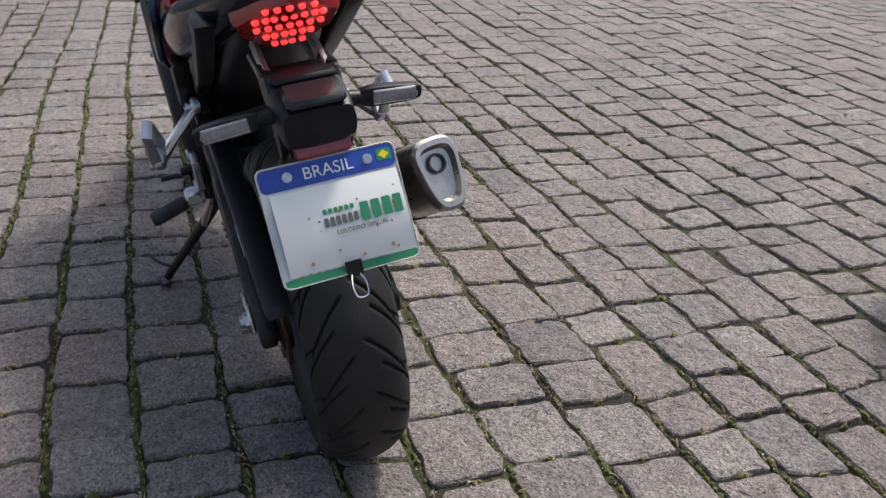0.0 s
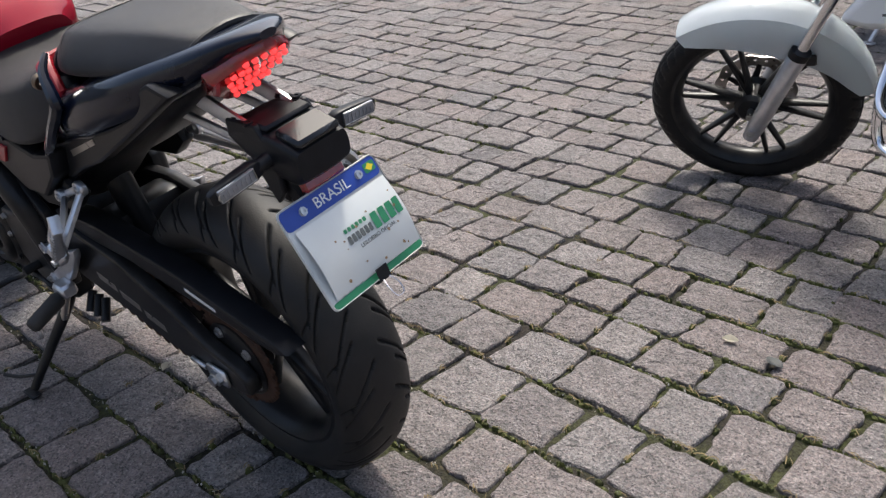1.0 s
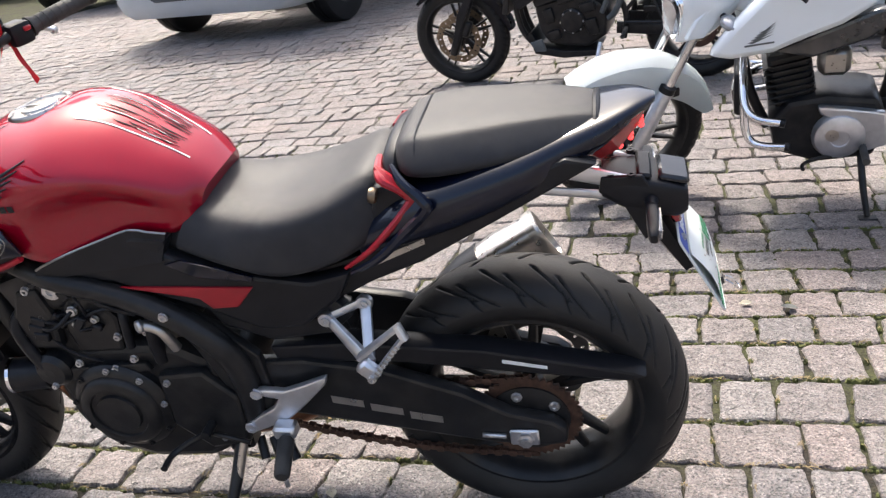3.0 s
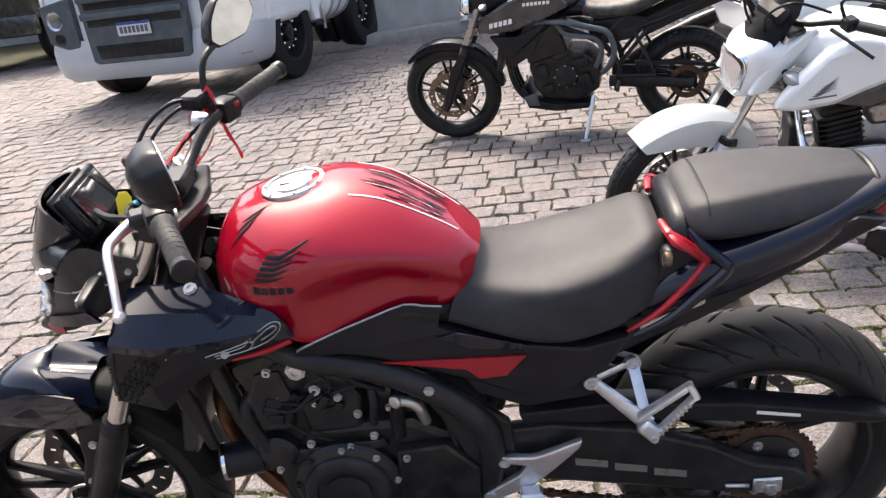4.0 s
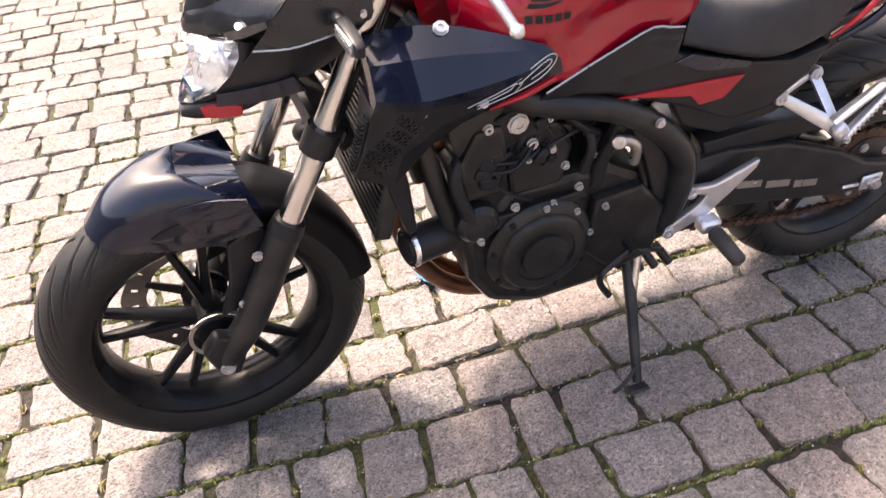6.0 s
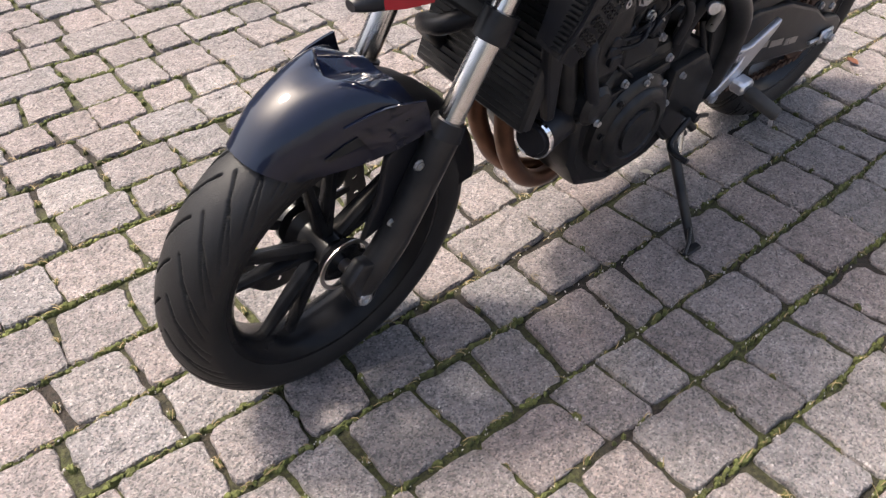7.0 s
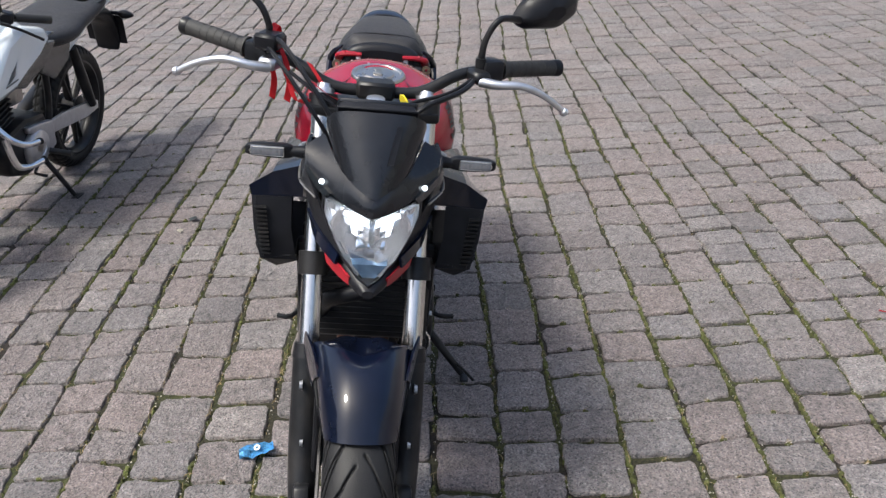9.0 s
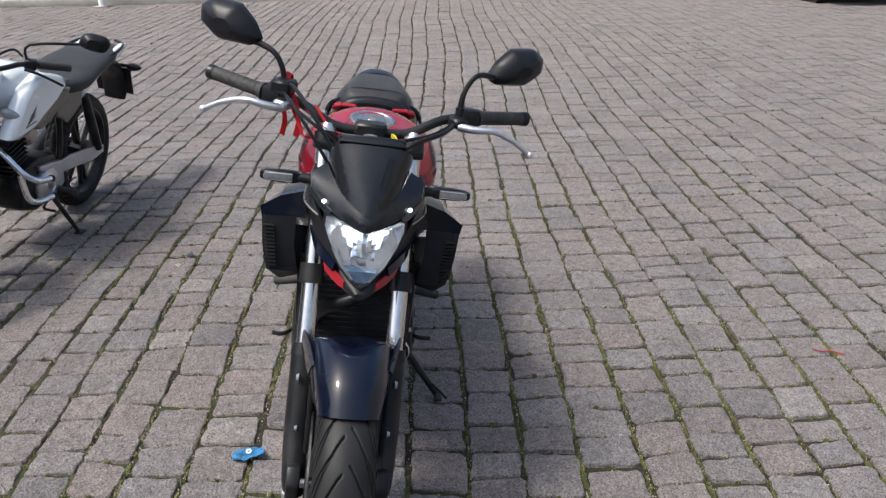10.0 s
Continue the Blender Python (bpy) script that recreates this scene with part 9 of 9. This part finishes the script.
def warp(x, y):
    """Rows of setts wander a little."""
    return Vector((x + 0.006 * math.sin(14.0 * y + 3.0 * x) + 0.020 * math.sin(1.7 * y + 0.6 * x) + 0.03 * math.sin(0.53 * y + 1.0),
                   y + 0.030 * math.sin(0.8 * x + 0.5 * y) + 0.007 * math.sin(2.9 * x + 1.3 * y) + 0.002 * math.sin(8.3 * x + 2.1 * y) - 0.03 * (x - 1.0) * math.tanh(y - 0.1) * math.exp(-abs(y) * 0.5) * 0.6))


ROW_EDGES = []
STONE_ENDS = {}


def nearest_joint(x, y, along):
    """A place in a joint near (x, y): in one between rows, or in one across a row."""
    k = min(range(len(ROW_EDGES)), key=lambda i: abs(ROW_EDGES[i] - y))
    if along:
        p = warp(x, ROW_EDGES[k])
        return p.x, p.y
    ends = STONE_ENDS.get(k)
    if not ends or k + 1 >= len(ROW_EDGES):
        return None, None
    e = min(ends, key=lambda q: abs(q - x))
    p = warp(e, (ROW_EDGES[k] + ROW_EDGES[k + 1]) / 2)
    return p.x, p.y


def setts(ground):
    rnd = random.Random(11)
    near, far_v, far_f = [], [], []
    edges = [0.362]
    while edges[-1] < 9.5:
        edges.append(edges[-1] + rnd.uniform(0.142, 0.178))
    low = [0.362]
    while low[-1] > -13.0:
        low.append(low[-1] - rnd.uniform(0.142, 0.178))
    edges = sorted(low[1:]) + edges
    ROW_EDGES.extend(edges)
    for row, (y0, y1) in enumerate(zip(edges, edges[1:])):
        x = -13.0 + rnd.uniform(0, 0.15)
        fine = -2.8 < (y0 + y1) / 2 < 2.2
        while x < (9.5 if y1 < -2.0 else 7.0):
            ln = rnd.choice((0.115, 0.13, 0.145, 0.155, 0.165, 0.18, 0.205)) + rnd.uniform(-0.012, 0.012)
            x0, x1 = x, x + ln
            x += ln
            STONE_ENDS.setdefault(row, []).append(x)
            g = 0.0034
            j = lambda: rnd.uniform(-0.0078, 0.0078)
            corners = [warp(a, b) for a, b in ((x0, y0), (x1, y0), (x1, y1), (x0, y1))]
            c = sum(corners, Vector((0, 0))) / 4
            quad = []
            for q in corners:
                d = q - c
                quad.append(Vector((q.x - math.copysign(g + rnd.uniform(0, 0.003), d.x) + j(), q.y - math.copysign(g + 0.0016 + rnd.uniform(0, 0.003), d.y) + j())))
            lift, tx, ty = rnd.uniform(-0.004, 0.004), rnd.uniform(-0.02, 0.02), rnd.uniform(-0.02, 0.02)
            if fine and -2.0 < x0 < 3.0:
                ring = []
                for k in range(4):
                    a, b, e = quad[k - 1], quad[k], quad[(k + 1) % 4]
                    r1, r2 = rnd.uniform(0.02, 0.10), rnd.uniform(0.02, 0.10)
                    ring += [b + (a - b) * r1 + (c - b) * 0.010, b + (e - b) * r2 + (c - b) * 0.010]
                    for q in (0.24, 0.42, 0.58, 0.76):
                        m1 = b + (e - b) * (q + rnd.uniform(-0.06, 0.06))
                        ring.append(m1 + (c - m1) * rnd.uniform(-0.055, 0.065))
            else:
                ring = []
                for k in range(4):
                    a, b, e = quad[k - 1], quad[k], quad[(k + 1) % 4]
                    ring += [b + (a - b) * 0.05, b + (e - b) * 0.05] if fine or -4.5 < c.y < 3.5 else [b]
            n = len(ring)
            verts, faces = [], []
            for inset, h in ((0.0, -0.035), (0.012, -0.0060), (0.045, -0.0012), (0.26, 0.0006), (0.62, 0.0)):
                for p in ring:
                    q = p + (c - p) * inset
                    verts.append((q.x, q.y, ground_z(q.x, q.y) + h + lift + tx * (q.x - c.x) + ty * (q.y - c.y) + rnd.uniform(-0.0022, 0.0022) * (h > -0.03)))
            m = len(verts) // n
            for r in range(m - 1):
                for k in range(n):
                    faces.append((r * n + k, r * n + (k + 1) % n, (r + 1) * n + (k + 1) % n, (r + 1) * n + k))
            faces.append(tuple((m - 1) * n + k for k in range(n)))
            if -0.55 < c.x < 2.15 and -0.62 < c.y < 1.75 and fine and len(near) < 420:
                near.append((verts, faces))
            else:
                o = len(far_v)
                far_v += verts
                far_f += [tuple(i + o for i in f) for f in faces]
    near.sort(key=lambda q: abs(q[0][0][0] - 0.8) + abs(q[0][0][1] - 0.35))
    for verts, faces in near[300:]:
        o = len(far_v)
        far_v += verts
        far_f += [tuple(i + o for i in f) for f in faces]
    raw("setts", far_v, far_f, M_STONE_FAR, ground, "worn granite setts in rows", smooth=False, kind="stuff")
    for verts, faces in near[:300]:
        raw("sett", verts, faces, M_STONE, ground, smooth=False)


def moss():
    """Cushions of moss that stand in the joints, each a tuft of small points."""
    rnd = random.Random(21)
    v, f = [], []
    for k in range(60000):
        if k % 2:
            x, y = rnd.uniform(-1.6, 2.6), rnd.uniform(-1.6, 2.0)
        else:
            x, y = rnd.uniform(-7.5, 5.5), rnd.uniform(-6.5, 4.5)
        if noise.noise(Vector((x * 0.9, y * 0.9, 4.0))) + 0.5 * noise.noise(Vector((x * 5.0, y * 5.0, 9.0))) < rnd.uniform(-0.25, 0.42):
            continue
        on_x = rnd.random() < 0.68
        gx, gy = nearest_joint(x, y, on_x)
        if gx is None:
            continue
        o, n, ln = len(v), 7, rnd.uniform(0.003, 0.013)
        w, hgt = (rnd.uniform(0.0025, 0.0075) if on_x else rnd.uniform(0.002, 0.0055)), rnd.uniform(-0.007, 0.0025)
        gx, gy = (gx, gy + rnd.gauss(0, 0.0022)) if on_x else (gx + rnd.gauss(0, 0.0018), gy)
        ca, sa = (1, 0) if on_x else (0, 1)
        for q in range(n):
            a = 2 * math.pi * q / n + rnd.uniform(-0.3, 0.3)
            dx, dy = ln * math.cos(a) * rnd.uniform(0.7, 1.3), w * math.sin(a) * rnd.uniform(0.7, 1.3)
            v.append((gx + ca * dx - sa * dy, gy + sa * dx + ca * dy, -0.020))
        for q in range(n):
            a = 2 * math.pi * q / n
            dx, dy = ln * 0.7 * math.cos(a), w * 0.75 * math.sin(a)
            v.append((gx + ca * dx - sa * dy + rnd.uniform(-0.002, 0.002), gy + sa * dx + ca * dy + rnd.uniform(-0.002, 0.002), hgt - rnd.uniform(0.0, 0.004)))
        v.append((gx + rnd.uniform(-0.002, 0.002), gy + rnd.uniform(-0.002, 0.002), hgt + rnd.uniform(0, 0.002)))
        for q in range(n):
            p = (q + 1) % n
            f.append((o + q, o + p, o + n + p, o + n + q))
            f.append((o + n + q, o + n + p, o + 2 * n))
    ob = raw("moss", v, f, M_MOSS, None, "green and brown moss tufts between the setts", smooth=False, kind="stuff")
    ob["category"] = "moss"


def dry_grass():
    """Thin dry blades that lie and curl in the joints."""
    rnd = random.Random(41)
    v, f = [], []
    for k in range(5200):
        x, y = rnd.uniform(-1.4, 2.4), rnd.uniform(-1.2, 1.9)
        on_x = rnd.random() < 0.6
        gx, gy = nearest_joint(x, y, on_x)
        if gx is None:
            continue
        a = (0.0 if on_x else math.pi / 2) + rnd.gauss(0, 0.55)
        ln, w, h = rnd.uniform(0.006, 0.028), rnd.uniform(0.0004, 0.0010), rnd.uniform(-0.006, 0.004)
        gx, gy, bend, o = gx + rnd.gauss(0, 0.003), gy + rnd.gauss(0, 0.003), rnd.uniform(-0.3, 0.3), len(v)
        for q in range(4):
            t = q / 3 - 0.5
            px, py = gx + ln * (t * math.cos(a) - bend * t * t * math.sin(a)), gy + ln * (t * math.sin(a) + bend * t * t * math.cos(a))
            z = h + 0.004 * math.sin(math.pi * (q / 3))
            v += [(px - w * math.sin(a), py + w * math.cos(a), z), (px + w * math.sin(a), py - w * math.cos(a), z + 0.0006)]
        for q in range(3):
            f.append((o + 2 * q, o + 2 * q + 1, o + 2 * q + 3, o + 2 * q + 2))
    ob = raw("dry_grass", v, f, M_STRAW, None, "short dry grass blades in the joints of the setts", kind="stuff")
    ob["category"] = "grass"


def grit():
    """Pale grains washed into the joints."""
    rnd = random.Random(31)
    v, f = [], []
    shape = ((1, 0, 0), (0, 1, 0), (-1, 0, 0), (0, -1, 0), (0, 0, 0.8), (0, 0, -0.8))
    for k in range(4200):
        x, y = rnd.uniform(-0.6, 2.4), rnd.uniform(-0.8, 1.8)
        gx, gy = nearest_joint(x, y, rnd.random() < 0.6)
        if gx is None:
            continue
        gx, gy, r, o = gx + rnd.gauss(0, 0.008), gy + rnd.gauss(0, 0.006), rnd.uniform(0.0010, 0.0030), len(v)
        v += [(gx + a * r * rnd.uniform(0.6, 1.3), gy + b * r * rnd.uniform(0.6, 1.3), -0.002 + c * r + rnd.uniform(-0.003, 0.003)) for a, b, c in shape]
        for q in range(4):
            f += [(o + q, o + (q + 1) % 4, o + 4), (o + (q + 1) % 4, o + q, o + 5)]
    ob = raw("grit", v, f, M_GRIT, None, "pale sand grains in the joints of the setts", smooth=False, kind="stuff")
    ob["category"] = "grit"


setts(yard())
moss()
dry_grass()
grit()
